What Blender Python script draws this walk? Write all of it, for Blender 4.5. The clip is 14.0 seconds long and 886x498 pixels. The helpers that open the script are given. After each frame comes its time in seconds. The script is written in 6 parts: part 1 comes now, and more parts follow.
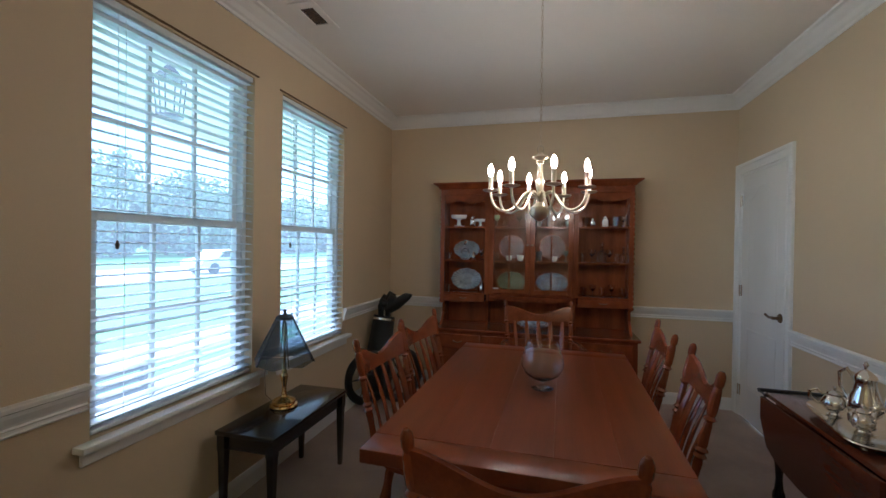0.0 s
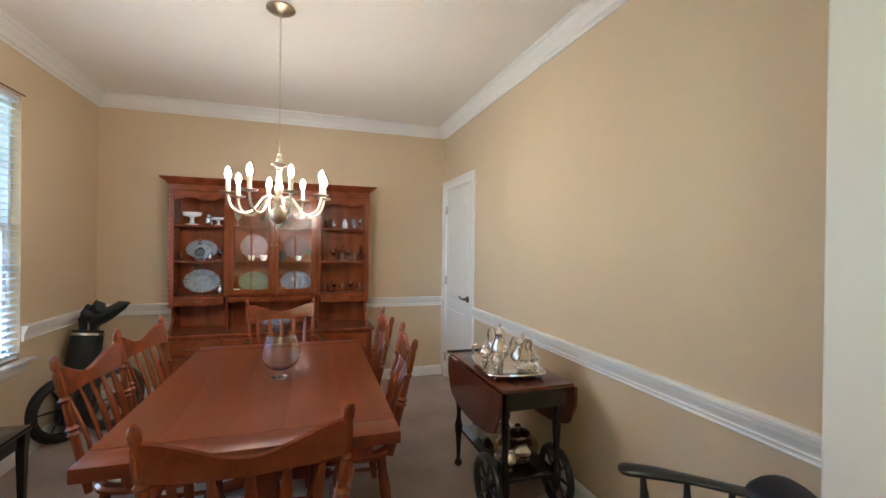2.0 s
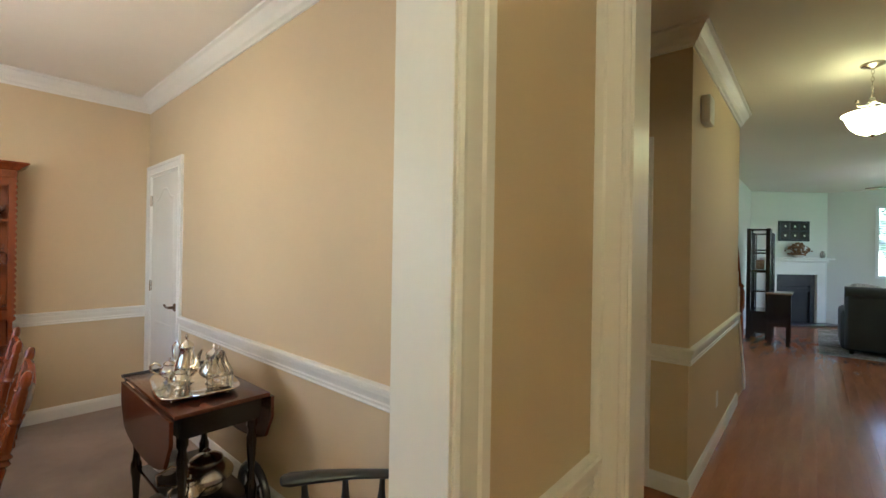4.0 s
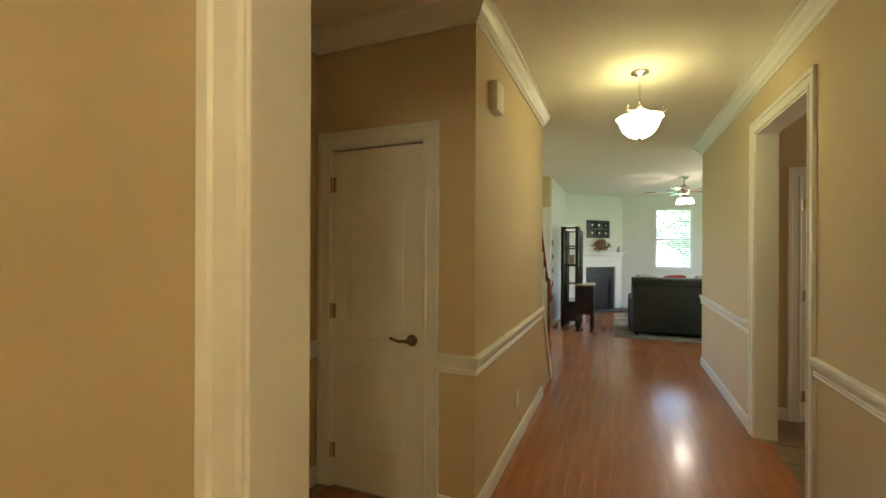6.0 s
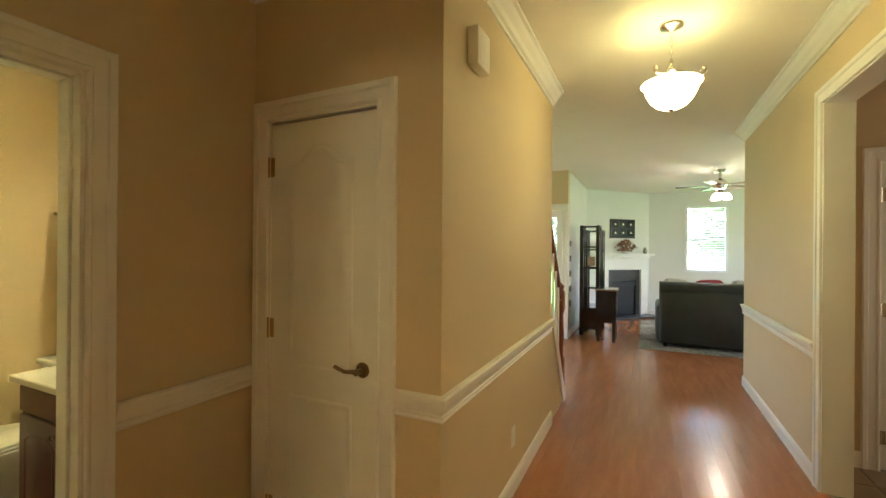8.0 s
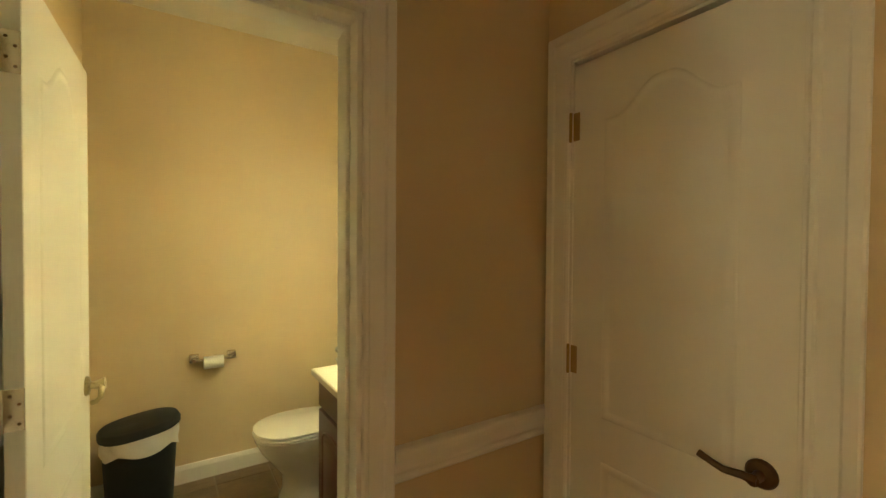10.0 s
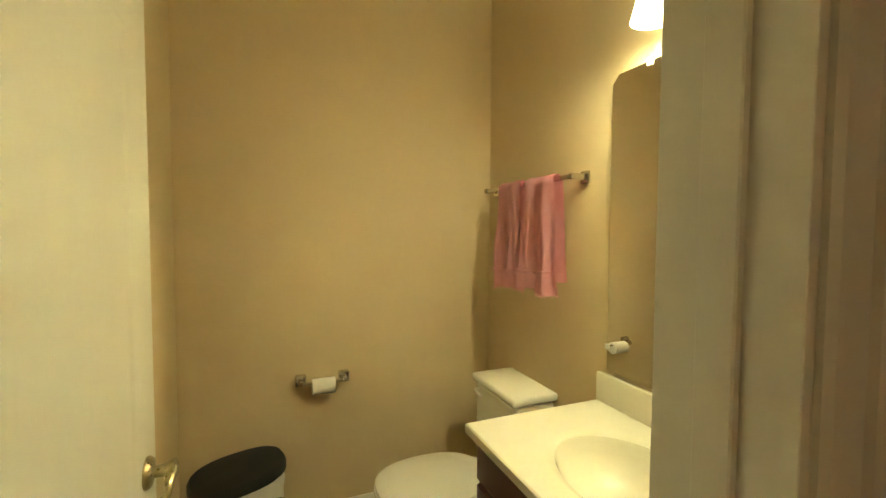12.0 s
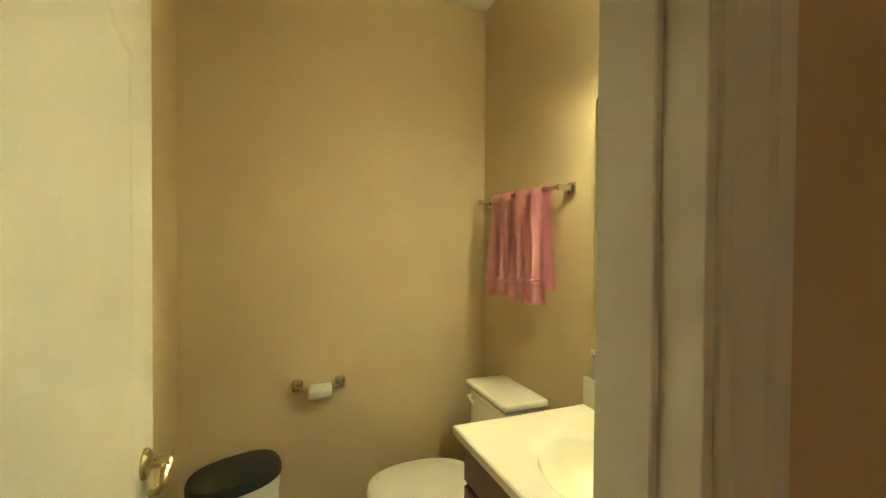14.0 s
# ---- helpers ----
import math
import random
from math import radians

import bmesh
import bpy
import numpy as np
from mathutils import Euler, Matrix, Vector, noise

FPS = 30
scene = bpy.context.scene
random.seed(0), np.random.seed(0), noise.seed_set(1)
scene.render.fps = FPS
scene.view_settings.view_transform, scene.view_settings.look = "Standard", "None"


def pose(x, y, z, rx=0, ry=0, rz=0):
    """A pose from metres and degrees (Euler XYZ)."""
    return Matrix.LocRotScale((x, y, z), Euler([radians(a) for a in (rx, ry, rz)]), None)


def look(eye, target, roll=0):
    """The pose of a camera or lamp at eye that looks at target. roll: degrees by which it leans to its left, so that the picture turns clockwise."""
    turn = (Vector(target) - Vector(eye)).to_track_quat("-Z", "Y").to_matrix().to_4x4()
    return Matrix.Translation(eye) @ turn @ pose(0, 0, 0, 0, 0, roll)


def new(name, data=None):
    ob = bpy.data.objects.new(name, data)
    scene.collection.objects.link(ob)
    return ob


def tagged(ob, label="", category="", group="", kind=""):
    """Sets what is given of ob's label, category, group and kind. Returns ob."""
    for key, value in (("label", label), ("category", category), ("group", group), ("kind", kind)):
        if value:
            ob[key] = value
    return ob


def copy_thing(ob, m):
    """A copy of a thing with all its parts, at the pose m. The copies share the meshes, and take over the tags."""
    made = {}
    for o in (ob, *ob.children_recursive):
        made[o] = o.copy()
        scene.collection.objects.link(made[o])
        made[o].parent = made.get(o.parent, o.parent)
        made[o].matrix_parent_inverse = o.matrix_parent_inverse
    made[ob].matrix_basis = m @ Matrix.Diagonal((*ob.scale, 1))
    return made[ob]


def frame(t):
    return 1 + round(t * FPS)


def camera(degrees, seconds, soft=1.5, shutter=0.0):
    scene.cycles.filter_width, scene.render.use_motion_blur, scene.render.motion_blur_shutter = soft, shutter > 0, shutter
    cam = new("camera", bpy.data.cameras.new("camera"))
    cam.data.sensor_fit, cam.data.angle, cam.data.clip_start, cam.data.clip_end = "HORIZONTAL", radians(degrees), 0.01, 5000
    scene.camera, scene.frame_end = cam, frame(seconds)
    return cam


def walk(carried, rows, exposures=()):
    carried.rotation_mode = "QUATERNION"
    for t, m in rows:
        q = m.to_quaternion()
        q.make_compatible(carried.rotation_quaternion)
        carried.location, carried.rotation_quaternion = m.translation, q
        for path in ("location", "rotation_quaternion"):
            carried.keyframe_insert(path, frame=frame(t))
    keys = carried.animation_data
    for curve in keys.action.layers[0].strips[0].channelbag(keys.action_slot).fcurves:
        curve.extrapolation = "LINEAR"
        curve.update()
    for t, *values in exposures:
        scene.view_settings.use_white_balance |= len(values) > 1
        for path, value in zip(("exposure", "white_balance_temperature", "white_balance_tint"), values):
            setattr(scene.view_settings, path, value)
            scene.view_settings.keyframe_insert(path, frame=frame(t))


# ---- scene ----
cam = camera(92.7, 14.0)
PATH = [
    (0, (2.801, 0.986, 1.403), (2.295, 2.921, 1.388), 0.8),
    (0.5, (2.815, 0.875, 1.416), (2.553, 2.858, 1.395), 0.9),
    (1, (2.821, 0.804, 1.418), (2.835, 2.804, 1.399), 0.9),
    (1.5, (2.856, 0.73, 1.442), (3.183, 2.703, 1.416), 1.0),
    (2, (2.868, 0.705, 1.42), (3.49, 2.606, 1.411), 0.7),
    (2.5, (2.881, 0.674, 1.417), (3.779, 2.461, 1.415), 0.9),
    (3, (2.956, 0.65, 1.42), (4.074, 2.308, 1.417), 0.9),
    (3.5, (3.064, 0.622, 1.423), (4.391, 2.119, 1.421), 0.9),
    (4, (3.208, 0.605, 1.425), (4.713, 1.922, 1.427), 0.9),
    (4.2, (3.272, 0.61, 1.427), (4.839, 1.853, 1.427), 1.0),
    (6.3, (3.999, 0.382, 1.441), (5.857, 1.123, 1.437), 0.3),
    (6.5, (4.074, 0.352, 1.443), (5.936, 1.081, 1.439), 0.4),
    (6.9, (4.213, 0.369, 1.43), (6.083, 1.077, 1.441), 0.5),
    (7.2, (4.301, 0.354, 1.438), (6.169, 1.071, 1.439), 0.5),
    (9.3, (4.794, 0.822, 1.436), (6.229, 2.215, 1.425), 0.5),
    (9.5, (4.807, 0.901, 1.446), (6.149, 2.383, 1.415), 0.4),
    (10, (4.878, 1.111, 1.445), (5.969, 2.787, 1.408), 0.4),
    (10.5, (4.906, 1.28, 1.447), (5.774, 3.081, 1.4), 0.4),
    (11, (4.9, 1.5, 1.465), (5.668, 3.344, 1.368), 0.3),
    (11.5, (4.89, 1.767, 1.455), (5.649, 3.615, 1.361), 0.3),
    (12, (4.885, 1.95, 1.447), (5.638, 3.801, 1.356), 0.3),
    (12.5, (4.899, 2.046, 1.444), (5.643, 3.899, 1.347), 0.2),
    (13, (4.905, 2.069, 1.442), (5.645, 3.925, 1.351), 0.2),
    (13.5, (4.9, 2.01, 1.457), (5.642, 3.865, 1.372), 0.2),
    (14, (4.912, 1.874, 1.433), (5.643, 3.735, 1.401), 0.4),
]
EXPOSURES = [(0.0, 1.88, 4800, 10), (1.0, 2.34, 5000, 10), (2.0, 3.10, 5000, 10), (3.0, 3.24, 5150, 10), (4.0, 3.12, 5350, 10), (5.5, 3.42, 6250, 10), (7.0, 3.84, 6800, 10), (9.5, 4.0, 6700, 10), (11.0, 3.88, 6650, 10), (12.5, 3.64, 6600, 10), (14.0, 3.68, 6400, 10)]
walk(cam, [(t, look(eye, target, roll)) for t, eye, target, roll in PATH], EXPOSURES)

# ---- light ----
H = 2.74  # ceiling height
world = bpy.data.worlds.new("world")
scene.world = world
world.use_nodes = True
wn = world.node_tree
sky = wn.nodes.new("ShaderNodeTexSky")
sky.sky_type = 'NISHITA'
sky.sun_disc = False
sky.sun_elevation = radians(64)
sky.sun_rotation = radians(120)
sky.air_density, sky.dust_density = 1.0, 0.8
wn.nodes["Background"].inputs[1].default_value = 0.15
wn.links.new(sky.outputs[0], wn.nodes["Background"].inputs[0])


def lamp(name, kind, energy, color, m, size=0.1, size_y=None):
    d = bpy.data.lights.new(name, kind)
    d.energy, d.color = energy, color
    if kind == 'AREA':
        d.shape, d.size, d.size_y = 'RECTANGLE', size, size_y or size
    elif kind == 'SUN':
        d.angle = size
    else:
        d.shadow_soft_size = size
    ob = new(name, d)
    ob.matrix_world = m
    return ob


WARM = (1.0, 0.95, 0.47)
BATH = (1.0, 0.985, 0.53)
DAY = (0.80, 0.91, 1.0)
lamp("sun", 'SUN', 5.0, (1.0, 0.96, 0.92), look((-9, 8, 22), (0, 3.0, 1.2)), radians(80))
# Area lamp added in the unseen south opening to give the living room daylight.
lamp("living_fill_light", 'AREA', 1.0, DAY, look((12.6, -3.85, 1.5), (12.6, 0, 1.2)), 2.4, 1.6)
# Unseen area lamp in a bare opening, added to brighten the stairwell.
lamp("stair_fill_light", 'AREA', 1.1, DAY, look((10.2, 4.55, 1.5), (10.2, 0, 1.2)), 1.2, 1.6)
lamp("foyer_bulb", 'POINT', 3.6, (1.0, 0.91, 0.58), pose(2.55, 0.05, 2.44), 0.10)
lamp("hall_bulb", 'POINT', 0.15, WARM, pose(7.30, 0.31, 2.44), 0.10)
lamp("vanity_bulb", 'POINT', 1.08, BATH, pose(5.850, 2.85, 2.055), 0.03)
lamp("vanity_bulb", 'POINT', 1.08, BATH, pose(5.850, 2.60, 2.055), 0.03)
lamp("fan_bulb", 'POINT', 1.0, (1, 0.85, 0.65), pose(12.5, -0.6, 2.16), 0.05)


for yy_, wide_, watts_ in ((2.628, 0.876, 0.50), (3.740, 0.812, 0.70)):
    w_ = lamp("window_sky_light", 'AREA', watts_, DAY, look((0.982, yy_, 1.503), (2.982, yy_, 1.503)), wide_, 1.695)
    w_.data.spread = radians(150)
# Fill lamp added in the closed passage, which has no window.
lamp("passage_fill_light", 'AREA', 0.6, (1.0, 0.88, 0.72), look((7.7, -2.5, 1.5), (7.0, 0, 1.3)), 0.9, 1.2)


# ---- materials ----
def material(name, color, rough=0.5, metal=0.0, vary=0.06, scale=6.0, bump=0.0, bscale=120.0, second=None, transmission=0.0,
             emission=None, strength=0.0, coat=0.0, stretch=(1, 1, 1), ior=1.45, rand=0.0, alpha=1.0, fine=0.5, sheen=0.0, translucent=False):
    m = bpy.data.materials.new(name)
    m.use_nodes = True
    n, l = m.node_tree.nodes, m.node_tree.links
    b = n["Principled BSDF"]
    b.inputs["Roughness"].default_value = rough
    b.inputs["Metallic"].default_value = metal
    b.inputs["IOR"].default_value = ior
    b.inputs["Transmission Weight"].default_value = transmission
    b.inputs["Coat Weight"].default_value = coat
    b.inputs["Coat Roughness"].default_value = 0.12
    b.inputs["Sheen Weight"].default_value = sheen
    b.inputs["Alpha"].default_value = alpha
    if emission:
        b.inputs["Emission Color"].default_value = (*emission, 1)
        b.inputs["Emission Strength"].default_value = strength
    tc = n.new("ShaderNodeTexCoord")
    mp = n.new("ShaderNodeMapping")
    mp.inputs["Scale"].default_value = stretch
    l.new(tc.outputs["Object"], mp.inputs[0])
    big, small = n.new("ShaderNodeTexNoise"), n.new("ShaderNodeTexNoise")
    big.inputs["Scale"].default_value, big.inputs["Detail"].default_value = scale, 4
    small.inputs["Scale"].default_value, small.inputs["Detail"].default_value = scale * 9, 3
    for t in (big, small):
        l.new(mp.outputs[0], t.inputs["Vector"])
    mix = n.new("ShaderNodeMix")
    mix.data_type = 'RGBA'
    lo = tuple(c * (1 - vary) for c in color)
    hi = second or tuple(min(1, c * (1 + vary)) for c in color)
    mix.inputs[6].default_value, mix.inputs[7].default_value = (*lo, 1), (*hi, 1)
    add = n.new("ShaderNodeMath")
    add.operation = 'MULTIPLY_ADD'
    add.inputs[1].default_value = fine
    l.new(small.outputs["Fac"], add.inputs[0])
    sub = n.new("ShaderNodeMath")
    sub.operation = 'MULTIPLY_ADD'
    sub.inputs[1].default_value, sub.inputs[2].default_value = 1.6, -0.3 - fine * 0.5
    l.new(big.outputs["Fac"], sub.inputs[0])
    l.new(sub.outputs[0], add.inputs[2])
    clamp = n.new("ShaderNodeClamp")
    l.new(add.outputs[0], clamp.inputs[0])
    fac = clamp.outputs[0]
    if rand:
        info = n.new("ShaderNodeObjectInfo")
        r = n.new("ShaderNodeMath")
        r.operation = 'MULTIPLY_ADD'
        r.inputs[1].default_value, r.inputs[2].default_value = rand, -rand / 2
        l.new(info.outputs["Random"], r.inputs[0])
        a2 = n.new("ShaderNodeMath")
        a2.use_clamp = True
        l.new(fac, a2.inputs[0])
        l.new(r.outputs[0], a2.inputs[1])
        fac = a2.outputs[0]
    l.new(fac, mix.inputs[0])
    l.new(mix.outputs[2], b.inputs["Base Color"])
    rr = n.new("ShaderNodeMath")
    rr.operation = 'MULTIPLY_ADD'
    rr.use_clamp = True
    rr.inputs[1].default_value, rr.inputs[2].default_value = 0.16 * rough, rough * 0.92
    l.new(small.outputs["Fac"], rr.inputs[0])
    l.new(rr.outputs[0], b.inputs["Roughness"])
    if bump:
        bn, bt = n.new("ShaderNodeBump"), n.new("ShaderNodeTexNoise")
        bt.inputs["Scale"].default_value, bt.inputs["Detail"].default_value = bscale, 4
        l.new(mp.outputs[0], bt.inputs["Vector"])
        bn.inputs["Strength"].default_value, bn.inputs["Distance"].default_value = bump, 0.01
        l.new(bt.outputs["Fac"], bn.inputs["Height"])
        l.new(bn.outputs[0], b.inputs["Normal"])
    return m


PAINT = material("tan_wall_paint", (0.640, 0.505, 0.322), 0.62, vary=0.035, scale=1.3, bump=0.12, bscale=220)
PALE = material("pale_living_paint", (0.72, 0.72, 0.68), 0.6, vary=0.03, scale=1.5, bump=0.1, bscale=220)
CEIL = material("ceiling_paint", (0.82, 0.77, 0.69), 0.85, vary=0.03, scale=1.2, bump=0.18, bscale=160)
TRIM = material("white_trim_paint", (0.80, 0.78, 0.73), 0.32, vary=0.025, scale=4, bump=0.02, bscale=60)
DOOR = material("white_door_paint", (0.78, 0.76, 0.70), 0.36, vary=0.03, scale=3, bump=0.05, bscale=90, stretch=(1, 1, 0.15))
CARPET = material("grey_brown_carpet", (0.41, 0.295, 0.225), 0.95, vary=0.30, scale=3, bump=0.9, bscale=420, sheen=0.3)
CHERRY = material("cherry_wood", (0.190, 0.044, 0.013), 0.20, vary=0.42, fine=0.55, scale=2.2, stretch=(5, 0.6, 5), bump=0.03, bscale=60, coat=0.25, rand=0.25)
CHERRY_V = material("cherry_wood_upright", (0.200, 0.049, 0.014), 0.22, vary=0.42, fine=0.55, scale=2.2, stretch=(5, 5, 0.6), bump=0.03, bscale=60, coat=0.2, rand=0.25)
TABLEW = material("polished_cherry_tabletop", (0.195, 0.046, 0.015), 0.29, vary=0.34, fine=0.45, scale=2.0, stretch=(7, 0.5, 7), rand=0.08)
DARKWOOD = material("dark_mahogany", (0.105, 0.032, 0.016), 0.25, vary=0.3, scale=3, stretch=(4, 0.7, 4), coat=0.4)
EBONY = material("ebonised_wood", (0.014, 0.011, 0.010), 0.16, vary=0.3, scale=3, stretch=(4, 0.7, 4), coat=0.5)
BLACKPAINT = material("black_painted_wood", (0.018, 0.020, 0.024), 0.32, vary=0.3, scale=8, coat=0.3)
BRASS = material("polished_brass", (0.72, 0.47, 0.17), 0.16, 1.0, vary=0.12, scale=12)
ANTIQUE = material("antique_brass", (0.40, 0.28, 0.13), 0.42, 1.0, vary=0.15, scale=18)
PEWTER = material("dull_pewter", (0.54, 0.44, 0.31), 0.34, 1.0, vary=0.15, scale=18)
NICKEL = material("brushed_nickel", (0.62, 0.57, 0.50), 0.24, 1.0, vary=0.08, scale=14)
SILVER = material("polished_silver", (0.80, 0.77, 0.72), 0.12, 1.0, vary=0.10, scale=18)
AGED = material("aged_nickel", (0.40, 0.33, 0.20), 0.28, 1.0, vary=0.2, scale=18)
CHROME = material("chrome", (0.80, 0.80, 0.80), 0.07, 1.0, vary=0.04, scale=10)
BRONZE = material("antique_bronze", (0.16, 0.10, 0.055), 0.34, 1.0, vary=0.2, scale=20)
GLASS = material("clear_glass", (0.96, 0.97, 0.97), 0.02, transmission=1.0, vary=0.0)
PANE = material("window_pane", (0.97, 0.99, 1.0), 0.01, transmission=1.0, vary=0.0, ior=1.02)
SLAT = material("white_blind_slat", (0.74, 0.79, 0.82), 0.45, vary=0.04, scale=6)
VINYL = material("white_vinyl", (0.78, 0.80, 0.80), 0.4, vary=0.03, scale=6)
CERAMIC = material("white_porcelain", (0.84, 0.82, 0.76), 0.08, vary=0.02, scale=4, coat=0.4)
MARBLE = material("cultured_marble", (0.84, 0.80, 0.68), 0.12, vary=0.03, scale=5, coat=0.4)
MIRROR = material("mirror_silvering", (0.92, 0.93, 0.92), 0.015, 1.0, vary=0.0)
VANITY = material("dark_cherry_vanity", (0.085, 0.020, 0.018), 0.34, vary=0.25, scale=3, stretch=(4, 4, 0.7), coat=0.2)
PINK = material("pink_terry", (0.96, 0.48, 0.58), 0.95, vary=0.12, scale=20, bump=0.2, bscale=500, sheen=0.0)
PAPER = material("white_paper", (0.85, 0.83, 0.78), 0.85, vary=0.03, scale=30, bump=0.2, bscale=200)
BLACKPLASTIC = material("black_plastic", (0.011, 0.013, 0.012), 0.58, vary=0.2, scale=20, bump=0.08, bscale=300)
BAG = material("white_bin_liner", (0.80, 0.78, 0.74), 0.35, vary=0.06, scale=15, bump=0.5, bscale=40)
CANDLE = material("cream_candle_sleeve", (0.66, 0.57, 0.42), 0.5, vary=0.04, scale=20)
BULB = material("lit_bulb", (1, 0.9, 0.7), 0.2, emission=(1.0, 0.785, 0.54), strength=52, vary=0.0)
BOWL = material("frosted_lit_glass", (0.95, 0.88, 0.7), 0.4, emission=(1.0, 0.93, 0.43), strength=1.85, vary=0.05, scale=20)
SHADE_LIT = material("lit_opal_shade", (0.95, 0.9, 0.78), 0.3, emission=(1.0, 0.985, 0.52), strength=0.9, vary=0.03)
FANGLASS = material("lit_fan_shade", (0.95, 0.92, 0.85), 0.3, emission=(1.0, 0.9, 0.75), strength=2.9, vary=0.03)
WOODFLOOR = material("cherry_floor_plank", (0.40, 0.150, 0.062), 0.24, vary=0.24, scale=2.6, stretch=(0.8, 3.5, 3.5), coat=0.22, rand=0.20, fine=0.5, bump=0.02, bscale=80)
STONE = material("brown_stone_tile", (0.24, 0.17, 0.105), 0.42, vary=0.35, scale=5, bump=0.15, bscale=60, rand=0.3)
GROUT = material("grey_grout", (0.30, 0.25, 0.19), 0.9, vary=0.1, scale=30, bump=0.3, bscale=300)
SOFA = material("dark_green_leather", (0.020, 0.024, 0.020), 0.42, vary=0.3, scale=4, bump=0.15, bscale=200)
CREAM = material("cream_upholstery", (0.55, 0.47, 0.38), 0.9, vary=0.15, scale=14, bump=0.4, bscale=300)
GRASS = material("lawn_grass", (0.055, 0.17, 0.032), 0.9, vary=0.35, scale=1.2, bump=0.6, bscale=30)
ASPHALT = material("pale_concrete_drive", (0.29, 0.29, 0.285), 0.85, vary=0.12, scale=1.5, bump=0.2, bscale=40)
# Leaf green is paled: the haze over the far trees is in the colour.
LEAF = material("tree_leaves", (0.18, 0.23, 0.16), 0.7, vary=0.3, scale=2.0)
BARK = material("tree_bark", (0.12, 0.085, 0.06), 0.9, vary=0.3, scale=8, bump=0.6, bscale=30)


# ---- mesh helpers ----
def thing(name, label, category, group="", at=(0, 0, 0), rz=0.0):
    ob = new(name)
    ob.empty_display_size = 0.1
    ob.matrix_world = pose(*at, 0, 0, rz)
    return tagged(ob, label, category, group)


def mesh_of(name, bm, mat, smooth=None):
    bmesh.ops.recalc_face_normals(bm, faces=bm.faces)
    me = bpy.data.meshes.new(name)
    bm.to_mesh(me)
    bm.free()
    me.materials.append(mat)
    if smooth:
        me.shade_smooth()
        me.set_sharp_from_angle(angle=radians(smooth))
    return me


def part(name, bm, mat, parent, label="", smooth=35, m=None):
    ob = new(name, mesh_of(name, bm, mat, smooth))
    ob.parent = parent
    if m is not None:
        ob.matrix_local = m
    if label:
        tagged(ob, label)
    return ob


def single(name, bm, mat, label, category, group="", smooth=35, m=None):
    ob = new(name, mesh_of(name, bm, mat, smooth))
    if m is not None:
        ob.matrix_world = m
    return tagged(ob, label, category, group)


def structure(name, bm, mat, label="", category="", smooth=None):
    ob = new(name, mesh_of(name, bm, mat, smooth))
    return tagged(ob, label, category, kind="structure")


def B():
    return bmesh.new()


def box(bm, x0, x1, y0, y1, z0, z1, bevel=0.0, seg=1):
    c = Matrix.LocRotScale(((x0 + x1) / 2, (y0 + y1) / 2, (z0 + z1) / 2), None, (abs(x1 - x0), abs(y1 - y0), abs(z1 - z0)))
    vs = bmesh.ops.create_cube(bm, size=1, matrix=c)["verts"]
    if bevel:
        es = list({e for v in vs for e in v.link_edges})
        bmesh.ops.bevel(bm, geom=es, offset=bevel, segments=seg, affect='EDGES', profile=0.5)
    return bm


def boxes(*args, bevel=0.0, seg=1):
    bm = B()
    for a in args:
        box(bm, *a, bevel=bevel, seg=seg)
    return bm


def ring_faces(bm, rings, closed_ring=True, cap0=True, cap1=True):
    n = len(rings[0])
    for a, b in zip(rings, rings[1:]):
        for i in range(n if closed_ring else n - 1):
            j = (i + 1) % n
            try:
                bm.faces.new((a[i], a[j], b[j], b[i]))
            except ValueError:
                pass
    if cap0:
        bm.faces.new(rings[0][::-1])
    if cap1:
        bm.faces.new(rings[-1])


def lathe(bm, profile, n=20, at=(0, 0, 0), sx=1.0, sy=1.0, close=True):
    """profile: (radius, height) from the foot up."""
    rings = []
    for r, z in profile:
        r = max(r, 0.0004)
        rings.append([bm.verts.new((at[0] + sx * r * math.cos(2 * math.pi * k / n), at[1] + sy * r * math.sin(2 * math.pi * k / n), at[2] + z)) for k in range(n)])
    ring_faces(bm, rings, True, close, close)
    return bm


def tube(bm, pts, r, n=8, flat=1.0):
    """A round bar along points; r may be a list; flat squeezes it across its second axis."""
    pts = [Vector(p) for p in pts]
    rs = r if isinstance(r, (list, tuple)) else [r] * len(pts)
    rings = []
    up = Vector((0, 0, 1))
    prev = None
    for i, p in enumerate(pts):
        d = (pts[min(i + 1, len(pts) - 1)] - pts[max(i - 1, 0)]).normalized()
        if prev is None:
            a = d.cross(up)
            if a.length < 0.05:
                a = d.cross(Vector((0, 1, 0)))
        else:
            a = prev - d * prev.dot(d)
        a.normalize()
        prev = a
        b = d.cross(a)
        rings.append([bm.verts.new(p + rs[i] * (math.cos(2 * math.pi * k / n) * a + flat * math.sin(2 * math.pi * k / n) * b)) for k in range(n)])
    ring_faces(bm, rings)
    return bm


def arc(p0, p1, p2, n=10):
    """A quadratic curve through control points."""
    a, b, c = Vector(p0), Vector(p1), Vector(p2)
    return [(1 - t) ** 2 * a + 2 * t * (1 - t) * b + t * t * c for t in (i / n for i in range(n + 1))]


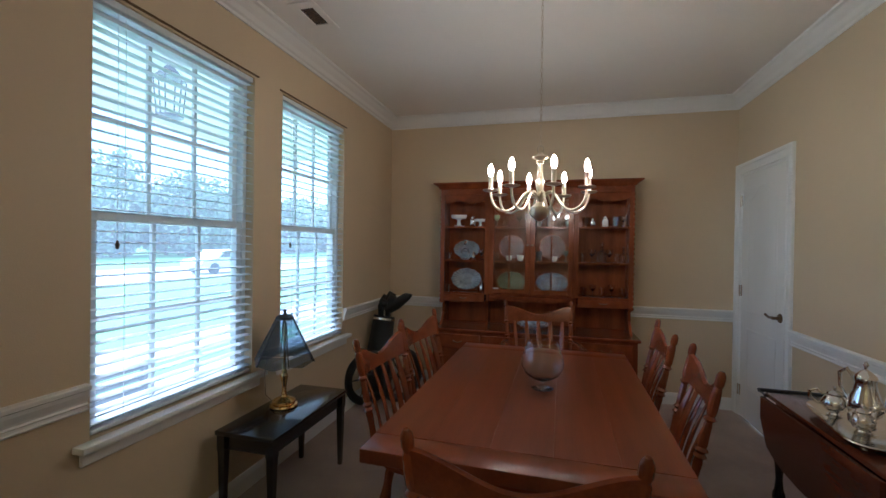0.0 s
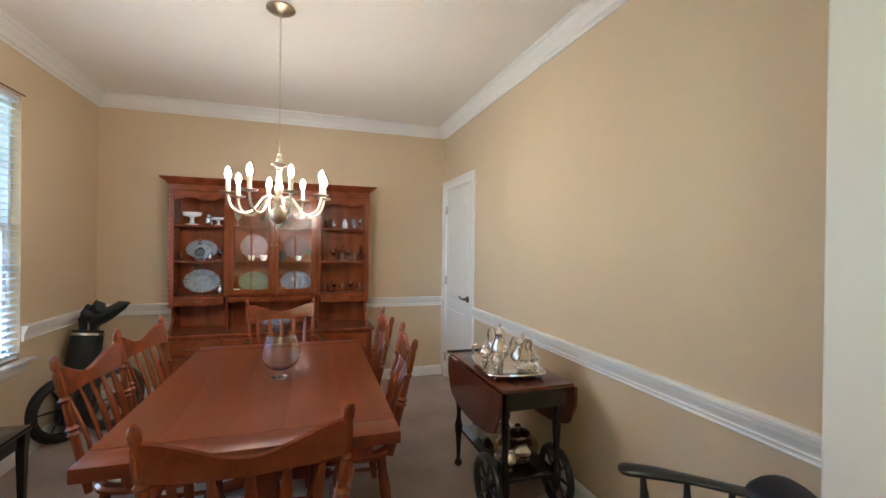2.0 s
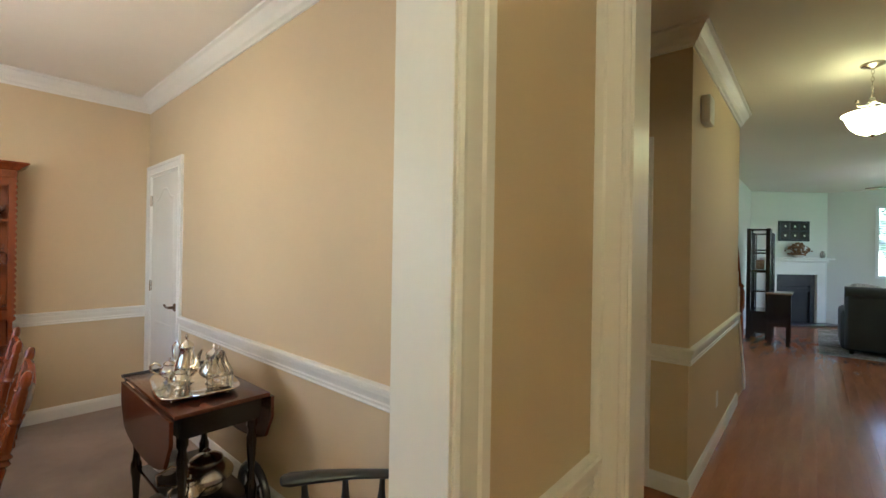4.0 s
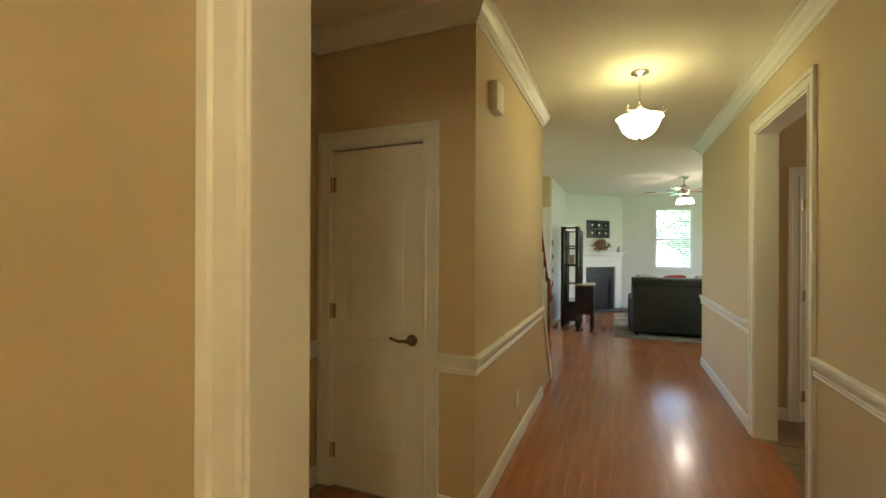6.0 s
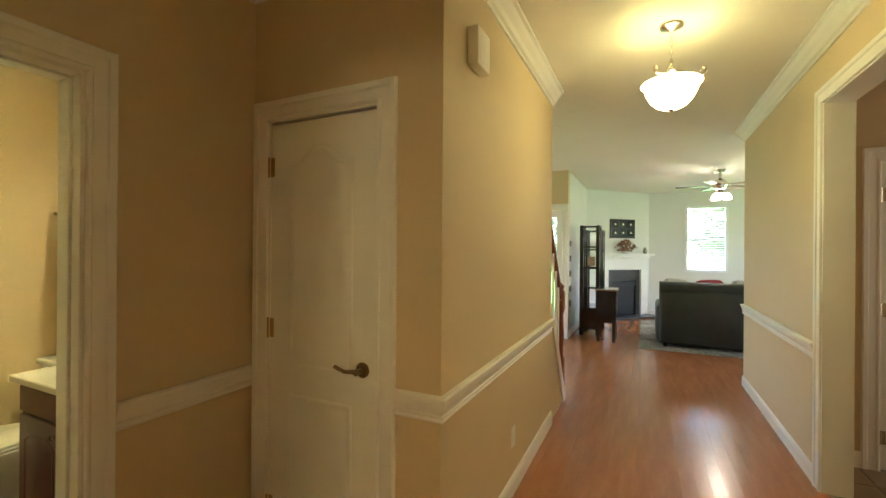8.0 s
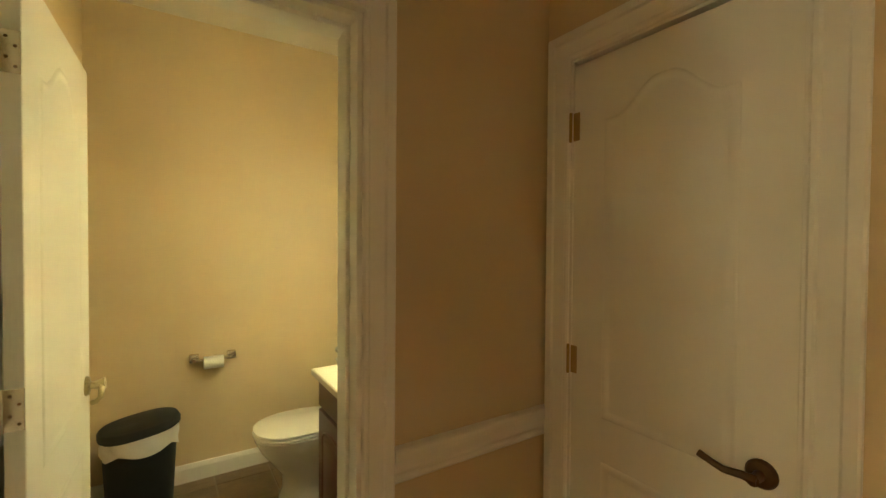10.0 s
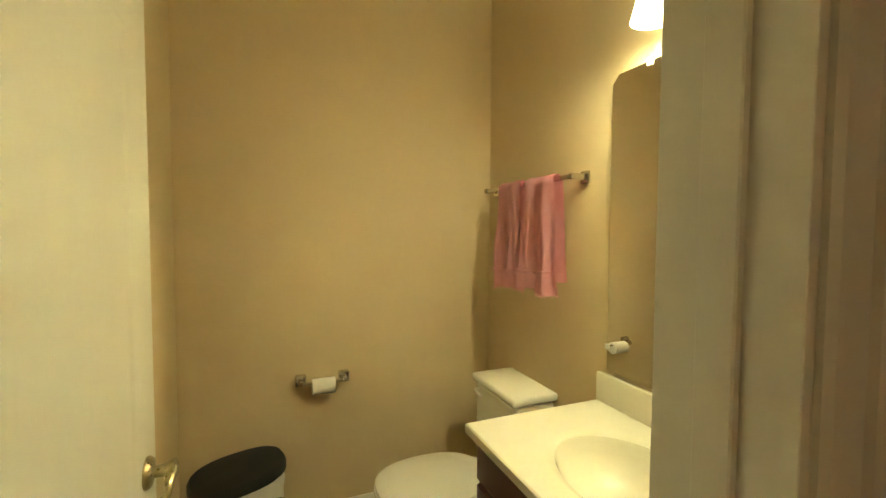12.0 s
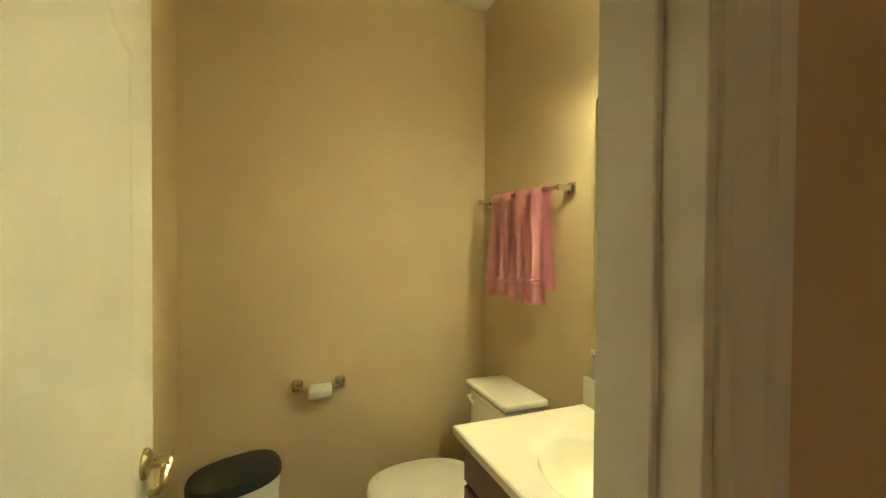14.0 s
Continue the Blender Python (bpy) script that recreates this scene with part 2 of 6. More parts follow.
def sweep(bm, profile, o, a, b, d, length, m0=0.0, m1=0.0):
    """A profile of (p, q) drawn at o + p*a + q*b and run along d; m0 and m1 mitre the ends by p."""
    o, a, b, d = Vector(o), Vector(a), Vector(b), Vector(d)
    r0 = [bm.verts.new(o + p * a + q * b - d * (m0 * p)) for p, q in profile]
    r1 = [bm.verts.new(o + p * a + q * b + d * (length + m1 * p)) for p, q in profile]
    ring_faces(bm, [r0, r1])
    return bm


def plate(bm, outline, t, axis='y', at=(0, 0, 0)):
    """A board cut to an outline of (u, v), t thick: u is x (or y) and v is z; axis is the way of its thickness."""
    def place(u, v, w):
        p = {'y': (u, w, v), 'x': (w, u, v), 'z': (u, v, w)}[axis]
        return bm.verts.new((p[0] + at[0], p[1] + at[1], p[2] + at[2]))
    r0 = [place(u, v, -t / 2) for u, v in outline]
    r1 = [place(u, v, t / 2) for u, v in outline]
    ring_faces(bm, [r0, r1])
    return bm


def inset(outline, d):
    n = len(outline)
    area = sum(outline[i][0] * outline[(i + 1) % n][1] - outline[(i + 1) % n][0] * outline[i][1] for i in range(n))
    s = 1 if area > 0 else -1
    out = []
    for i in range(n):
        p, q, r = (Vector(outline[(i + k) % n]) for k in (-1, 0, 1))
        e0, e1 = (q - p).normalized(), (r - q).normalized()
        n0, n1 = Vector((-e0.y, e0.x)) * s, Vector((-e1.y, e1.x)) * s
        k = 1 + n0.dot(n1)
        v = (n0 + n1) / max(k, 0.3)
        out.append(tuple(q + v * d))
    return out


def raised_panel(bm, outline, steps, place):
    """Rings inset by d at height h, filled at the last one."""
    rings = [[bm.verts.new(place(u, v, h)) for u, v in inset(outline, d)] for d, h in steps]
    ring_faces(bm, rings, True, False, True)
    return bm


def wall(name, axis, a0, a1, s0, s1, openings=(), mat=None, z0=0.0, z1=H, label="", category="wall"):
    """A wall from a0 to a1 across its thickness and s0 to s1 along axis, with openings (s0, s1, z0, z1) cut through."""
    bm = B()
    cuts = sorted({s0, s1, *(c for o in openings for c in o[:2])})
    for u, v in zip(cuts, cuts[1:]):
        zs = [z0]
        for o in sorted(openings, key=lambda o: o[2]):
            if o[0] <= u and v <= o[1]:
                zs += [o[2], o[3]]
        zs.append(z1)
        for lo, hi in zip(zs[::2], zs[1::2]):
            if hi - lo > 1e-4:
                if axis == 'x':
                    box(bm, u, v, a0, a1, lo, hi)
                else:
                    box(bm, a0, a1, u, v, lo, hi)
    return structure(name, bm, mat or PAINT, label or "painted plaster wall", category)


CROWN = [(0, 0), (0, -0.115), (0.010, -0.115), (0.014, -0.100), (0.028, -0.090), (0.040, -0.066), (0.060, -0.044), (0.074, -0.024), (0.090, -0.016), (0.090, 0)]
RAIL = [(0, 0.772), (0.012, 0.772), (0.016, 0.778), (0.012, 0.784), (0.012, 0.791), (0.016, 0.797), (0.012, 0.803), (0.014, 0.812), (0.024, 0.836), (0.026, 0.850), (0.033, 0.855), (0.033, 0.868), (0.027, 0.873), (0, 0.873)]
BASE = [(0, 0), (0.015, 0), (0.015, 0.080), (0.011, 0.092), (0.006, 0.104), (0, 0.106)]


def run(name, profile, p0, p1, normal, z=0.0, m0=0.0, m1=0.0, label="white painted moulding", mat=None):
    """A moulding on a wall from p0 to p1; m0, m1: -1 mitres into an inside corner, +1 round an outside one."""
    p0, p1 = Vector((*p0, z)), Vector((*p1, z))
    d = (p1 - p0).normalized()
    bm = sweep(B(), profile, p0, Vector((*normal, 0)), Vector((0, 0, 1)), d, (p1 - p0).length, m0, m1)
    return structure(name, bm, mat or TRIM, label, name.replace("_", " "))


CASE = [(0, 0), (0, 0.010), (0.006, 0.016), (0.014, 0.016), (0.020, 0.010), (0.030, 0.012), (0.060, 0.013), (0.066, 0.019), (0.088, 0.021), (0.092, 0.017), (0.092, 0)]


def casing(name, axis, face, out, s0, s1, top, z0=0.0, sides=(1, 1)):
    """A mitred casing round an opening s0..s1 in a wall face; out: +1 or -1, the way the face looks."""
    along = Vector((1, 0, 0)) if axis == 'x' else Vector((0, 1, 0))
    nrm = Vector((0, out, 0)) if axis == 'x' else Vector((out, 0, 0))
    at = lambda s, z: along * s + (Vector((0, face, z)) if axis == 'x' else Vector((face, 0, z)))
    bm = B()
    if sides[0]:
        sweep(bm, CASE, at(s0, z0), -along, nrm, Vector((0, 0, 1)), top - z0, 0, 1)
    if sides[1]:
        sweep(bm, CASE, at(s1, z0), along, nrm, Vector((0, 0, 1)), top - z0, 0, 1)
    sweep(bm, CASE, at(s0, top), Vector((0, 0, 1)), nrm, along, s1 - s0, 1, 1)
    return structure(name, bm, TRIM, "white painted door casing with beaded edges", "trim", 35)


# ---- the shell ----
XW, XE, YN, YS, YF = 1.122, 4.348, 5.205, 1.20, 1.06   # dining room: west, east, north, south; foyer face
HL, HR, XC = 1.14, -0.52, 5.997                        # hall faces, closet wall
NX, NY = 4.48, 2.16                                   # niche west and north faces
BX0, BX1, BY0, BY1 = 4.50, 6.01, 2.30, 4.03           # powder room
W1 = (2.186, 3.070, 0.652, 2.355)
W2 = (3.330, 4.150, 0.66, 2.355)
wall("wall_west", 'y', 0.97, XW, -0.60, YN + 0.12, [W1, W2])
wall("wall_north", 'x', YN, YN + 0.12, XW, XE + 0.16)
wall("wall_dining_east", 'y', XE, XE + 0.155, YS, YN, [(4.385, 5.112, 0.0, 2.04)])
wall("wall_foyer_north", 'x', YF, YS, XW, XE + 0.155, [(1.75, 3.755, 0.0, 2.33)])
wall("wall_cross_header", 'y', 4.372, 4.50, HR, YF, [(HR + 0.09, 0.97, 0.0, 2.33)])
wall("wall_hall_south", 'x', HR - 0.14, HR, XW, 10.05, [(6.80, 7.80, 0.0, 2.33)])
wall("wall_niche_west", 'y', NX - 0.004, NX, YS, NY)
wall("wall_powder_south", 'x', NY, BY0, NX, XC, [(4.563, 5.305, 0.0, 2.035)])
wall("wall_closet", 'y', XC, XC + 0.11, HL, BY0, [(1.435, 2.055, 0.0, 2.04)])
wall("wall_hall_north", 'x', HL, HL + 0.12, XC + 0.11, 8.08)
wall("wall_powder_west", 'y', BX0 - 0.02, BX0, BY0, BY1 + 0.12)
wall("wall_powder_east", 'y', BX1, BX1 + 0.12, BY0, BY1 + 0.12)
wall("wall_powder_north", 'x', BY1, BY1 + 0.12, BX0, BX1)
wall("wall_closet_back", 'x', BY0, BY0 + 0.1, BX1 + 0.12, 8.08)
wall("wall_stair_side", 'x', HL + 1.10, HL + 1.22, 8.08, 8.9)
wall("wall_stair_far", 'x', 4.60, 4.72, 8.08, 11.75, [(9.6, 10.8, 0.7, 2.3)])
wall("wall_stair_west", 'y', 7.96, 8.08, HL + 0.12, 4.60)
wall("wall_living_brown", 'y', 11.60, 11.75, 1.58, 4.60, [(1.66, 2.50, 0.0, 2.10)])
wall("wall_living_north", 'x', 1.58, 1.70, 11.75, 14.10, mat=PALE)
wall("wall_living_far", 'y', 15.20, 15.32, -4.0, 0.46, [(-1.13, -0.33, 0.98, 2.42)], mat=PALE)
wall("wall_living_south", 'x', -4.12, -4.0, 10.05, 15.32, [(11.4, 13.8, 0.7, 2.3)], mat=PALE)
wall("wall_living_west", 'y', 9.93, 10.05, -4.0, HR - 0.14, mat=PALE)
wall("wall_foyer_south_side", 'y', 0.95, XW, HR - 0.14, -0.60)
# pantry passage seen through the cased opening
wall("wall_passage_east", 'y', 8.30, 8.42, -2.6, HR - 0.14, [(-1.72, -0.96, 0.0, 2.04)])
wall("wall_passage_west", 'y', 6.10, 6.22, -2.6, HR - 0.14)
wall("wall_passage_south", 'x', -2.72, -2.6, 6.10, 8.42)

bm = B()
plate(bm, [(13.98, 1.60), (15.22, 0.36), (15.32, 0.46), (14.08, 1.70)], H, 'z', (0, 0, H / 2))
structure("wall_fireplace_corner", bm, PALE, "white painted diagonal chimney wall", "wall")
structure("ceiling", boxes((0.9, 15.4, -4.2, 5.4, H, H + 0.1)), CEIL, "off-white painted plaster ceiling", "ceiling")
structure("floor_dining", boxes((XW, XE, 1.13, YN, -0.05, 0.0)), CARPET, "grey-brown cut pile carpet", "floor")
structure("subfloor", boxes((0.9, 15.4, -4.2, 5.4, -0.12, -0.055)), GROUT, "plain floor slab under the boards", "floor")

# crown, chair rail and baseboard in the dining room
L_CR, L_RA, L_BA = "white painted crown moulding under the ceiling", "white moulded chair rail along the wall", "white painted baseboard"


def three(p0, p1, normal, m0, m1, crown=True, rail=True, base=True, rail_ends=(None, None), base_ends=(None, None)):
    if crown:
        run("crown_moulding", CROWN, p0, p1, normal, H, m0, m1, L_CR)
    q0, q1 = rail_ends[0] or p0, rail_ends[1] or p1
    if rail:
        run("chair_rail", RAIL, q0, q1, normal, 0, 0 if rail_ends[0] else m0, 0 if rail_ends[1] else m1, L_RA)
    q0, q1 = base_ends[0] or p0, base_ends[1] or p1
    if base:
        run("baseboard", BASE, q0, q1, normal, 0, 0 if base_ends[0] else m0, 0 if base_ends[1] else m1, L_BA)


three((XW, YS), (XW, YN), (1, 0), -1, -1, rail=False)
run("chair_rail", RAIL, (XW, YS), (XW, 2.170), (1, 0), 0, -1, 0, L_RA)
run("chair_rail", RAIL, (XW, 4.165), (XW, YN), (1, 0), 0, 0, -1, L_RA)
three((XW, YN), (XE, YN), (0, -1), -1, -1)
three((XE, YN), (XE, YS), (-1, 0), -1, -1, rail_ends=((XE, 4.292), None), base_ends=((XE, 4.292), None))
three((XW, YS), (1.75 - 0.092, YS), (0, 1), -1, 0, crown=False)
three((3.755 + 0.092, YS), (XE, YS), (0, 1), 0, -1, crown=False)
run("crown_moulding", CROWN, (XW, YS), (XE, YS), (0, 1), H, -1, -1, L_CR)
# foyer and hall
three((3.755 + 0.092, YF), (4.372, YF), (0, -1), 0, -0.2, crown=False)
run("crown_moulding", CROWN, (XW, YF), (4.372, YF), (0, -1), H, 0, -1, L_CR)
three((XW, YF), (1.75 - 0.092, YF), (0, -1), 0, 0, crown=False)
three((NX, YS), (NX, NY), (1, 0), 0, -1)
three((NX, NY), (XC, NY), (0, -1), -1, -1, rail=False, base=False)
three((5.397, NY), (XC, NY), (0, -1), 0, -1, crown=False)
run("crown_moulding", CROWN, (XC, NY), (XC, HL), (-1, 0), H, -1, 1, L_CR)
three((XC, 1.343), (XC, HL), (-1, 0), 0, 1, crown=False)
three((XC, HL), (8.08, HL), (0, -1), 1, 0)
three((4.50, HR), (10.05, HR), (0, 1), 0, 0, rail=False, base=False)
three((4.50, HR), (6.80 - 0.092, HR), (0, 1), 0, 0, crown=False)
three((7.80 + 0.092, HR), (10.05, HR), (0, 1), 0, 0, crown=False)
run("crown_moulding", CROWN, (10.05, HR), (10.05, HR - 0.2), (1, 0), H, 1, 0, L_CR)
three((XW, HR), (4.372, HR), (0, 1), 0, 0)
for p0, p1, nrm in (((BX0, BY1), (BX1, BY1), (0, -1)), ((BX0, BY0), (BX0, BY1), (1, 0)), ((BX1, 3.17), (BX1, BY1), (-1, 0))):
    run("baseboard", BASE, p0, p1, nrm, 0, -1, -1, L_BA)
run("baseboard", BASE, (8.30, -0.868), (8.30, HR - 0.14), (-1, 0), 0, 0, 0, L_BA)
run("baseboard", BASE, (11.75, 1.58), (14.0, 1.58), (0, -1), 0, 0, 0, L_BA)
run("baseboard", BASE, (15.2, 0.38), (15.2, -4.0), (-1, 0), 0, 0, 0, L_BA)
run("baseboard", BASE, (11.60, 1.58), (11.60, 1.62), (-1, 0), 0, 0, 0, L_BA)

# casings
casing("trim_dining_opening", 'x', YF, -1, 1.75, 3.755, 2.33)
casing("trim_dining_opening_inside", 'x', YS, 1, 1.75, 3.755, 2.33)
casing("trim_cross_opening", 'y', 4.372, -1, HR + 0.09, 0.97, 2.33)
casing("trim_hall_opening", 'x', HR, 1, 6.80, 7.80, 2.33)
casing("trim_powder_door", 'x', NY, -1, 4.563, 5.305, 2.035, sides=(1, 1))
casing("trim_powder_door_inside", 'x', BY0, 1, 4.563, 5.305, 2.035)
casing("trim_closet_door", 'y', XC, -1, 1.435, 2.055, 2.04)
casing("trim_dining_door", 'y', XE, -1, 4.385, 5.112, 2.04)
casing("trim_passage_door", 'y', 8.30, -1, -1.72, -0.96, 2.04)
casing("trim_living_door", 'y', 11.60, -1, 1.66, 2.50, 2.10)


def lining(name, axis, a0, a1, s0, s1, top, t=0.012):
    """White boards that line an opening."""
    if axis == 'x':
        bm = boxes((s0, s0 + t, a0, a1, 0, top), (s1 - t, s1, a0, a1, 0, top), (s0 + t, s1 - t, a0, a1, top - t, top), bevel=0.001)
    else:
        bm = boxes((a0, a1, s0, s0 + t, 0, top), (a0, a1, s1 - t, s1, 0, top), (a0, a1, s0 + t, s1 - t, top - t, top), bevel=0.001)
    return structure(name, bm, TRIM, "white painted jamb boards lining the opening", "trim")


lining("jamb_dining_opening", 'x', YF - 0.004, YS + 0.004, 1.747, 3.758, 2.333)
lining("jamb_cross_opening", 'y', 4.368, 4.504, HR + 0.087, 0.973, 2.333)
lining("jamb_hall_opening", 'x', HR - 0.144, HR + 0.004, 6.797, 7.803, 2.333)
lining("jamb_powder_door", 'x', NY - 0.004, BY0 + 0.004, 4.560, 5.308, 2.038, 0.018)
lining("jamb_closet_door", 'y', XC - 0.004, XC + 0.10, 1.432, 2.058, 2.043, 0.012)
lining("jamb_dining_door", 'y', XE - 0.004, XE + 0.14, 4.382, 5.115, 2.043, 0.012)
lining("jamb_passage_door", 'y', 8.296, 8.41, -1.723, -0.957, 2.043, 0.012)
structure("door_stop_powder", boxes((5.278, 5.290, 2.205, 2.245, 0, 2.02), (4.578, 4.590, 2.205, 2.245, 0, 2.02), (4.590, 5.278, 2.205, 2.245, 2.008, 2.02), bevel=0.002), TRIM, "white door stop strip in the jamb", "trim")


# ---- doors ----
def arch_outline(w, z0, z1, rise):
    """An eyebrow arch: flat shoulders and a soft ogee up to the crown."""
    pts = [(-w / 2, z0), (w / 2, z0), (w / 2, z1 - rise)]
    for i in range(1, 24):
        t = i / 24
        k = min(1.0, max(0.0, (abs(2 * t - 1) - 0.10) / 0.72))
        pts.append((w / 2 - w * t, z1 - rise + rise * 0.5 * (1 + math.cos(math.pi * k))))
    pts.append((-w / 2, z1 - rise))
    return pts


def door(name, width, height, label, hinge_mat, lever_mat, m, round_knob=False, hinge_front=True, kz=0.925):
    """A two-panel arch-top leaf. Local x runs from the hinge to the latch, front is -y."""
    ob = tagged(new(name), label, "door", kind="structure")
    part("leaf", boxes((0, width, -0.0175, 0.0175, 0.008, height), bevel=0.002), DOOR, ob)
    w = width - 0.24
    for side in (-1, 1):
        for pts, nm in ((arch_outline(w, 0.90, height - 0.112, 0.085), "upper_panel"), ([(-w / 2, 0.26), (w / 2, 0.26), (w / 2, 0.765), (-w / 2, 0.765)], "lower_panel")):
            bm = raised_panel(B(), pts, [(0, 0.0), (0.005, 0.0030), (0.011, 0.0040), (0.018, 0.0030), (0.024, 0.0006), (0.032, 0.0007), (0.054, 0.0032), (0.058, 0.0034)],
                              lambda u, v, h: (width / 2 + u, side * (0.0174 + h), v))
            part(nm, bm, DOOR, ob, smooth=25)
    for side in (-1, 1):
        kx = width - 0.065
        set_ = part("lever_set", lathe(B(), [(0.033, 0), (0.033, 0.004), (0.028, 0.010), (0.012, 0.014), (0.011, 0.045), (0.014, 0.05), (0.0, 0.052)], 20), lever_mat, ob, "metal lever handle",
                    m=pose(kx, side * 0.0175, kz, 90 if side < 0 else -90))
        bm = B()
        yy = side * 0.062
        if round_knob:
            tube(bm, [(kx, side * 0.02, kz), (kx, side * 0.045, kz), (kx, side * 0.070, kz + 0.003)], [0.011, 0.013, 0.020], 14)
            tube(bm, [(kx, yy, kz + 0.004), (kx - 0.012, yy, kz - 0.006), (kx - 0.028, yy, kz - 0.018), (kx - 0.042, yy, kz - 0.032), (kx - 0.048, yy - side * 0.010, kz - 0.042), (kx - 0.042, yy - side * 0.022, kz - 0.046)], [0.012, 0.011, 0.009, 0.008, 0.008, 0.009], 10)
        else:
            tube(bm, [(kx + 0.008, yy, kz), (kx - 0.02, yy, kz + 0.001), (kx - 0.06, yy, kz - 0.004), (kx - 0.09, yy, kz + 0.004), (kx - 0.115, yy, kz + 0.012)], [0.011, 0.010, 0.0085, 0.008, 0.009], 8)
        part("lever", bm, lever_mat, ob)
    for hz in (0.22, 1.06, 1.82):
        y = -0.021 if hinge_front else 0.021
        h = boxes((-0.004, 0.028, y - 0.002, y + 0.002, hz - 0.045, hz + 0.045), bevel=0.001)
        tube(h, [(-0.004, y * 1.25, hz - 0.048), (-0.004, y * 1.25, hz + 0.048)], 0.006, 8)
        part("hinge", h, hinge_mat, ob, "metal butt hinge")
    ob.matrix_world = m
    return ob


door("door_closet", 0.608, 2.020, "white two-panel arch-top closet door, closed", ANTIQUE, BRONZE, pose(XC + 0.020, 2.051, 0, 0, 0, -90))
door("door_dining", 0.715, 2.03, "white two-panel arch-top door in the dining room, closed", NICKEL, BRONZE, pose(XE + 0.020, 5.108, 0, 0, 0, -90))
dpr = door("door_powder_room", 0.690, 2.02, "white two-panel arch-top powder room door, standing open", NICKEL, AGED, pose(4.607, 2.335, 0, 0, 0, 88.3), round_knob=True, hinge_front=False, kz=0.946)
door("door_passage", 0.752, 2.03, "white panel door at the end of the passage, closed", NICKEL, BRONZE, pose(8.32, -0.964, 0, 0, 0, -90))
for hz in (1.085, 1.83, 0.24):
    leaf_ = boxes((-0.0025, -0.0003, -0.0165, 0.017, hz - 0.045, hz + 0.045), bevel=0.0008)
    tube(leaf_, [(-0.004, 0.022, hz - 0.047), (-0.004, 0.022, hz + 0.047)], 0.0065, 10)
    hp_ = part("edge_hinge", leaf_, NICKEL, dpr, "brushed steel hinge leaf on the door edge")
    screws = B()
    for sy_, sz_ in ((-0.008, -0.03), (0.006, -0.012), (-0.008, 0.012), (0.006, 0.03)):
        tube(screws, [(-0.0024, sy_, hz + sz_), (-0.0036, sy_, hz + sz_)], [0.0036, 0.0026], 10)
    part("screws", screws, BRONZE, hp_)
    structure("hinge_plate_powder", boxes((4.579, 4.582, 2.262, 2.312, hz - 0.045, hz + 0.045), bevel=0.001), NICKEL, "brushed steel hinge leaf on the jamb", "hinge")


# ---- windows ----
def window(name, y0, y1, z0, z1, x=1.042):
    ob = tagged(new(name), "white double-hung sash window with muntins", "window", kind="structure")
    zm = (z0 + z1) / 2
    part("window_frame", boxes((x - 0.05, x + 0.03, y0, y0 + 0.03, z0, z1), (x - 0.05, x + 0.03, y1 - 0.03, y1, z0, z1), (x - 0.05, x + 0.03, y0 + 0.03, y1 - 0.03, z1 - 0.03, z1), (x - 0.05, x + 0.03, y0 + 0.03, y1 - 0.03, z0, z0 + 0.02), bevel=0.002), VINYL, ob)
    for lo, hi, dx in ((zm - 0.02, z1 - 0.03, -0.025), (z0 + 0.02, zm + 0.02, 0.005)):
        xx = x + dx
        a, b = y0 + 0.03, y1 - 0.03
        part("sash", boxes((xx - 0.015, xx + 0.015, a, a + 0.035, lo, hi), (xx - 0.015, xx + 0.015, b - 0.035, b, lo, hi), (xx - 0.015, xx + 0.015, a + 0.035, b - 0.035, hi - 0.04, hi), (xx - 0.015, xx + 0.015, a + 0.035, b - 0.035, lo, lo + 0.04), bevel=0.002), VINYL, ob)
        ia, ib = a + 0.035, b - 0.035
        for k in (1, 2):
            yy = ia + (ib - ia) * k / 3
            part("muntin", boxes((xx - 0.008, xx + 0.008, yy - 0.009, yy + 0.009, lo + 0.04, hi - 0.04)), VINYL, ob)
        zz = (lo + hi) / 2
        part("muntin", boxes((xx - 0.0085, xx + 0.0085, ia, ib, zz - 0.009, zz + 0.009)), VINYL, ob)
        g = part("pane", boxes((xx - 0.002, xx + 0.002, ia, ib, lo + 0.04, hi - 0.04)), PANE, ob)
        g.visible_shadow = False
    part("window_sill", boxes((1.067, XW + 0.055, y0 - 0.060, y1 + 0.075, z0 - 0.028, z0 - 0.001), bevel=0.006, seg=2), TRIM, ob)
    part("apron", boxes((XW, XW + 0.016, y0 - 0.040, y1 + 0.055, z0 - 0.085, z0 - 0.028), bevel=0.004), TRIM, ob)
    return ob


window("window_1", *W1)
window("window_2", *W2)


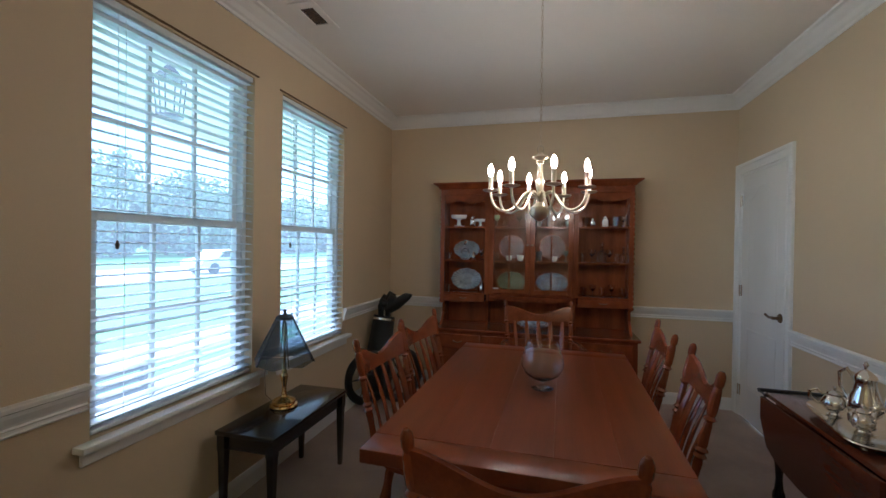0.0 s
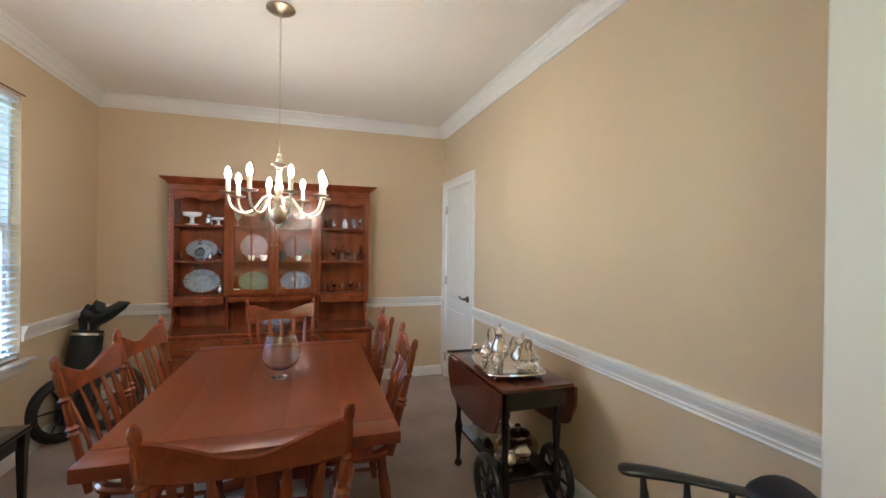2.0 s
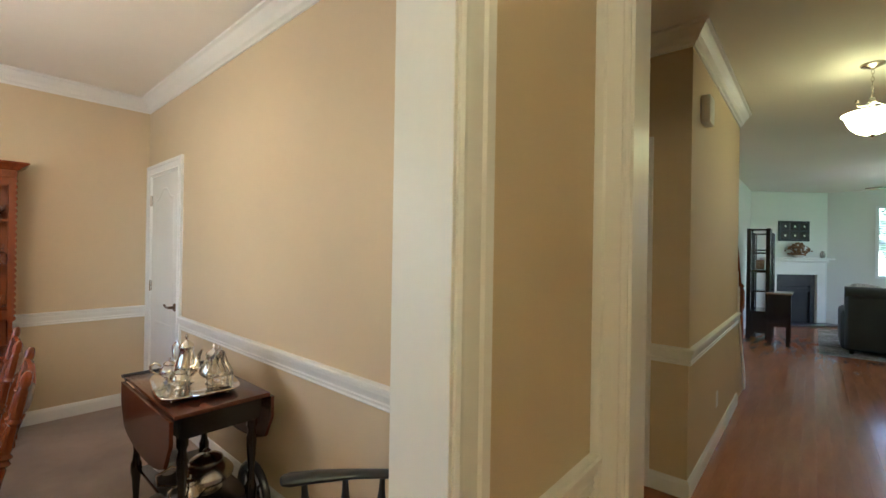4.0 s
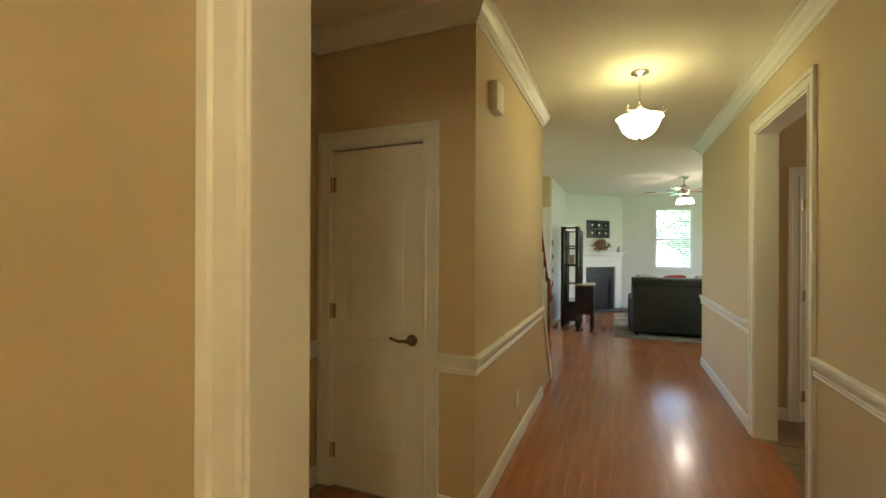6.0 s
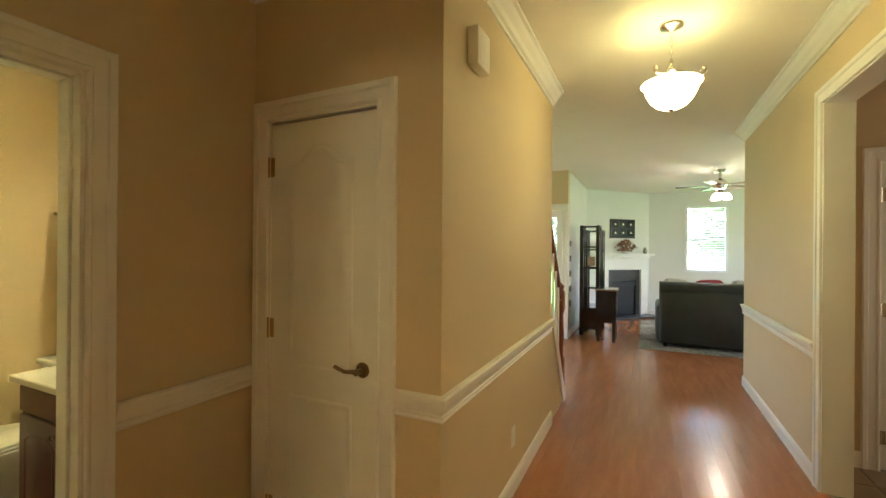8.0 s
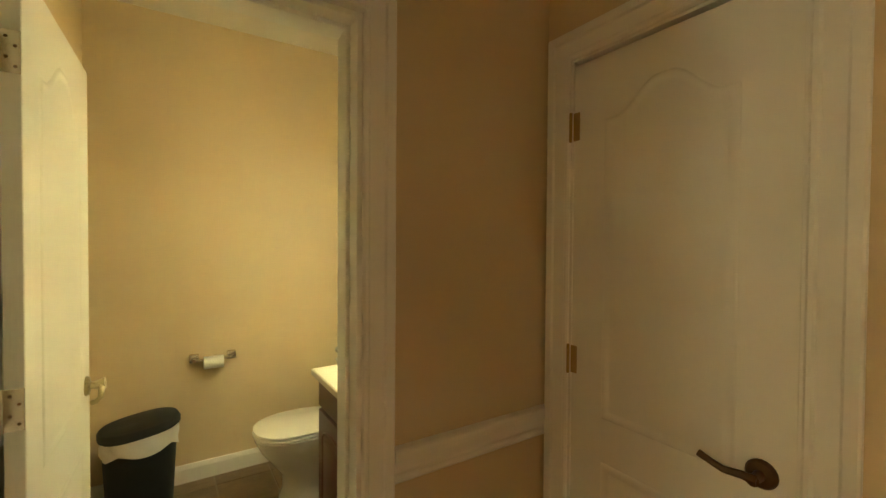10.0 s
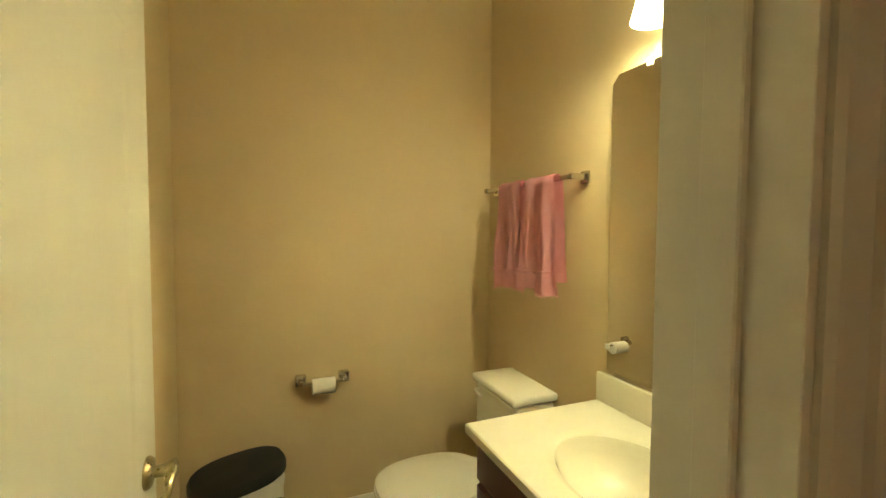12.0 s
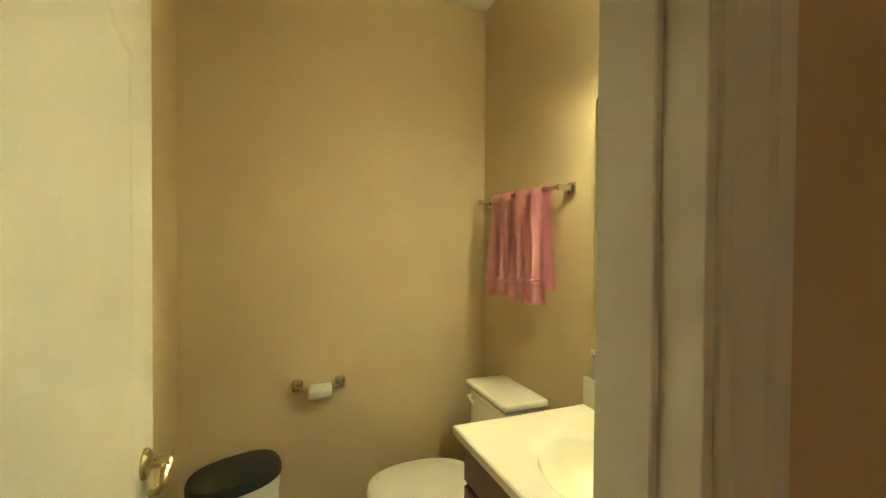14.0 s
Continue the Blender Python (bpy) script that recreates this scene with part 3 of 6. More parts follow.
def blind(y0, y1, z0, z1, n, label):
    ob = thing("window_blind", label, "blind", "white blinds in the dining windows", (1.097, (y0 + y1) / 2, z0))
    w = (y1 - y0) / 2 - 0.008
    h = z1 - z0
    part("headrail", boxes((-0.028, 0.022, -w, w, h - 0.034, h - 0.004), bevel=0.004), SLAT, ob)
    part("bottom_rail", boxes((-0.026, 0.020, -w, w, 0.012, 0.030), bevel=0.004), SLAT, ob)
    sl = B()
    rings = []
    for yy in (-w, w):
        rings.append([sl.verts.new((u, yy, v)) for u, v in ((-0.025, -0.0012), (-0.012, 0.0012), (0, 0.0020), (0.012, 0.0012), (0.025, -0.0012), (0.025, -0.0032), (0.012, -0.0008), (0, 0), (-0.012, -0.0008), (-0.025, -0.0032))])
    ring_faces(sl, rings)
    me = mesh_of("slat", sl, SLAT, 40)
    top, bot = h - 0.046, 0.055
    for k in range(n):
        s = new("slat", me)
        s.parent = ob
        s.matrix_local = pose(-0.003 + 0.001 * math.sin(k * 2.1), 0, bot + (top - bot) * k / (n - 1), 0, 4 + 1.3 * math.sin(k * 1.7), 0.12 * math.sin(k * 3.3))
    for yy in (-w * 0.72, w * 0.72):
        part("ladder_cord", tube(B(), [(0.024, yy, 0.02), (0.024, yy, h - 0.05)], 0.0012, 5), SLAT, ob)
    part("pull_cord", tube(B(), [(0.028, -w * 0.80, h - 0.05), (0.030, -w * 0.80, h * 0.44)], 0.0012, 5), SLAT, ob)
    part("pull_tassel", lathe(B(), [(0.003, 0), (0.007, 0.006), (0.008, 0.02), (0.004, 0.032), (0.002, 0.036)], 10, (0.030, -w * 0.80, h * 0.44 - 0.03)), BRONZE, ob, "small dark wooden cord tassel")
    return ob


blind(W1[0], W1[1], W1[2], W1[3], 38, "white horizontal slat blind lowered with slats open, wide window")
blind(W2[0], W2[1], W2[2], W2[3], 38, "white horizontal slat blind lowered with slats open, narrower window")
# narrow dark strip above each window, put there as its shadow line
for w_ in (W1, W2):
    structure("shadow_line_window_head", boxes((XW, XW + 0.008, w_[0] - 0.03, w_[1] + 0.03, w_[3] + 0.010, w_[3] + 0.018)), BRONZE, "thin dark strip standing in for a shadow line above the window", "trim")
lw = tagged(new("window_living"), "white sash window with lowered blind", "window", kind="structure")
part("window_frame", boxes((15.17, 15.26, -1.13, -1.08, 0.98, 2.42), (15.17, 15.26, -0.38, -0.33, 0.98, 2.42), (15.17, 15.26, -1.08, -0.38, 2.37, 2.42), (15.17, 15.26, -1.08, -0.38, 0.98, 1.03), (15.19, 15.24, -1.08, -0.38, 1.66, 1.72)), VINYL, lw)
me = mesh_of("slat", boxes((-0.02, 0.02, -0.345, 0.345, -0.0015, 0.0015)), SLAT)
for k in range(28):
    s = new("slat", me)
    s.parent = lw
    s.matrix_local = pose(15.16, -0.73, 1.05 + k * 0.047, 0, -38, 0)


# ---- dining room furniture ----
DX, DY = 0.025, 0.015


def turned(bm, p0, p1, radii, n=10):
    """A turned bar from p0 to p1 with radii at even steps."""
    p0, p1 = Vector(p0), Vector(p1)
    k = len(radii) - 1
    return tube(bm, [p0.lerp(p1, i / k) for i in range(k + 1)], list(radii), n)


LEG = [0.014, 0.016, 0.018, 0.022, 0.024, 0.018, 0.021, 0.024, 0.026, 0.025, 0.021, 0.018, 0.021, 0.018]
POST = [0.0140 + 0.0035 * math.sin(k * 0.21) ** 2 + (0.006 if k in (21, 23, 33) else 0.0) - (0.003 if k in (20, 22, 24, 32, 34, 43) else 0.0) + (0.002 if k in (44, 45, 46) else 0.0) for k in range(47)] + [0.014, 0.007]
SPIN = [0.007, 0.009, 0.012, 0.008, 0.011, 0.008, 0.011, 0.009, 0.007]


def dining_chair(w, top, arms, label):
    ob = thing("dining_chair", label, "chair", "chairs round the dining table")
    hw = w / 2
    back = lambda z: -0.19 - (z - 0.44) * 0.20
    seat = B()
    ring = lambda s, z: [seat.verts.new((s * (hw * 0.98) * math.copysign(abs(math.cos(a)) ** 0.55, math.cos(a)), s * 0.215 * math.copysign(abs(math.sin(a)) ** 0.6, math.sin(a)), z)) for a in (2 * math.pi * k / 28 for k in range(28))]
    ring_faces(seat, [ring(0.93, 0.415), ring(1.0, 0.425), ring(1.0, 0.440), ring(0.95, 0.448), ring(0.6, 0.440), ring(0.2, 0.437)])
    part("seat", seat, CHERRY, ob)
    for sx in (-1, 1):
        for y, y2 in ((0.15, 0.19), (-0.15, -0.20)):
            part("leg", turned(B(), (sx * hw * 0.98, y2, 0.0), (sx * hw * 0.72, y, 0.42), LEG), CHERRY_V, ob)
        part("back_post", turned(B(), (sx * hw * 0.88, back(0.44), 0.44), (sx * hw, back(top), top), POST), CHERRY_V, ob)
        part("side_stretcher", turned(B(), (sx * hw * 0.88, 0.17, 0.17), (sx * hw * 0.88, -0.17, 0.17), SPIN), CHERRY, ob)
        if arms:
            bm = B()
            pts = [(sx * hw * 0.97, back(0.66), 0.66), (sx * hw * 1.08, -0.10, 0.665), (sx * hw * 1.12, 0.06, 0.655), (sx * hw * 1.08, 0.17, 0.648)]
            tube(bm, pts, [0.018, 0.022, 0.024, 0.026], 10, 0.6)
            part("arm", bm, CHERRY, ob)
            part("arm_post", turned(B(), (sx * hw * 0.94, 0.13, 0.44), (sx * hw * 1.08, 0.13, 0.645), SPIN), CHERRY_V, ob)
    part("cross_stretcher", turned(B(), (-hw * 0.88, 0.0, 0.17), (hw * 0.88, 0.0, 0.17), SPIN), CHERRY, ob)
    part("front_stretcher", turned(B(), (-hw * 0.90, 0.17, 0.24), (hw * 0.90, 0.17, 0.24), [0.009, 0.012, 0.017, 0.012, 0.020, 0.014, 0.020, 0.012, 0.017, 0.012, 0.009]), CHERRY, ob)
    # scooped crest rail between the posts
    n = 24
    crest = B()
    a, lo = hw - 0.008, top - 0.175
    rows = []
    for i in range(n + 1):
        x = -a + 2 * a * i / n
        k = abs(x / a)
        s = k * k * (3 - 2 * k)
        zt = top - 0.108 + 0.066 * s
        zb = lo + 0.010 + 0.008 * k * k
        yb = -0.028 * (1 - k * k)
        rows.append([crest.verts.new((x, back(z) + yb + d, z)) for z, d in ((zb, -0.011), ((zb + zt) / 2, -0.013), (zt - 0.006, -0.010), (zt, 0.0), (zt - 0.006, 0.010), ((zb + zt) / 2, 0.013), (zb, 0.011))])
    ring_faces(crest, rows)
    part("crest_rail", crest, CHERRY, ob)
    for i in range(5):
        x = (i - 2) * hw * 0.36
        z1 = lo + 0.01
        bm = B()
        pts = [(x * (0.86 + 0.14 * t), back(0.44 + (z1 - 0.44) * t) + 0.018 * math.sin(math.pi * t) - 0.02 * t, 0.44 + (z1 - 0.44) * t) for t in (j / 8 for j in range(9))]
        tube(bm, pts, [0.012, 0.015, 0.019, 0.020, 0.018, 0.020, 0.019, 0.015, 0.012], 8, 0.42)
        part("slat", bm, CHERRY_V, ob)
    return ob


side = dining_chair(0.46, 0.985, False, "cherry wood dining chair with turned posts, drawn up to the table")
CH = ((2.278, 2.896, -94.5), (2.297, 3.425, -98), (3.0925, 2.885, 84.5), (3.101, 3.52, 87))
side.matrix_world = pose(CH[0][0], CH[0][1], 0, 0, 0, CH[0][2])
for x_, y_, r_ in CH[1:]:
    copy_thing(side, pose(x_, y_, 0, 0, 0, r_))
host = dining_chair(0.525, 0.972, True, "cherry wood armchair with scooped crest at the head of the table")
host.matrix_world = pose(2.727, 2.225, 0, 0, 0, 1.5)
foot = copy_thing(host, pose(2.735, 4.19, 0.0, 0, 0, 189))
tagged(foot, "cherry wood armchair with scooped crest rail before the hutch")


def cushion(m):
    bm = B()
    rings = []
    for s, z in ((0.80, 0.0), (0.97, 0.012), (1.0, 0.024), (0.94, 0.036), (0.7, 0.044), (0.3, 0.040)):
        rings.append([bm.verts.new((s * 0.20 * math.copysign(abs(math.cos(a)) ** 0.5, math.cos(a)), s * 0.19 * math.copysign(abs(math.sin(a)) ** 0.5, math.sin(a)), z + 0.003 * math.sin(5 * a))) for a in (2 * math.pi * k / 24 for k in range(24))])
    ring_faces(bm, rings)
    return single("seat_cushion", bm, CREAM, "flat cream cloth cushion on a dining chair seat", "cushion", "chair cushions", m=m)


for cx, cy, rz in CH:
    cushion(pose(cx, cy, 0.449, 0, 0, rz))

# table
table = thing("dining_table", "large cherry wood dining table with breadboard ends", "table", at=(2.722, 2.99 + DY, 0), rz=-1.0)
HX, HY = 0.500, 0.79
for i in range(5):
    x0 = -HX + 2 * HX * i / 5
    part("top_board", boxes((x0 + 0.0002, x0 + 2 * HX / 5 - 0.0002, -HY + 0.1263, HY - 0.1263, 0.706, 0.750), bevel=0.0006), TABLEW, table)
for s in (-1, 1):
    part("breadboard_end", boxes((-HX, HX, s * HY, s * (HY - 0.126), 0.704, 0.7503), bevel=0.005, seg=2), TABLEW, table)
    part("apron", boxes((-HX + 0.10, HX - 0.10, s * (HY - 0.16), s * (HY - 0.138), 0.60, 0.706), bevel=0.002), CHERRY, table)
    part("side_apron", boxes((s * (HX - 0.10), s * (HX - 0.078), -HY + 0.16, HY - 0.16, 0.60, 0.706), bevel=0.002), CHERRY, table)
for sy in (-1, 1):
    bm = lathe(B(), [(0.045, 0.09), (0.055, 0.12), (0.048, 0.16), (0.060, 0.24), (0.066, 0.34), (0.055, 0.44), (0.042, 0.50), (0.056, 0.53), (0.046, 0.56), (0.060, 0.60), (0.060, 0.704)], 18, (0, sy * 0.36, 0))
    part("pedestal_post", bm, CHERRY_V, table)
    part("foot_rail", tube(B(), [(-0.30, sy * 0.36, 0.030), (-0.20, sy * 0.36, 0.050), (0, sy * 0.36, 0.085), (0.20, sy * 0.36, 0.050), (0.30, sy * 0.36, 0.030)], [0.028, 0.032, 0.046, 0.032, 0.028], 10), CHERRY, table)
part("trestle_stretcher", boxes((-0.018, 0.018, -0.36, 0.36, 0.20, 0.29), bevel=0.006), CHERRY, table)

# brandy snifter used as a vase
sn = thing("glass_snifter", "large clear glass brandy snifter on the dining table", "glass", at=(2.735 + DX, 2.975 + DY, 0.7515))
outer = [(0.050, 0), (0.051, 0.003), (0.030, 0.009), (0.012, 0.016), (0.010, 0.030), (0.016, 0.038), (0.045, 0.046), (0.078, 0.068), (0.096, 0.105), (0.095, 0.135), (0.082, 0.175), (0.068, 0.215)]
inner = [(0.0655, 0.215), (0.0795, 0.175), (0.0925, 0.135), (0.0935, 0.105), (0.076, 0.070), (0.043, 0.050), (0.0, 0.045)]
part("bowl", lathe(B(), outer + inner, 36), GLASS, sn, smooth=60)

# hutch
hutch = thing("china_hutch", "cherry wood china hutch with open shelves and glazed centre doors", "cabinet", at=(2.585 + DX, 5.185, 0))


def hb(name, *a, bevel=0.003, mat=CHERRY, label=""):
    return part(name, boxes(*a, bevel=bevel), mat, hutch, label)


W = 0.875
hb("base_body", (-W, W, -0.44, -0.005, 0.06, 0.625), mat=CHERRY_V)
hb("plinth", (-W + 0.01, W - 0.01, -0.43, -0.01, 0.0, 0.06))
hb("counter", (-W - 0.02, W + 0.02, -0.465, -0.002, 0.626, 0.652), bevel=0.006)
for i in range(4):
    x0 = -W + 0.03 + i * (2 * W - 0.06) / 4
    x1 = x0 + (2 * W - 0.06) / 4 - 0.012
    d = part("base_door", boxes((x0, x1, -0.456, -0.441, 0.09, 0.46), bevel=0.003), CHERRY_V, hutch)
    pts = [(x0 + 0.05, 0.14), (x1 - 0.05, 0.14), (x1 - 0.05, 0.41), (x0 + 0.05, 0.41)]
    part("door_panel", raised_panel(B(), pts, [(0, 0), (0.008, 0.004), (0.02, -0.002), (0.05, 0.006)], lambda u, v, h: (u, -0.456 - h, v)), CHERRY_V, d)
    part("knob", lathe(B(), [(0.006, 0), (0.006, 0.012), (0.013, 0.018), (0.010, 0.026), (0.0, 0.028)], 12), BRONZE, d, "dark metal knob", m=pose(x1 - 0.03 if i % 2 == 0 else x0 + 0.03, -0.456, 0.28, 90))
    w = part("drawer_front", boxes((x0, x1, -0.458, -0.441, 0.475, 0.605), bevel=0.005), CHERRY, hutch)
    part("drawer_pull", tube(B(), arc(((x0 + x1) / 2 - 0.04, -0.462, 0.545), ((x0 + x1) / 2, -0.50, 0.525), ((x0 + x1) / 2 + 0.04, -0.462, 0.545), 8), 0.004, 8), BRONZE, w, "dark bail pull")
# upper case: scalloped uprights
def scallop(x, t):
    pts = [(-0.005, 0.652), (-0.005, 1.89)]
    for i in range(40):
        z = 1.89 - i * (1.89 - 0.96) / 39
        pts.append((-0.245 - (0.010 if (i // 2) % 2 else 0.0), z))
    pts += [(-0.235, 0.93), (-0.19, 0.86), (-0.19, 0.76), (-0.24, 0.70), (-0.30, 0.652)]
    bm = plate(B(), pts, t, 'x', (x, 0, 0))
    return bm


for x in (-W + 0.03, W - 0.03):
    part("side_panel", scallop(x, 0.022), CHERRY_V, hutch)


def beaded_stile(s):
    """A front stile whose outer edge is cut into a row of beads."""
    pts = [(s * (W - 0.052), 0.86), (s * (W - 0.052), 1.89)]
    for i in range(24 * 6 + 1):
        pts.append((s * (W - 0.020 + 0.013 * abs(math.sin(math.pi * i / 6))), 1.89 - (1.89 - 0.86) * i / 144))
    return plate(B(), pts, 0.018, 'y', (0, -0.262, 0))


for s in (-1, 1):
    part("beaded_stile", beaded_stile(s), CHERRY_V, hutch)
hb("back_panel", (-W + 0.04, W - 0.04, -0.016, -0.004, 0.652, 1.89), mat=CHERRY_V)
XS = (-0.415, 0.385)
for x in XS:
    hb("divider", (x - 0.022, x + 0.022, -0.250, -0.016, 0.95, 1.89), mat=CHERRY_V)
    hb("bracket_panel", (x - 0.010, x + 0.010, -0.200, -0.016, 0.652, 0.95), mat=CHERRY_V)
for z in (0.955, 1.265, 1.585):
    for a, b in ((-W + 0.041, XS[0] - 0.022), (XS[0] + 0.022, XS[1] - 0.022), (XS[1] + 0.022, W - 0.041)):
        hb("shelf", (a, b, -0.235, -0.017, z - 0.010, z + 0.008), bevel=0.002)
for a, b in ((-W + 0.041, XS[0] - 0.022), (XS[1] + 0.022, W - 0.041)):
    d = hb("small_drawer", (a, b, -0.248, -0.02, 0.872, 0.944), bevel=0.004)
    part("drawer_pull", tube(B(), arc(((a + b) / 2 - 0.035, -0.250, 0.915), ((a + b) / 2, -0.275, 0.898), ((a + b) / 2 + 0.035, -0.250, 0.915), 8), 0.0035, 6), BRONZE, d, "dark bail pull")
# scalloped aprons
def wave(x0, x1, top, depth, n, y, t=0.018):
    pts = [(x0, top), (x1, top)]
    for i in range(41):
        u = 1 - i / 40
        pts.append((x0 + (x1 - x0) * u, top - depth * (0.55 + 0.45 * abs(math.cos(math.pi * n * u)))))
    return plate(B(), pts, t, 'y', (0, y, 0))


part("lower_apron", wave(XS[0] + 0.022, XS[1] - 0.022, 0.944, 0.055, 4, -0.236), CHERRY, hutch)
for a, b in ((-W + 0.041, XS[0] - 0.022), (XS[1] + 0.022, W - 0.041)):
    part("arched_apron", wave(a, b, 1.89, 0.085, 1.5, -0.236), CHERRY, hutch)
hb("frieze", (-W + 0.01, W - 0.01, -0.262, -0.005, 1.89, 1.945))
bm = B()
COR = [(0, 0), (0.012, 0.004), (0.020, 0.018), (0.034, 0.028), (0.052, 0.040), (0.060, 0.044), (0.060, 0.056), (0, 0.056)]
sweep(bm, COR, (-W + 0.01, -0.262, 1.945), (0, -1, 0), (0, 0, 1), (1, 0, 0), 2 * W - 0.02, 1, 1)
sweep(bm, COR, (-W + 0.01, -0.005, 1.945), (-1, 0, 0), (0, 0, 1), (0, -1, 0), 0.257, 0, 1)
sweep(bm, COR, (W - 0.01, -0.005, 1.945), (1, 0, 0), (0, 0, 1), (0, -1, 0), 0.257, 0, 1)
box(bm, -W + 0.01, W - 0.01, -0.262, -0.005, 1.945, 1.999)
part("cornice", bm, CHERRY, hutch)
mid = (XS[0] + XS[1]) / 2
for a, b in ((XS[0] + 0.023, mid - 0.001), (mid + 0.001, XS[1] - 0.023)):
    y0, y1 = -0.266, -0.250
    d = part("glazed_door", boxes((a, a + 0.042, y0, y1, 0.965, 1.885), (b - 0.042, b, y0, y1, 0.965, 1.885), (a + 0.042, b - 0.042, y0, y1, 1.835, 1.885), (a + 0.042, b - 0.042, y0, y1, 0.965, 1.01), bevel=0.003), CHERRY_V, hutch)
    part("glazing_bar", boxes(((a + b) / 2 - 0.006, (a + b) / 2 + 0.006, y0 + 0.002, y1 - 0.002, 1.01, 1.835), bevel=0.001), CHERRY_V, d)
    g = part("pane", boxes((a + 0.042, b - 0.042, -0.259, -0.257, 1.01, 1.835)), GLASS, d, "clear glass pane")
    g.visible_shadow = False
    part("knob", lathe(B(), [(0.005, 0), (0.005, 0.010), (0.010, 0.016), (0.008, 0.022), (0.0, 0.024)], 12), BRONZE, d, "dark metal knob", m=pose((b - 0.02) if a < mid - 0.1 else (a + 0.02), y0, 1.42, 90))

# china and glass on the shelves
PLATE = material("cut_glass_platter", (0.50, 0.55, 0.57), 0.06, vary=0.25, scale=24, alpha=0.46, bump=0.5, bscale=45, coat=1.0, fine=1.4)
GREENPLATE = material("green_glass_plate", (0.34, 0.42, 0.22), 0.06, vary=0.25, scale=22, alpha=0.46, bump=0.5, bscale=45, coat=1.0, fine=1.4)
PINKPLATE = material("pink_glass_plate", (0.50, 0.34, 0.33), 0.06, vary=0.25, scale=22, alpha=0.42, bump=0.5, bscale=45, coat=1.0, fine=1.4)
BLUEPLATE = material("blue_white_plate", (0.32, 0.38, 0.46), 0.06, vary=0.25, scale=22, alpha=0.46, bump=0.5, bscale=45, coat=1.0, fine=1.4)
CUT = material("cut_crystal", (0.97, 0.98, 0.98), 0.01, transmission=1.0, vary=0.0)
HXC, HYC = 2.585 + DX, 5.185


def dish(x, z, w, h, mat, label, y=-0.070, tilt=78):
    bm = lathe(B(), [(0.30, 0.004), (0.55, 0.0), (0.62, 0.010), (0.97, 0.030), (1.0, 0.036), (0.97, 0.038), (0.60, 0.018), (0.53, 0.009), (0.0, 0.008)], 72)
    for v in bm.verts:
        a = math.atan2(v.co.y, v.co.x)
        rad = math.hypot(v.co.x, v.co.y)
        k = 1 + 0.02 * math.cos(12 * a) * min(1, rad)
        v.co.x *= w / 2 * k
        v.co.y *= h / 2 * k
        v.co.z = v.co.z * 0.7 + (0.006 * math.cos(24 * a) if rad > 0.7 else 0.0)
    return single("display_plate", bm, mat, label, "plate", "china on the hutch shelves", m=pose(HXC + x, HYC + y, z + h / 2 * math.sin(radians(tilt)) + 0.0105, tilt, 0, 0))


S0, S1, S2 = 0.963, 1.273, 1.593
dish(-0.640, S0, 0.30, 0.21, PLATE, "oval cut glass platter standing on the lower shelf")
dish(-0.640, S1, 0.26, 0.175, PLATE, "oval cut glass platter standing on the middle shelf")
dish(-0.200, S0, 0.27, 0.190, GREENPLATE, "oval green glass plate behind the glazed door")
dish(-0.200, S1, 0.235, 0.235, PINKPLATE, "round pink-patterned plate behind the glazed door")
dish(0.180, S0, 0.29, 0.190, BLUEPLATE, "oval blue and white plate behind the glazed door")
dish(0.180, S1, 0.235, 0.235, PINKPLATE, "round pink-patterned plate behind the glazed door")


def glassware(kind, x, z, s=1.0, y=-0.13, mat=GLASS, label="", cat="glass"):
    prof = {
        "tumbler": [(0.026, 0), (0.028, 0.004), (0.030, 0.05), (0.033, 0.10), (0.031, 0.10), (0.027, 0.012), (0.0, 0.012)],
        "goblet": [(0.030, 0), (0.030, 0.003), (0.008, 0.010), (0.005, 0.05), (0.012, 0.062), (0.032, 0.085), (0.036, 0.125), (0.034, 0.128), (0.029, 0.088), (0.0, 0.068)],
        "compote": [(0.045, 0), (0.046, 0.006), (0.018, 0.014), (0.012, 0.05), (0.020, 0.062), (0.062, 0.070), (0.070, 0.098), (0.066, 0.098), (0.058, 0.076), (0.0, 0.07)],
        "jar": [(0.026, 0), (0.030, 0.004), (0.031, 0.06), (0.026, 0.075), (0.018, 0.080), (0.019, 0.095), (0.020, 0.100), (0.008, 0.106), (0.006, 0.115), (0.0, 0.118)],
        "decanter": [(0.038, 0), (0.044, 0.01), (0.048, 0.05), (0.040, 0.085), (0.015, 0.11), (0.011, 0.14), (0.017, 0.148), (0.010, 0.152), (0.016, 0.166), (0.018, 0.18), (0.0, 0.192)],
        "cup": [(0.020, 0), (0.024, 0.004), (0.034, 0.03), (0.039, 0.055), (0.036, 0.055), (0.030, 0.03), (0.0, 0.008)],
    }[kind]
    cut = mat is CUT
    bm = lathe(B(), [(r * s, h * s) for r, h in prof], 10 if cut else 16)
    return single({"tumbler": "drinking_glass", "goblet": "goblet", "compote": "compote_dish", "jar": "lidded_jar", "decanter": "decanter", "cup": "small_cup"}[kind], bm, mat, label, cat, "glassware on the hutch shelves", 12 if cut else 50,
                  m=pose(HXC + x, HYC + y, z + 0.0005, 0, 0, x * 400))


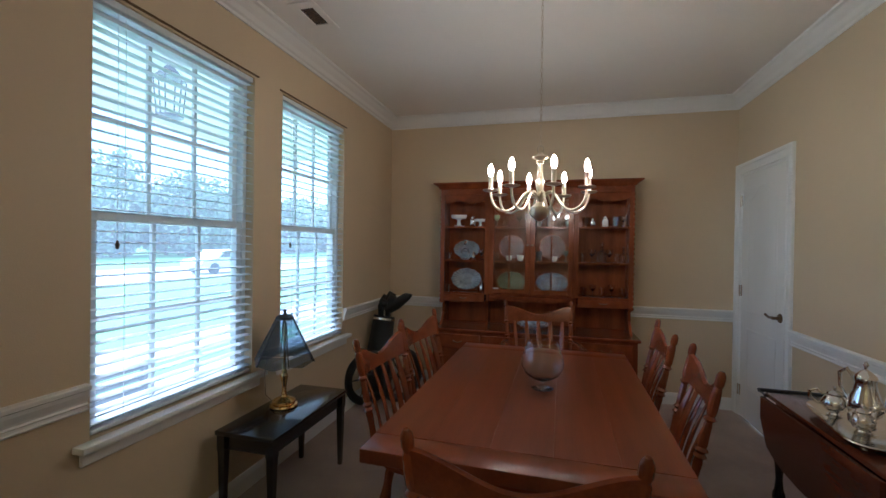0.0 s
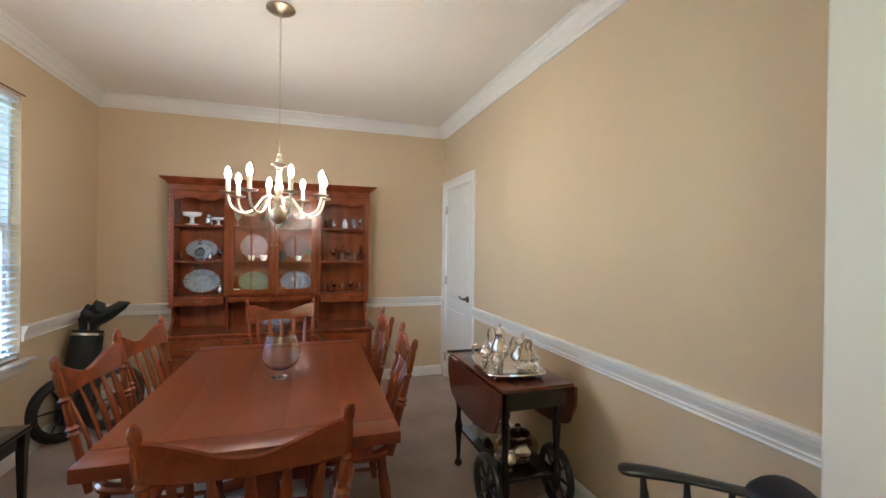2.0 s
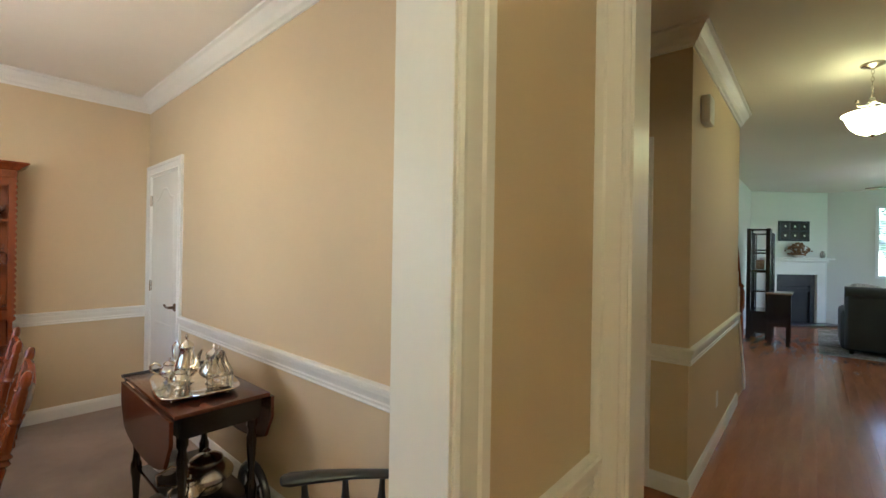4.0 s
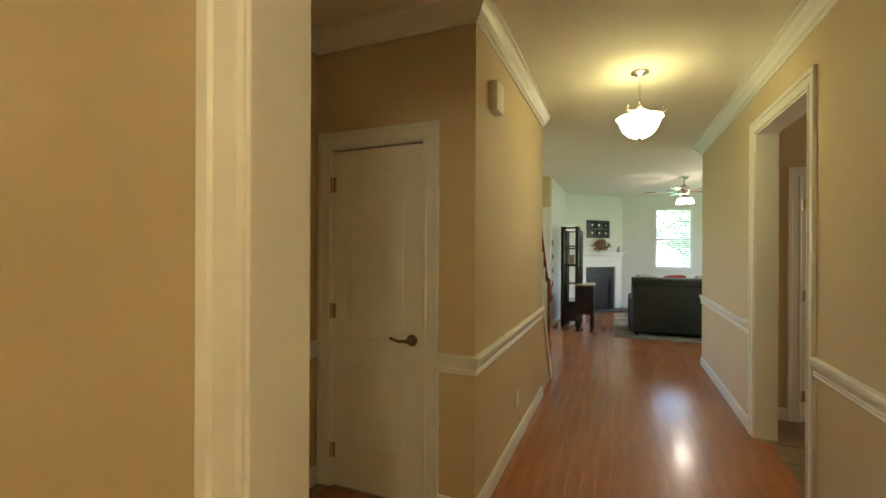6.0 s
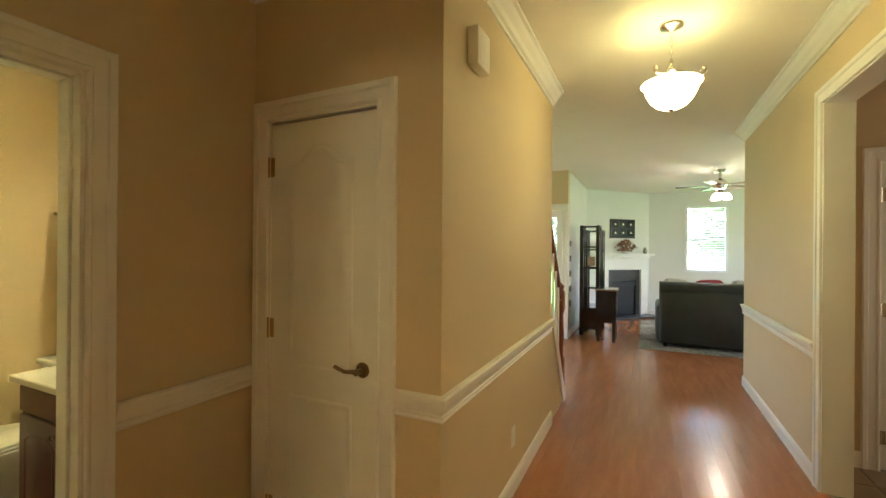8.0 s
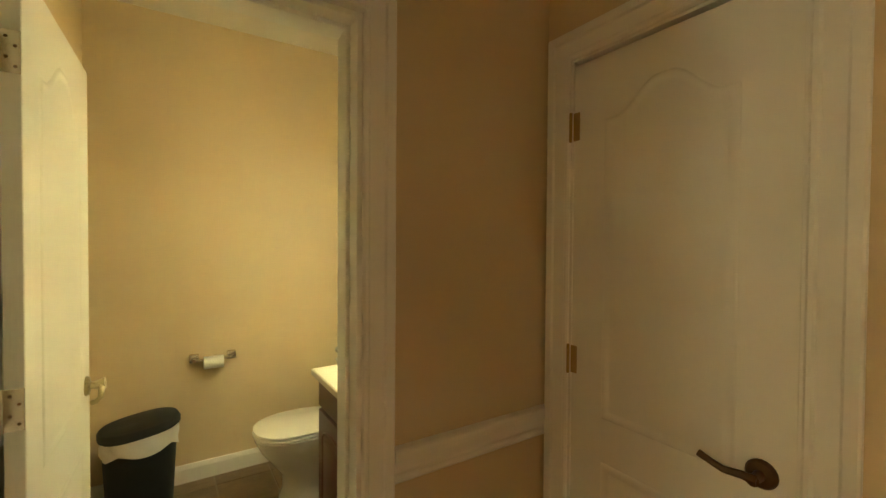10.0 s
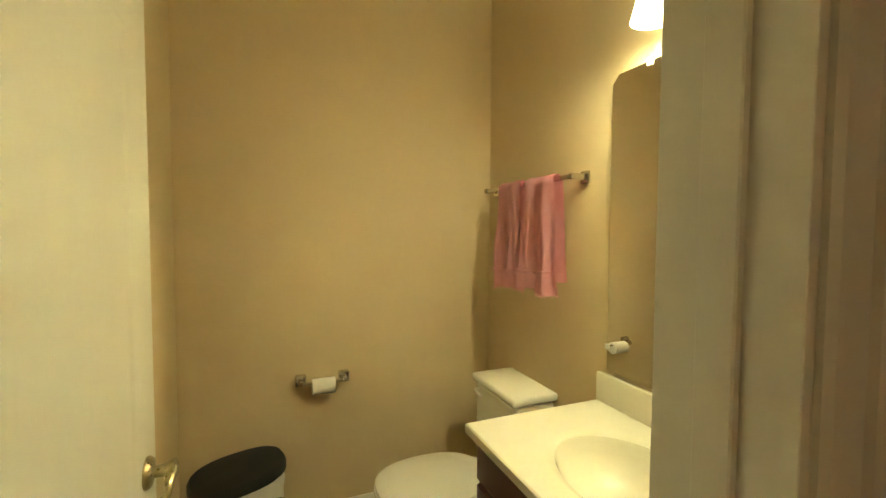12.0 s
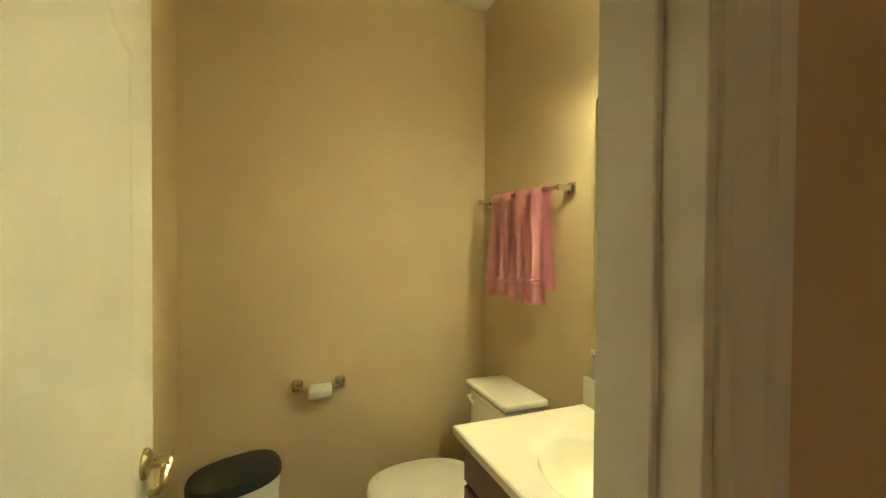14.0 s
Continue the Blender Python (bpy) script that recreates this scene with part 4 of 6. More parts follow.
CL, ML, SL = "clear cut glass piece on a hutch shelf", "white milk glass piece on the top hutch shelf", "small silver piece on a hutch shelf"
glassware("compote", -0.715, S2, 1.15, mat=CERAMIC, label=ML, cat="dish")
glassware("jar", -0.575, S2, 0.95, mat=SILVER, label=SL, cat="jar")
glassware("compote", -0.500, S2, 0.75, mat=CERAMIC, label=ML, cat="dish")
glassware("decanter", -0.640, S1, 1.02, -0.165, CUT, CL)
for x, k, s, m_, l_ in ((-0.80, "tumbler", 0.7, CUT, CL), (-0.485, "goblet", 0.8, CUT, CL), (-0.555, "jar", 0.7, SILVER, SL)):
    glassware(k, x, S1, s, -0.17 if k == "jar" else -0.14, m_, l_)
for x, k, s, m_, l_ in ((-0.80, "tumbler", 0.6, CUT, CL), (-0.470, "jar", 0.9, SILVER, SL), (-0.52, "tumbler", 0.6, CUT, CL)):
    glassware(k, x, S0, s, -0.17, m_, l_)
for i, x in enumerate((-0.34, -0.27, -0.20, -0.13, 0.04, 0.11, 0.18, 0.25, 0.32)):
    glassware(("goblet", "tumbler", "jar")[i % 3], x, S2, 0.9 + 0.12 * (i % 2), -0.12, CUT if i % 4 else GREENPLATE, "glass piece behind the glazed hutch door")
for x, k, s, m_ in ((-0.33, "tumbler", 0.7, CUT), (-0.11, "cup", 0.9, CERAMIC), (-0.215, "cup", 0.8, CERAMIC), (0.06, "tumbler", 0.9, BLACKPAINT), (0.30, "goblet", 0.8, GREENPLATE), (0.20, "cup", 0.8, CERAMIC)):
    glassware(k, x, S1, s, -0.17, m_, "small piece before a plate behind glass")
for x, k, s, m_ in ((-0.34, "cup", 0.8, CERAMIC), (-0.22, "cup", 0.7, BRASS), (-0.10, "tumbler", 0.8, CUT), (0.10, "jar", 0.6, BLUEPLATE), (0.28, "tumbler", 0.7, CUT)):
    glassware(k, x, S0, s, -0.17, m_, "small piece before a plate behind glass")
for x, k, s, m_, l_ in ((0.47, "tumbler", 0.9, CUT, CL), (0.53, "jar", 0.75, SILVER, SL), (0.64, "jar", 0.85, CERAMIC, ML), (0.73, "tumbler", 0.95, CUT, CL), (0.79, "goblet", 0.8, CUT, CL)):
    glassware(k, x, S2, s, -0.13, m_, l_)
for x, k, s, m_, l_ in ((0.45, "tumbler", 0.8, CUT, CL), (0.53, "goblet", 0.9, CUT, CL), (0.615, "decanter", 0.95, CUT, CL), (0.68, "goblet", 0.9, CUT, CL), (0.74, "tumbler", 0.8, CUT, CL), (0.80, "decanter", 0.75, CUT, CL)):
    glassware(k, x, S1, s, -0.13, m_, l_)
for i, x in enumerate((0.46, 0.54, 0.62, 0.70, 0.79)):
    glassware(("tumbler", "goblet")[i % 2], x, S0, 0.8, -0.13, CUT, CL)
dishbowl = lathe(B(), [(0.05, 0), (0.055, 0.006), (0.12, 0.022), (0.15, 0.05), (0.146, 0.052), (0.115, 0.028), (0.0, 0.012)], 28)
single("serving_bowl", dishbowl, PLATE, "glass bowl on the hutch counter", "bowl", m=pose(HXC + 0.02, HYC - 0.24, 0.653))

# chandelier
CXC, CYC = 2.728, 3.235
ch = thing("chandelier", "brushed nickel eight-arm chandelier with lit candle bulbs hanging on a chain", "chandelier", at=(CXC, CYC, -0.035))
part("canopy", lathe(B(), [(0.075, H + 0.0345), (0.078, H + 0.027), (0.066, H + 0.017), (0.03, H + 0.009), (0.012, H + 0.001), (0.0, H - 0.001)][::-1], 28), PEWTER, ch)
link = B()
pts = [(0.006 * math.cos(2 * math.pi * k / 12), 0, 0.016 * math.sin(2 * math.pi * k / 12)) for k in range(13)]
tube(link, pts, 0.0012, 5)
lme = mesh_of("chain_link", link, PEWTER, 60)
k = 0
z = H - 0.01
while z > 1.955:
    o = new("chain_link", lme)
    o.parent = ch
    o.matrix_local = pose(0, 0, z, 0, 0, 90 * (k % 2) + 20)
    z -= 0.027
    k += 1
part("column", lathe(B(), [(0.0, 1.545), (0.010, 1.548), (0.012, 1.562), (0.007, 1.572), (0.022, 1.582), (0.042, 1.598), (0.050, 1.622), (0.046, 1.645), (0.024, 1.662), (0.014, 1.672), (0.018, 1.69), (0.026, 1.70), (0.026, 1.712), (0.014, 1.725), (0.020, 1.75), (0.024, 1.775), (0.017, 1.80), (0.013, 1.85), (0.014, 1.872), (0.022, 1.880), (0.014, 1.888), (0.040, 1.900), (0.043, 1.905), (0.020, 1.915), (0.012, 1.922), (0.010, 1.930)], 28), PEWTER, ch)
part("loop", tube(B(), [(0.016 * math.cos(a), 0, 1.944 + 0.020 * math.sin(a)) for a in (2 * math.pi * i / 14 for i in range(15))], 0.003, 6), PEWTER, ch)
for i in range(8):
    a = 2 * math.pi * (i + 0.35) / 8
    R_ = 0.256
    arm = B()
    prof = [(0.020, 1.70), (0.050, 1.725), (0.080, 1.718), (0.108, 1.675), (0.140, 1.632), (0.185, 1.618), (0.230, 1.640), (0.250, 1.680), (R_, 1.722)]
    fine = []
    for j in range(len(prof) - 1):
        for t in (0, 0.5):
            p, q = Vector(prof[j]), Vector(prof[j + 1])
            fine.append(p.lerp(q, t))
    fine.append(Vector(prof[-1]))
    sm = [fine[0]] + [(fine[j - 1] + 2 * fine[j] + fine[j + 1]) / 4 for j in range(1, len(fine) - 1)] + [fine[-1]]
    tube(arm, [(p.x * math.cos(a), p.x * math.sin(a), p.y) for p in sm], 0.0062, 8)
    ar = part("arm", arm, PEWTER, ch)
    c = (R_ * math.cos(a), R_ * math.sin(a), 0)
    part("drip_pan", lathe(B(), [(0.010, 1.720), (0.034, 1.725), (0.041, 1.731), (0.038, 1.733), (0.012, 1.729), (0.012, 1.736), (0.0, 1.736)], 20, c), PEWTER, ar)
    part("candle_sleeve", lathe(B(), [(0.0115, 1.736), (0.0115, 1.800), (0.009, 1.802), (0.0, 1.802)], 14, c), CANDLE, ar)
    part("bulb", lathe(B(), [(0.008, 1.8025), (0.0095, 1.807), (0.0125, 1.817), (0.0138, 1.826), (0.0125, 1.838), (0.0085, 1.852), (0.0035, 1.861), (0.0, 1.864)], 14, c), BULB, ar, "glowing flame-shaped bulb")

# bench and lamp under the windows
bn = thing("side_bench", "dark wooden bench with tapered legs under the windows", "bench", at=(1.335 + DX, 3.075 + DY, 0))
part("top", boxes((-0.17, 0.17, -0.37, 0.37, 0.448, 0.472), bevel=0.005, seg=2), EBONY, bn)
part("apron", boxes((-0.145, 0.145, -0.345, -0.33, 0.375, 0.448), (-0.145, 0.145, 0.33, 0.345, 0.375, 0.448), (-0.145, -0.13, -0.33, 0.33, 0.375, 0.448), (0.13, 0.145, -0.33, 0.33, 0.375, 0.448), bevel=0.002), EBONY, bn)
for sx in (-1, 1):
    for sy in (-1, 1):
        bm = B()
        r = lambda h, z: [bm.verts.new((sx * 0.14 + u * h, sy * 0.34 + v * h, z)) for u, v in ((-1, -1), (1, -1), (1, 1), (-1, 1))]
        ring_faces(bm, [r(0.011, 0.0), r(0.019, 0.36), r(0.022, 0.375), r(0.022, 0.447)])
        part("leg", bm, EBONY, bn)

SMOKE = material("smoked_bevelled_glass", (0.46, 0.52, 0.57), 0.02, ior=1.08, transmission=0.96, vary=0.06, scale=12)
LEAD = material("lead_came", (0.05, 0.045, 0.04), 0.45, 0.8, vary=0.2, scale=30)
lp = thing("table_lamp", "brass table lamp with a smoked glass panel shade on the bench", "lamp", at=(1.292 + DX, 3.085 + DY, 0.473))
part("base", lathe(B(), [(0.074, 0), (0.078, 0.006), (0.074, 0.014), (0.062, 0.018), (0.066, 0.024), (0.064, 0.034), (0.040, 0.048), (0.020, 0.056), (0.014, 0.066), (0.017, 0.074), (0.012, 0.082), (0.013, 0.12), (0.020, 0.16), (0.022, 0.175), (0.013, 0.19), (0.017, 0.20), (0.010, 0.21), (0.007, 0.25), (0.007, 0.50), (0.0, 0.505)], 28), BRASS, lp)
n = 6
for i in range(n):
    a0, a1 = 2 * math.pi * (i + 0.2) / n, 2 * math.pi * (i + 1.2) / n
    for f0, f1 in ((0.0, 0.20), (0.215, 1.0)):
        bm = B()
        quad = []
        for dz in (0.0, 0.003):
            for f, a in ((f0, a0 + 0.03), (f0, (a0 + a1) / 2), (f0, a1 - 0.03), (f1, a1 - 0.03), (f1, a0 + 0.03)):
                flat_ = math.cos(math.pi / n) / math.cos(a - (a0 + a1) / 2)
                rr = (0.176 - 0.126 * f) * flat_ - dz
                dip = -0.022 if (f == 0.0 and abs(a - (a0 + a1) / 2) < 0.01) else 0.0
                quad.append(bm.verts.new((rr * math.cos(a), rr * math.sin(a), 0.262 + 0.24 * f + dip)))
        ring_faces(bm, [quad[:5], quad[5:]])
        part("glass_panel", bm, SMOKE, lp)
    part("came", tube(B(), [(0.176 * math.cos(a0), 0.176 * math.sin(a0), 0.258), (0.05 * math.cos(a0), 0.05 * math.sin(a0), 0.502)], 0.0035, 6), LEAD, lp)
part("shade_cap", lathe(B(), [(0.052, 0.498), (0.050, 0.512), (0.030, 0.522), (0.012, 0.526), (0.008, 0.54), (0.011, 0.548), (0.0, 0.556)], 16), LEAD, lp, "dark metal cap and finial")
part("cord", tube(B(), [(-0.06, 0.02, 0.006), (-0.10, 0.03, 0.003), (-0.125, 0.0, 0.05), (-0.115, -0.02, 0.18), (-0.10, -0.02, 0.26)], 0.0025, 6), BRONZE, lp, "thin dark lamp cord")

# golf bag on its trolley in the corner
gb = thing("golf_bag", "black golf bag leaning on a two-wheeled trolley in the corner", "golf bag", at=(1.34, 4.62, 0))
bm = B()
d0, d1 = Vector((-0.10, -0.10, 0.08)), Vector((-0.06, 0.05, 0.74))
pts = [d0.lerp(d1, t) for t in (0, 0.08, 0.3, 0.5, 0.7, 0.9, 1.0)]
tube(bm, pts, [0.09, 0.105, 0.110, 0.112, 0.108, 0.104, 0.100], 16)
part("body", bm, BLACKPLASTIC, gb)
part("pocket", tube(B(), [d0.lerp(d1, t) + Vector((0.10, -0.06, 0)) for t in (0.12, 0.2, 0.45, 0.55)], [0.04, 0.06, 0.06, 0.035], 12), BLACKPLASTIC, gb)
part("collar", tube(B(), [d0.lerp(d1, 0.94), d0.lerp(d1, 0.97)], [0.107, 0.107], 16), NICKEL, gb, "pale rim band")
for i, (ox, oy, l_) in enumerate(((0.02, 0.02, 0.16), (-0.04, 0.03, 0.13), (0.05, -0.03, 0.14), (-0.02, -0.05, 0.10))):
    q = d1 + Vector((ox, oy, l_))
    part("club_cover", tube(B(), [d1 + Vector((ox, oy, -0.02)), q, q + Vector((0.03, 0.0, 0.03)), q + Vector((0.075, 0.0, 0.02))], [0.018, 0.026, 0.046, 0.026], 10), BLACKPLASTIC, gb)
part("rain_hood", tube(B(), [d1 + Vector((0.03, 0.0, 0.06)), d1 + Vector((0.12, 0.0, 0.12)), d1 + Vector((0.22, 0.0, 0.19)), d1 + Vector((0.27, 0.0, 0.21))], [0.065, 0.075, 0.055, 0.010], 12, 0.7), BLACKPLASTIC, gb)
part("trolley_handle", tube(B(), [d0 + Vector((0.0, 0.10, 0)), d1 + Vector((0.02, 0.12, 0.02)), d1 + Vector((0.10, 0.10, 0.08))], 0.011, 8), NICKEL, gb)


def wheel(bm_r, tube_r, parent, m, mat, spokes, hub, name="wheel"):
    w = part(name, tube(B(), [(bm_r * math.cos(a), 0, bm_r * math.sin(a)) for a in (2 * math.pi * i / 28 for i in range(29))], tube_r, 8), mat, parent, m=m)
    part("hub", lathe(B(), [(hub, -0.02), (hub * 1.1, -0.01), (hub * 1.1, 0.01), (hub, 0.02)], 14), mat, w, m=pose(0, 0, 0, 90))
    for i in range(spokes):
        a = 2 * math.pi * i / spokes
        part("spoke", turned(B(), (hub * 0.8 * math.cos(a), 0, hub * 0.8 * math.sin(a)), (bm_r * math.cos(a), 0, bm_r * math.sin(a)), [0.006, 0.009, 0.006, 0.005]), mat, w)
    return w


wheel(0.205, 0.035, gb, pose(-0.085, -0.22, 0.240, 0, 0, 56), BLACKPLASTIC, 6, 0.03)
wheel(0.205, 0.035, gb, pose(0.15, -0.06, 0.240, 0, 0, 56), BLACKPLASTIC, 6, 0.03)

# tea cart
tc = thing("tea_cart", "dark mahogany drop-leaf tea cart with large spoked wheels", "cart", at=(3.975 + DX, 2.94 + DY, 0))
part("top", boxes((-0.205, 0.205, -0.385, 0.385, 0.702, 0.722), bevel=0.005, seg=2), DARKWOOD, tc)
part("body_frame", boxes((-0.175, 0.175, -0.355, -0.335, 0.60, 0.702), (-0.175, 0.175, 0.335, 0.355, 0.60, 0.702), (-0.175, -0.155, -0.335, 0.335, 0.60, 0.702), (0.155, 0.175, -0.335, 0.335, 0.60, 0.702), bevel=0.002), EBONY, tc)
for s in (-1, 1):
    pts = [(-0.385, 0.70), (-0.385, 0.60)]
    for i in range(13):
        u = i / 12
        pts.append((-0.385 + 0.77 * u, 0.60 - 0.165 * math.sin(math.pi * u) ** 0.28))
    pts += [(0.385, 0.70)]
    part("drop_leaf", plate(B(), pts, 0.016, 'x', (s * 0.216, 0, 0)), DARKWOOD, tc)
for sx in (-1, 1):
    part("far_leg", lathe(B(), [(0.018, 0), (0.026, 0.012), (0.022, 0.03), (0.012, 0.05), (0.015, 0.12), (0.020, 0.20), (0.026, 0.23), (0.026, 0.27), (0.018, 0.29), (0.014, 0.34), (0.020, 0.42), (0.024, 0.50), (0.016, 0.54), (0.024, 0.56), (0.024, 0.62)], 14, (sx * 0.165, 0.33, 0)), EBONY, tc)
    part("near_leg", lathe(B(), [(0.018, 0.14), (0.024, 0.16), (0.026, 0.23), (0.026, 0.27), (0.018, 0.29), (0.014, 0.34), (0.020, 0.42), (0.024, 0.50), (0.016, 0.54), (0.024, 0.56), (0.024, 0.62)], 14, (sx * 0.15, -0.31, 0)), EBONY, tc)
    wheel(0.145, 0.020, tc, pose(sx * 0.205, -0.22, 0.166, 0, 0, 90), BLACKPAINT, 8, 0.028)
part("axle", tube(B(), [(-0.20, -0.22, 0.166), (0.20, -0.22, 0.166)], 0.010, 8), BLACKPAINT, tc)
part("lower_shelf", boxes((-0.155, 0.155, -0.32, 0.34, 0.222, 0.240), bevel=0.004), EBONY, tc)
part("push_handle", tube(B(), [(-0.20, 0.385, 0.705), (-0.21, 0.44, 0.715), (0.21, 0.44, 0.715), (0.20, 0.385, 0.705)], 0.010, 8), BLACKPAINT, tc)

TX, TY = -0.008, 0.065
tray = thing("silver_tray", "rectangular silver tray with a raised gallery on the tea cart", "tray", at=(3.985 + TX, 2.83 + TY, 0.723), rz=-10)
bm = B()
rr = lambda a, b, z: [bm.verts.new((a * math.copysign(abs(math.cos(t)) ** 0.4, math.cos(t)), b * math.copysign(abs(math.sin(t)) ** 0.4, math.sin(t)), z)) for t in (2 * math.pi * k / 32 for k in range(32))]
ring_faces(bm, [rr(0.135, 0.205, 0.014), rr(0.14, 0.21, 0.014), rr(0.165, 0.235, 0.026), rr(0.175, 0.245, 0.034), rr(0.172, 0.242, 0.038), rr(0.160, 0.23, 0.030), rr(0.137, 0.207, 0.018), rr(0.05, 0.05, 0.018)])
part("plate", bm, SILVER, tray)
for sx in (-1, 1):
    for sy in (-1, 1):
        part("foot", lathe(B(), [(0.006, 0), (0.011, 0.004), (0.007, 0.015)], 10, (sx * 0.11, sy * 0.17, 0)), SILVER, tray)
    part("handle", tube(B(), arc((-0.05, sx * 0.24, 0.034), (0.0, sx * 0.33, 0.06), (0.05, sx * 0.24, 0.034), 10), 0.006, 8), SILVER, tray)


def pot(name, label, h, r, m, mat=SILVER, spout=True, tall=False):
    ob = thing(name, label, "teapot" if spout else "bowl", "silver tea service")
    prof = [(0.55, 0), (0.58, 0.02), (0.38, 0.05), (0.32, 0.10), (0.70, 0.20), (0.98, 0.34), (1.0, 0.44), (0.82, 0.58), (0.58, 0.68), (0.60, 0.72)] if not tall else [(0.6, 0), (0.62, 0.02), (0.40, 0.05), (0.36, 0.09), (0.85, 0.18), (1.0, 0.28), (0.92, 0.40), (0.66, 0.54), (0.56, 0.66), (0.62, 0.74)]
    part("body", lathe(B(), [(a * r, b * h) for a, b in prof], 22), mat, ob)
    part("lid", lathe(B(), [(0.62 * r, 0.735 * h), (0.56 * r, 0.78 * h), (0.30 * r, 0.84 * h), (0.10 * r, 0.87 * h), (0.08 * r, 0.90 * h), (0.16 * r, 0.94 * h), (0.08 * r, 0.985 * h), (0.0, h)], 20), mat, ob)
    part("handle", tube(B(), [(0, r * 0.75, 0.66 * h), (0, r * 1.25, 0.82 * h), (0, r * 1.75, 0.72 * h), (0, r * 1.7, 0.50 * h), (0, r * 1.2, 0.36 * h), (0, r * 0.95, 0.32 * h)], [0.004, 0.006, 0.007, 0.006, 0.005, 0.004], 8), mat, ob)
    if spout:
        part("spout", tube(B(), [(0, -r * 0.8, 0.30 * h), (0, -r * 1.35, 0.40 * h), (0, -r * 1.55, 0.60 * h), (0, -r * 1.95, 0.72 * h)], [0.016, 0.012, 0.008, 0.006], 8), mat, ob)
    ob.matrix_world = m
    return ob


tz = 0.7415
pot("coffee_pot", "tall silver coffee pot with a scrolled handle on the tray", 0.245, 0.055, pose(3.965 + TX, 2.88 + TY, tz, 0, 0, 20), tall=True)
pot("teapot", "round silver teapot on the tray", 0.195, 0.068, pose(4.065 + TX, 2.80 + TY, tz, 0, 0, -35), tall=True)
pot("sugar_bowl", "lidded silver sugar bowl on the tray", 0.12, 0.045, pose(3.915 + TX, 2.965 + TY, tz, 0, 0, 70), spout=False)
pot("cream_jug", "small silver cream jug on the tray", 0.105, 0.038, pose(3.91 + TX, 2.80 + TY, tz, 0, 0, 120))
single("folded_plastic_wrap", tube(B(), [(0, 0, 0), (0.01, 0.02, 0.06), (0.0, 0.03, 0.12), (0.01, 0.02, 0.17)], [0.055, 0.06, 0.045, 0.02], 9), GLASS, "crumpled clear plastic wrap beside the teapot", "wrapping", m=pose(4.05 + TX, 2.695 + TY, tz))
pot("covered_tureen", "round silver tureen on the cart's lower shelf", 0.20, 0.120, pose(3.985 + DX, 2.80 + DY, 0.2405, 0, 0, 90), NICKEL, spout=False)
pot("silver_jug", "small dark silver jug on the cart's lower shelf", 0.15, 0.05, pose(3.88 + DX, 2.70 + DY, 0.2405, 0, 0, 100), NICKEL)
single("white_bowl", lathe(B(), [(0.03, 0), (0.035, 0.004), (0.07, 0.05), (0.078, 0.085), (0.074, 0.085), (0.06, 0.045), (0.0, 0.012)], 24), CERAMIC, "white china bowl on the cart's lower shelf", "bowl", m=pose(3.91 + DX, 3.10 + DY, 0.2405))

# black captain's chair beside the opening
cc = thing("captains_chair", "black painted captain's chair with curved arms against the wall", "chair", at=(3.93, 1.55, 0), rz=-38)
bm = B()
rg = lambda s, z: [bm.verts.new((s * 0.21 * math.copysign(abs(math.cos(a)) ** 0.7, math.cos(a)), s * 0.225 * math.copysign(abs(math.sin(a)) ** 0.7, math.sin(a)), z)) for a in (2 * math.pi * k / 28 for k in range(28))]
ring_faces(bm, [rg(0.92, 0.42), rg(1.0, 0.43), rg(1.0, 0.445), rg(0.94, 0.455), rg(0.5, 0.445)])
part("seat", bm, BLACKPAINT, cc)
for sx in (-1, 1):
    for sy in (-1, 1):
        part("leg", turned(B(), (sx * 0.21, sy * 0.21, 0), (sx * 0.14, sy * 0.14, 0.425), LEG), BLACKPAINT, cc)
bow = [(-0.236, 0.242), (-0.228, 0.243), (-0.205, 0.245), (-0.12, 0.252), (0.0, 0.248), (0.09, 0.235), (0.155, 0.20), (0.19, 0.13), (0.205, 0.05), (0.205, -0.05), (0.19, -0.13), (0.155, -0.20), (0.09, -0.235), (0.0, -0.248), (-0.12, -0.252), (-0.205, -0.245), (-0.228, -0.243), (-0.236, -0.242)]
bm = B()
tube(bm, [(x, y, 0.735 + 0.012 * (x > 0.1)) for x, y in bow], [0.012, 0.026, 0.033, 0.031, 0.024, 0.022, 0.024, 0.026, 0.028, 0.028, 0.026, 0.024, 0.022, 0.024, 0.031, 0.033, 0.026, 0.012], 14, 0.62)
part("arm_bow", bm, BLACKPAINT, cc)
bm = B()
rows = []
for i in range(17):
    y = -0.215 + 0.43 * i / 16
    k = abs(y) / 0.215
    x = 0.215 - 0.075 * k * k
    zt = 0.862 - 0.075 * k ** 5
    rows.append([bm.verts.new((x + d + 0.10 * (z - 0.75), y, z)) for z, d in ((0.745, -0.020), (zt - 0.02, -0.016), (zt - 0.004, -0.008), (zt, 0.0), (zt - 0.004, 0.008), (zt - 0.02, 0.016), (0.745, 0.020))])
ring_faces(bm, rows)
part("crest", bm, BLACKPAINT, cc)
for x, y in ((-0.16, 0.235), (-0.03, 0.235), (0.09, 0.215), (0.165, 0.14), (0.19, 0.05), (0.19, -0.05), (0.165, -0.14), (0.09, -0.215), (-0.03, -0.235), (-0.16, -0.235)):
    part("spindle", turned(B(), (x * 0.86, y * 0.86, 0.445), (x, y, 0.73), [0.009, 0.010, 0.015, 0.011, 0.014, 0.016, 0.011, 0.009]), BLACKPAINT, cc)

cc.scale = (1, 1, 0.915)

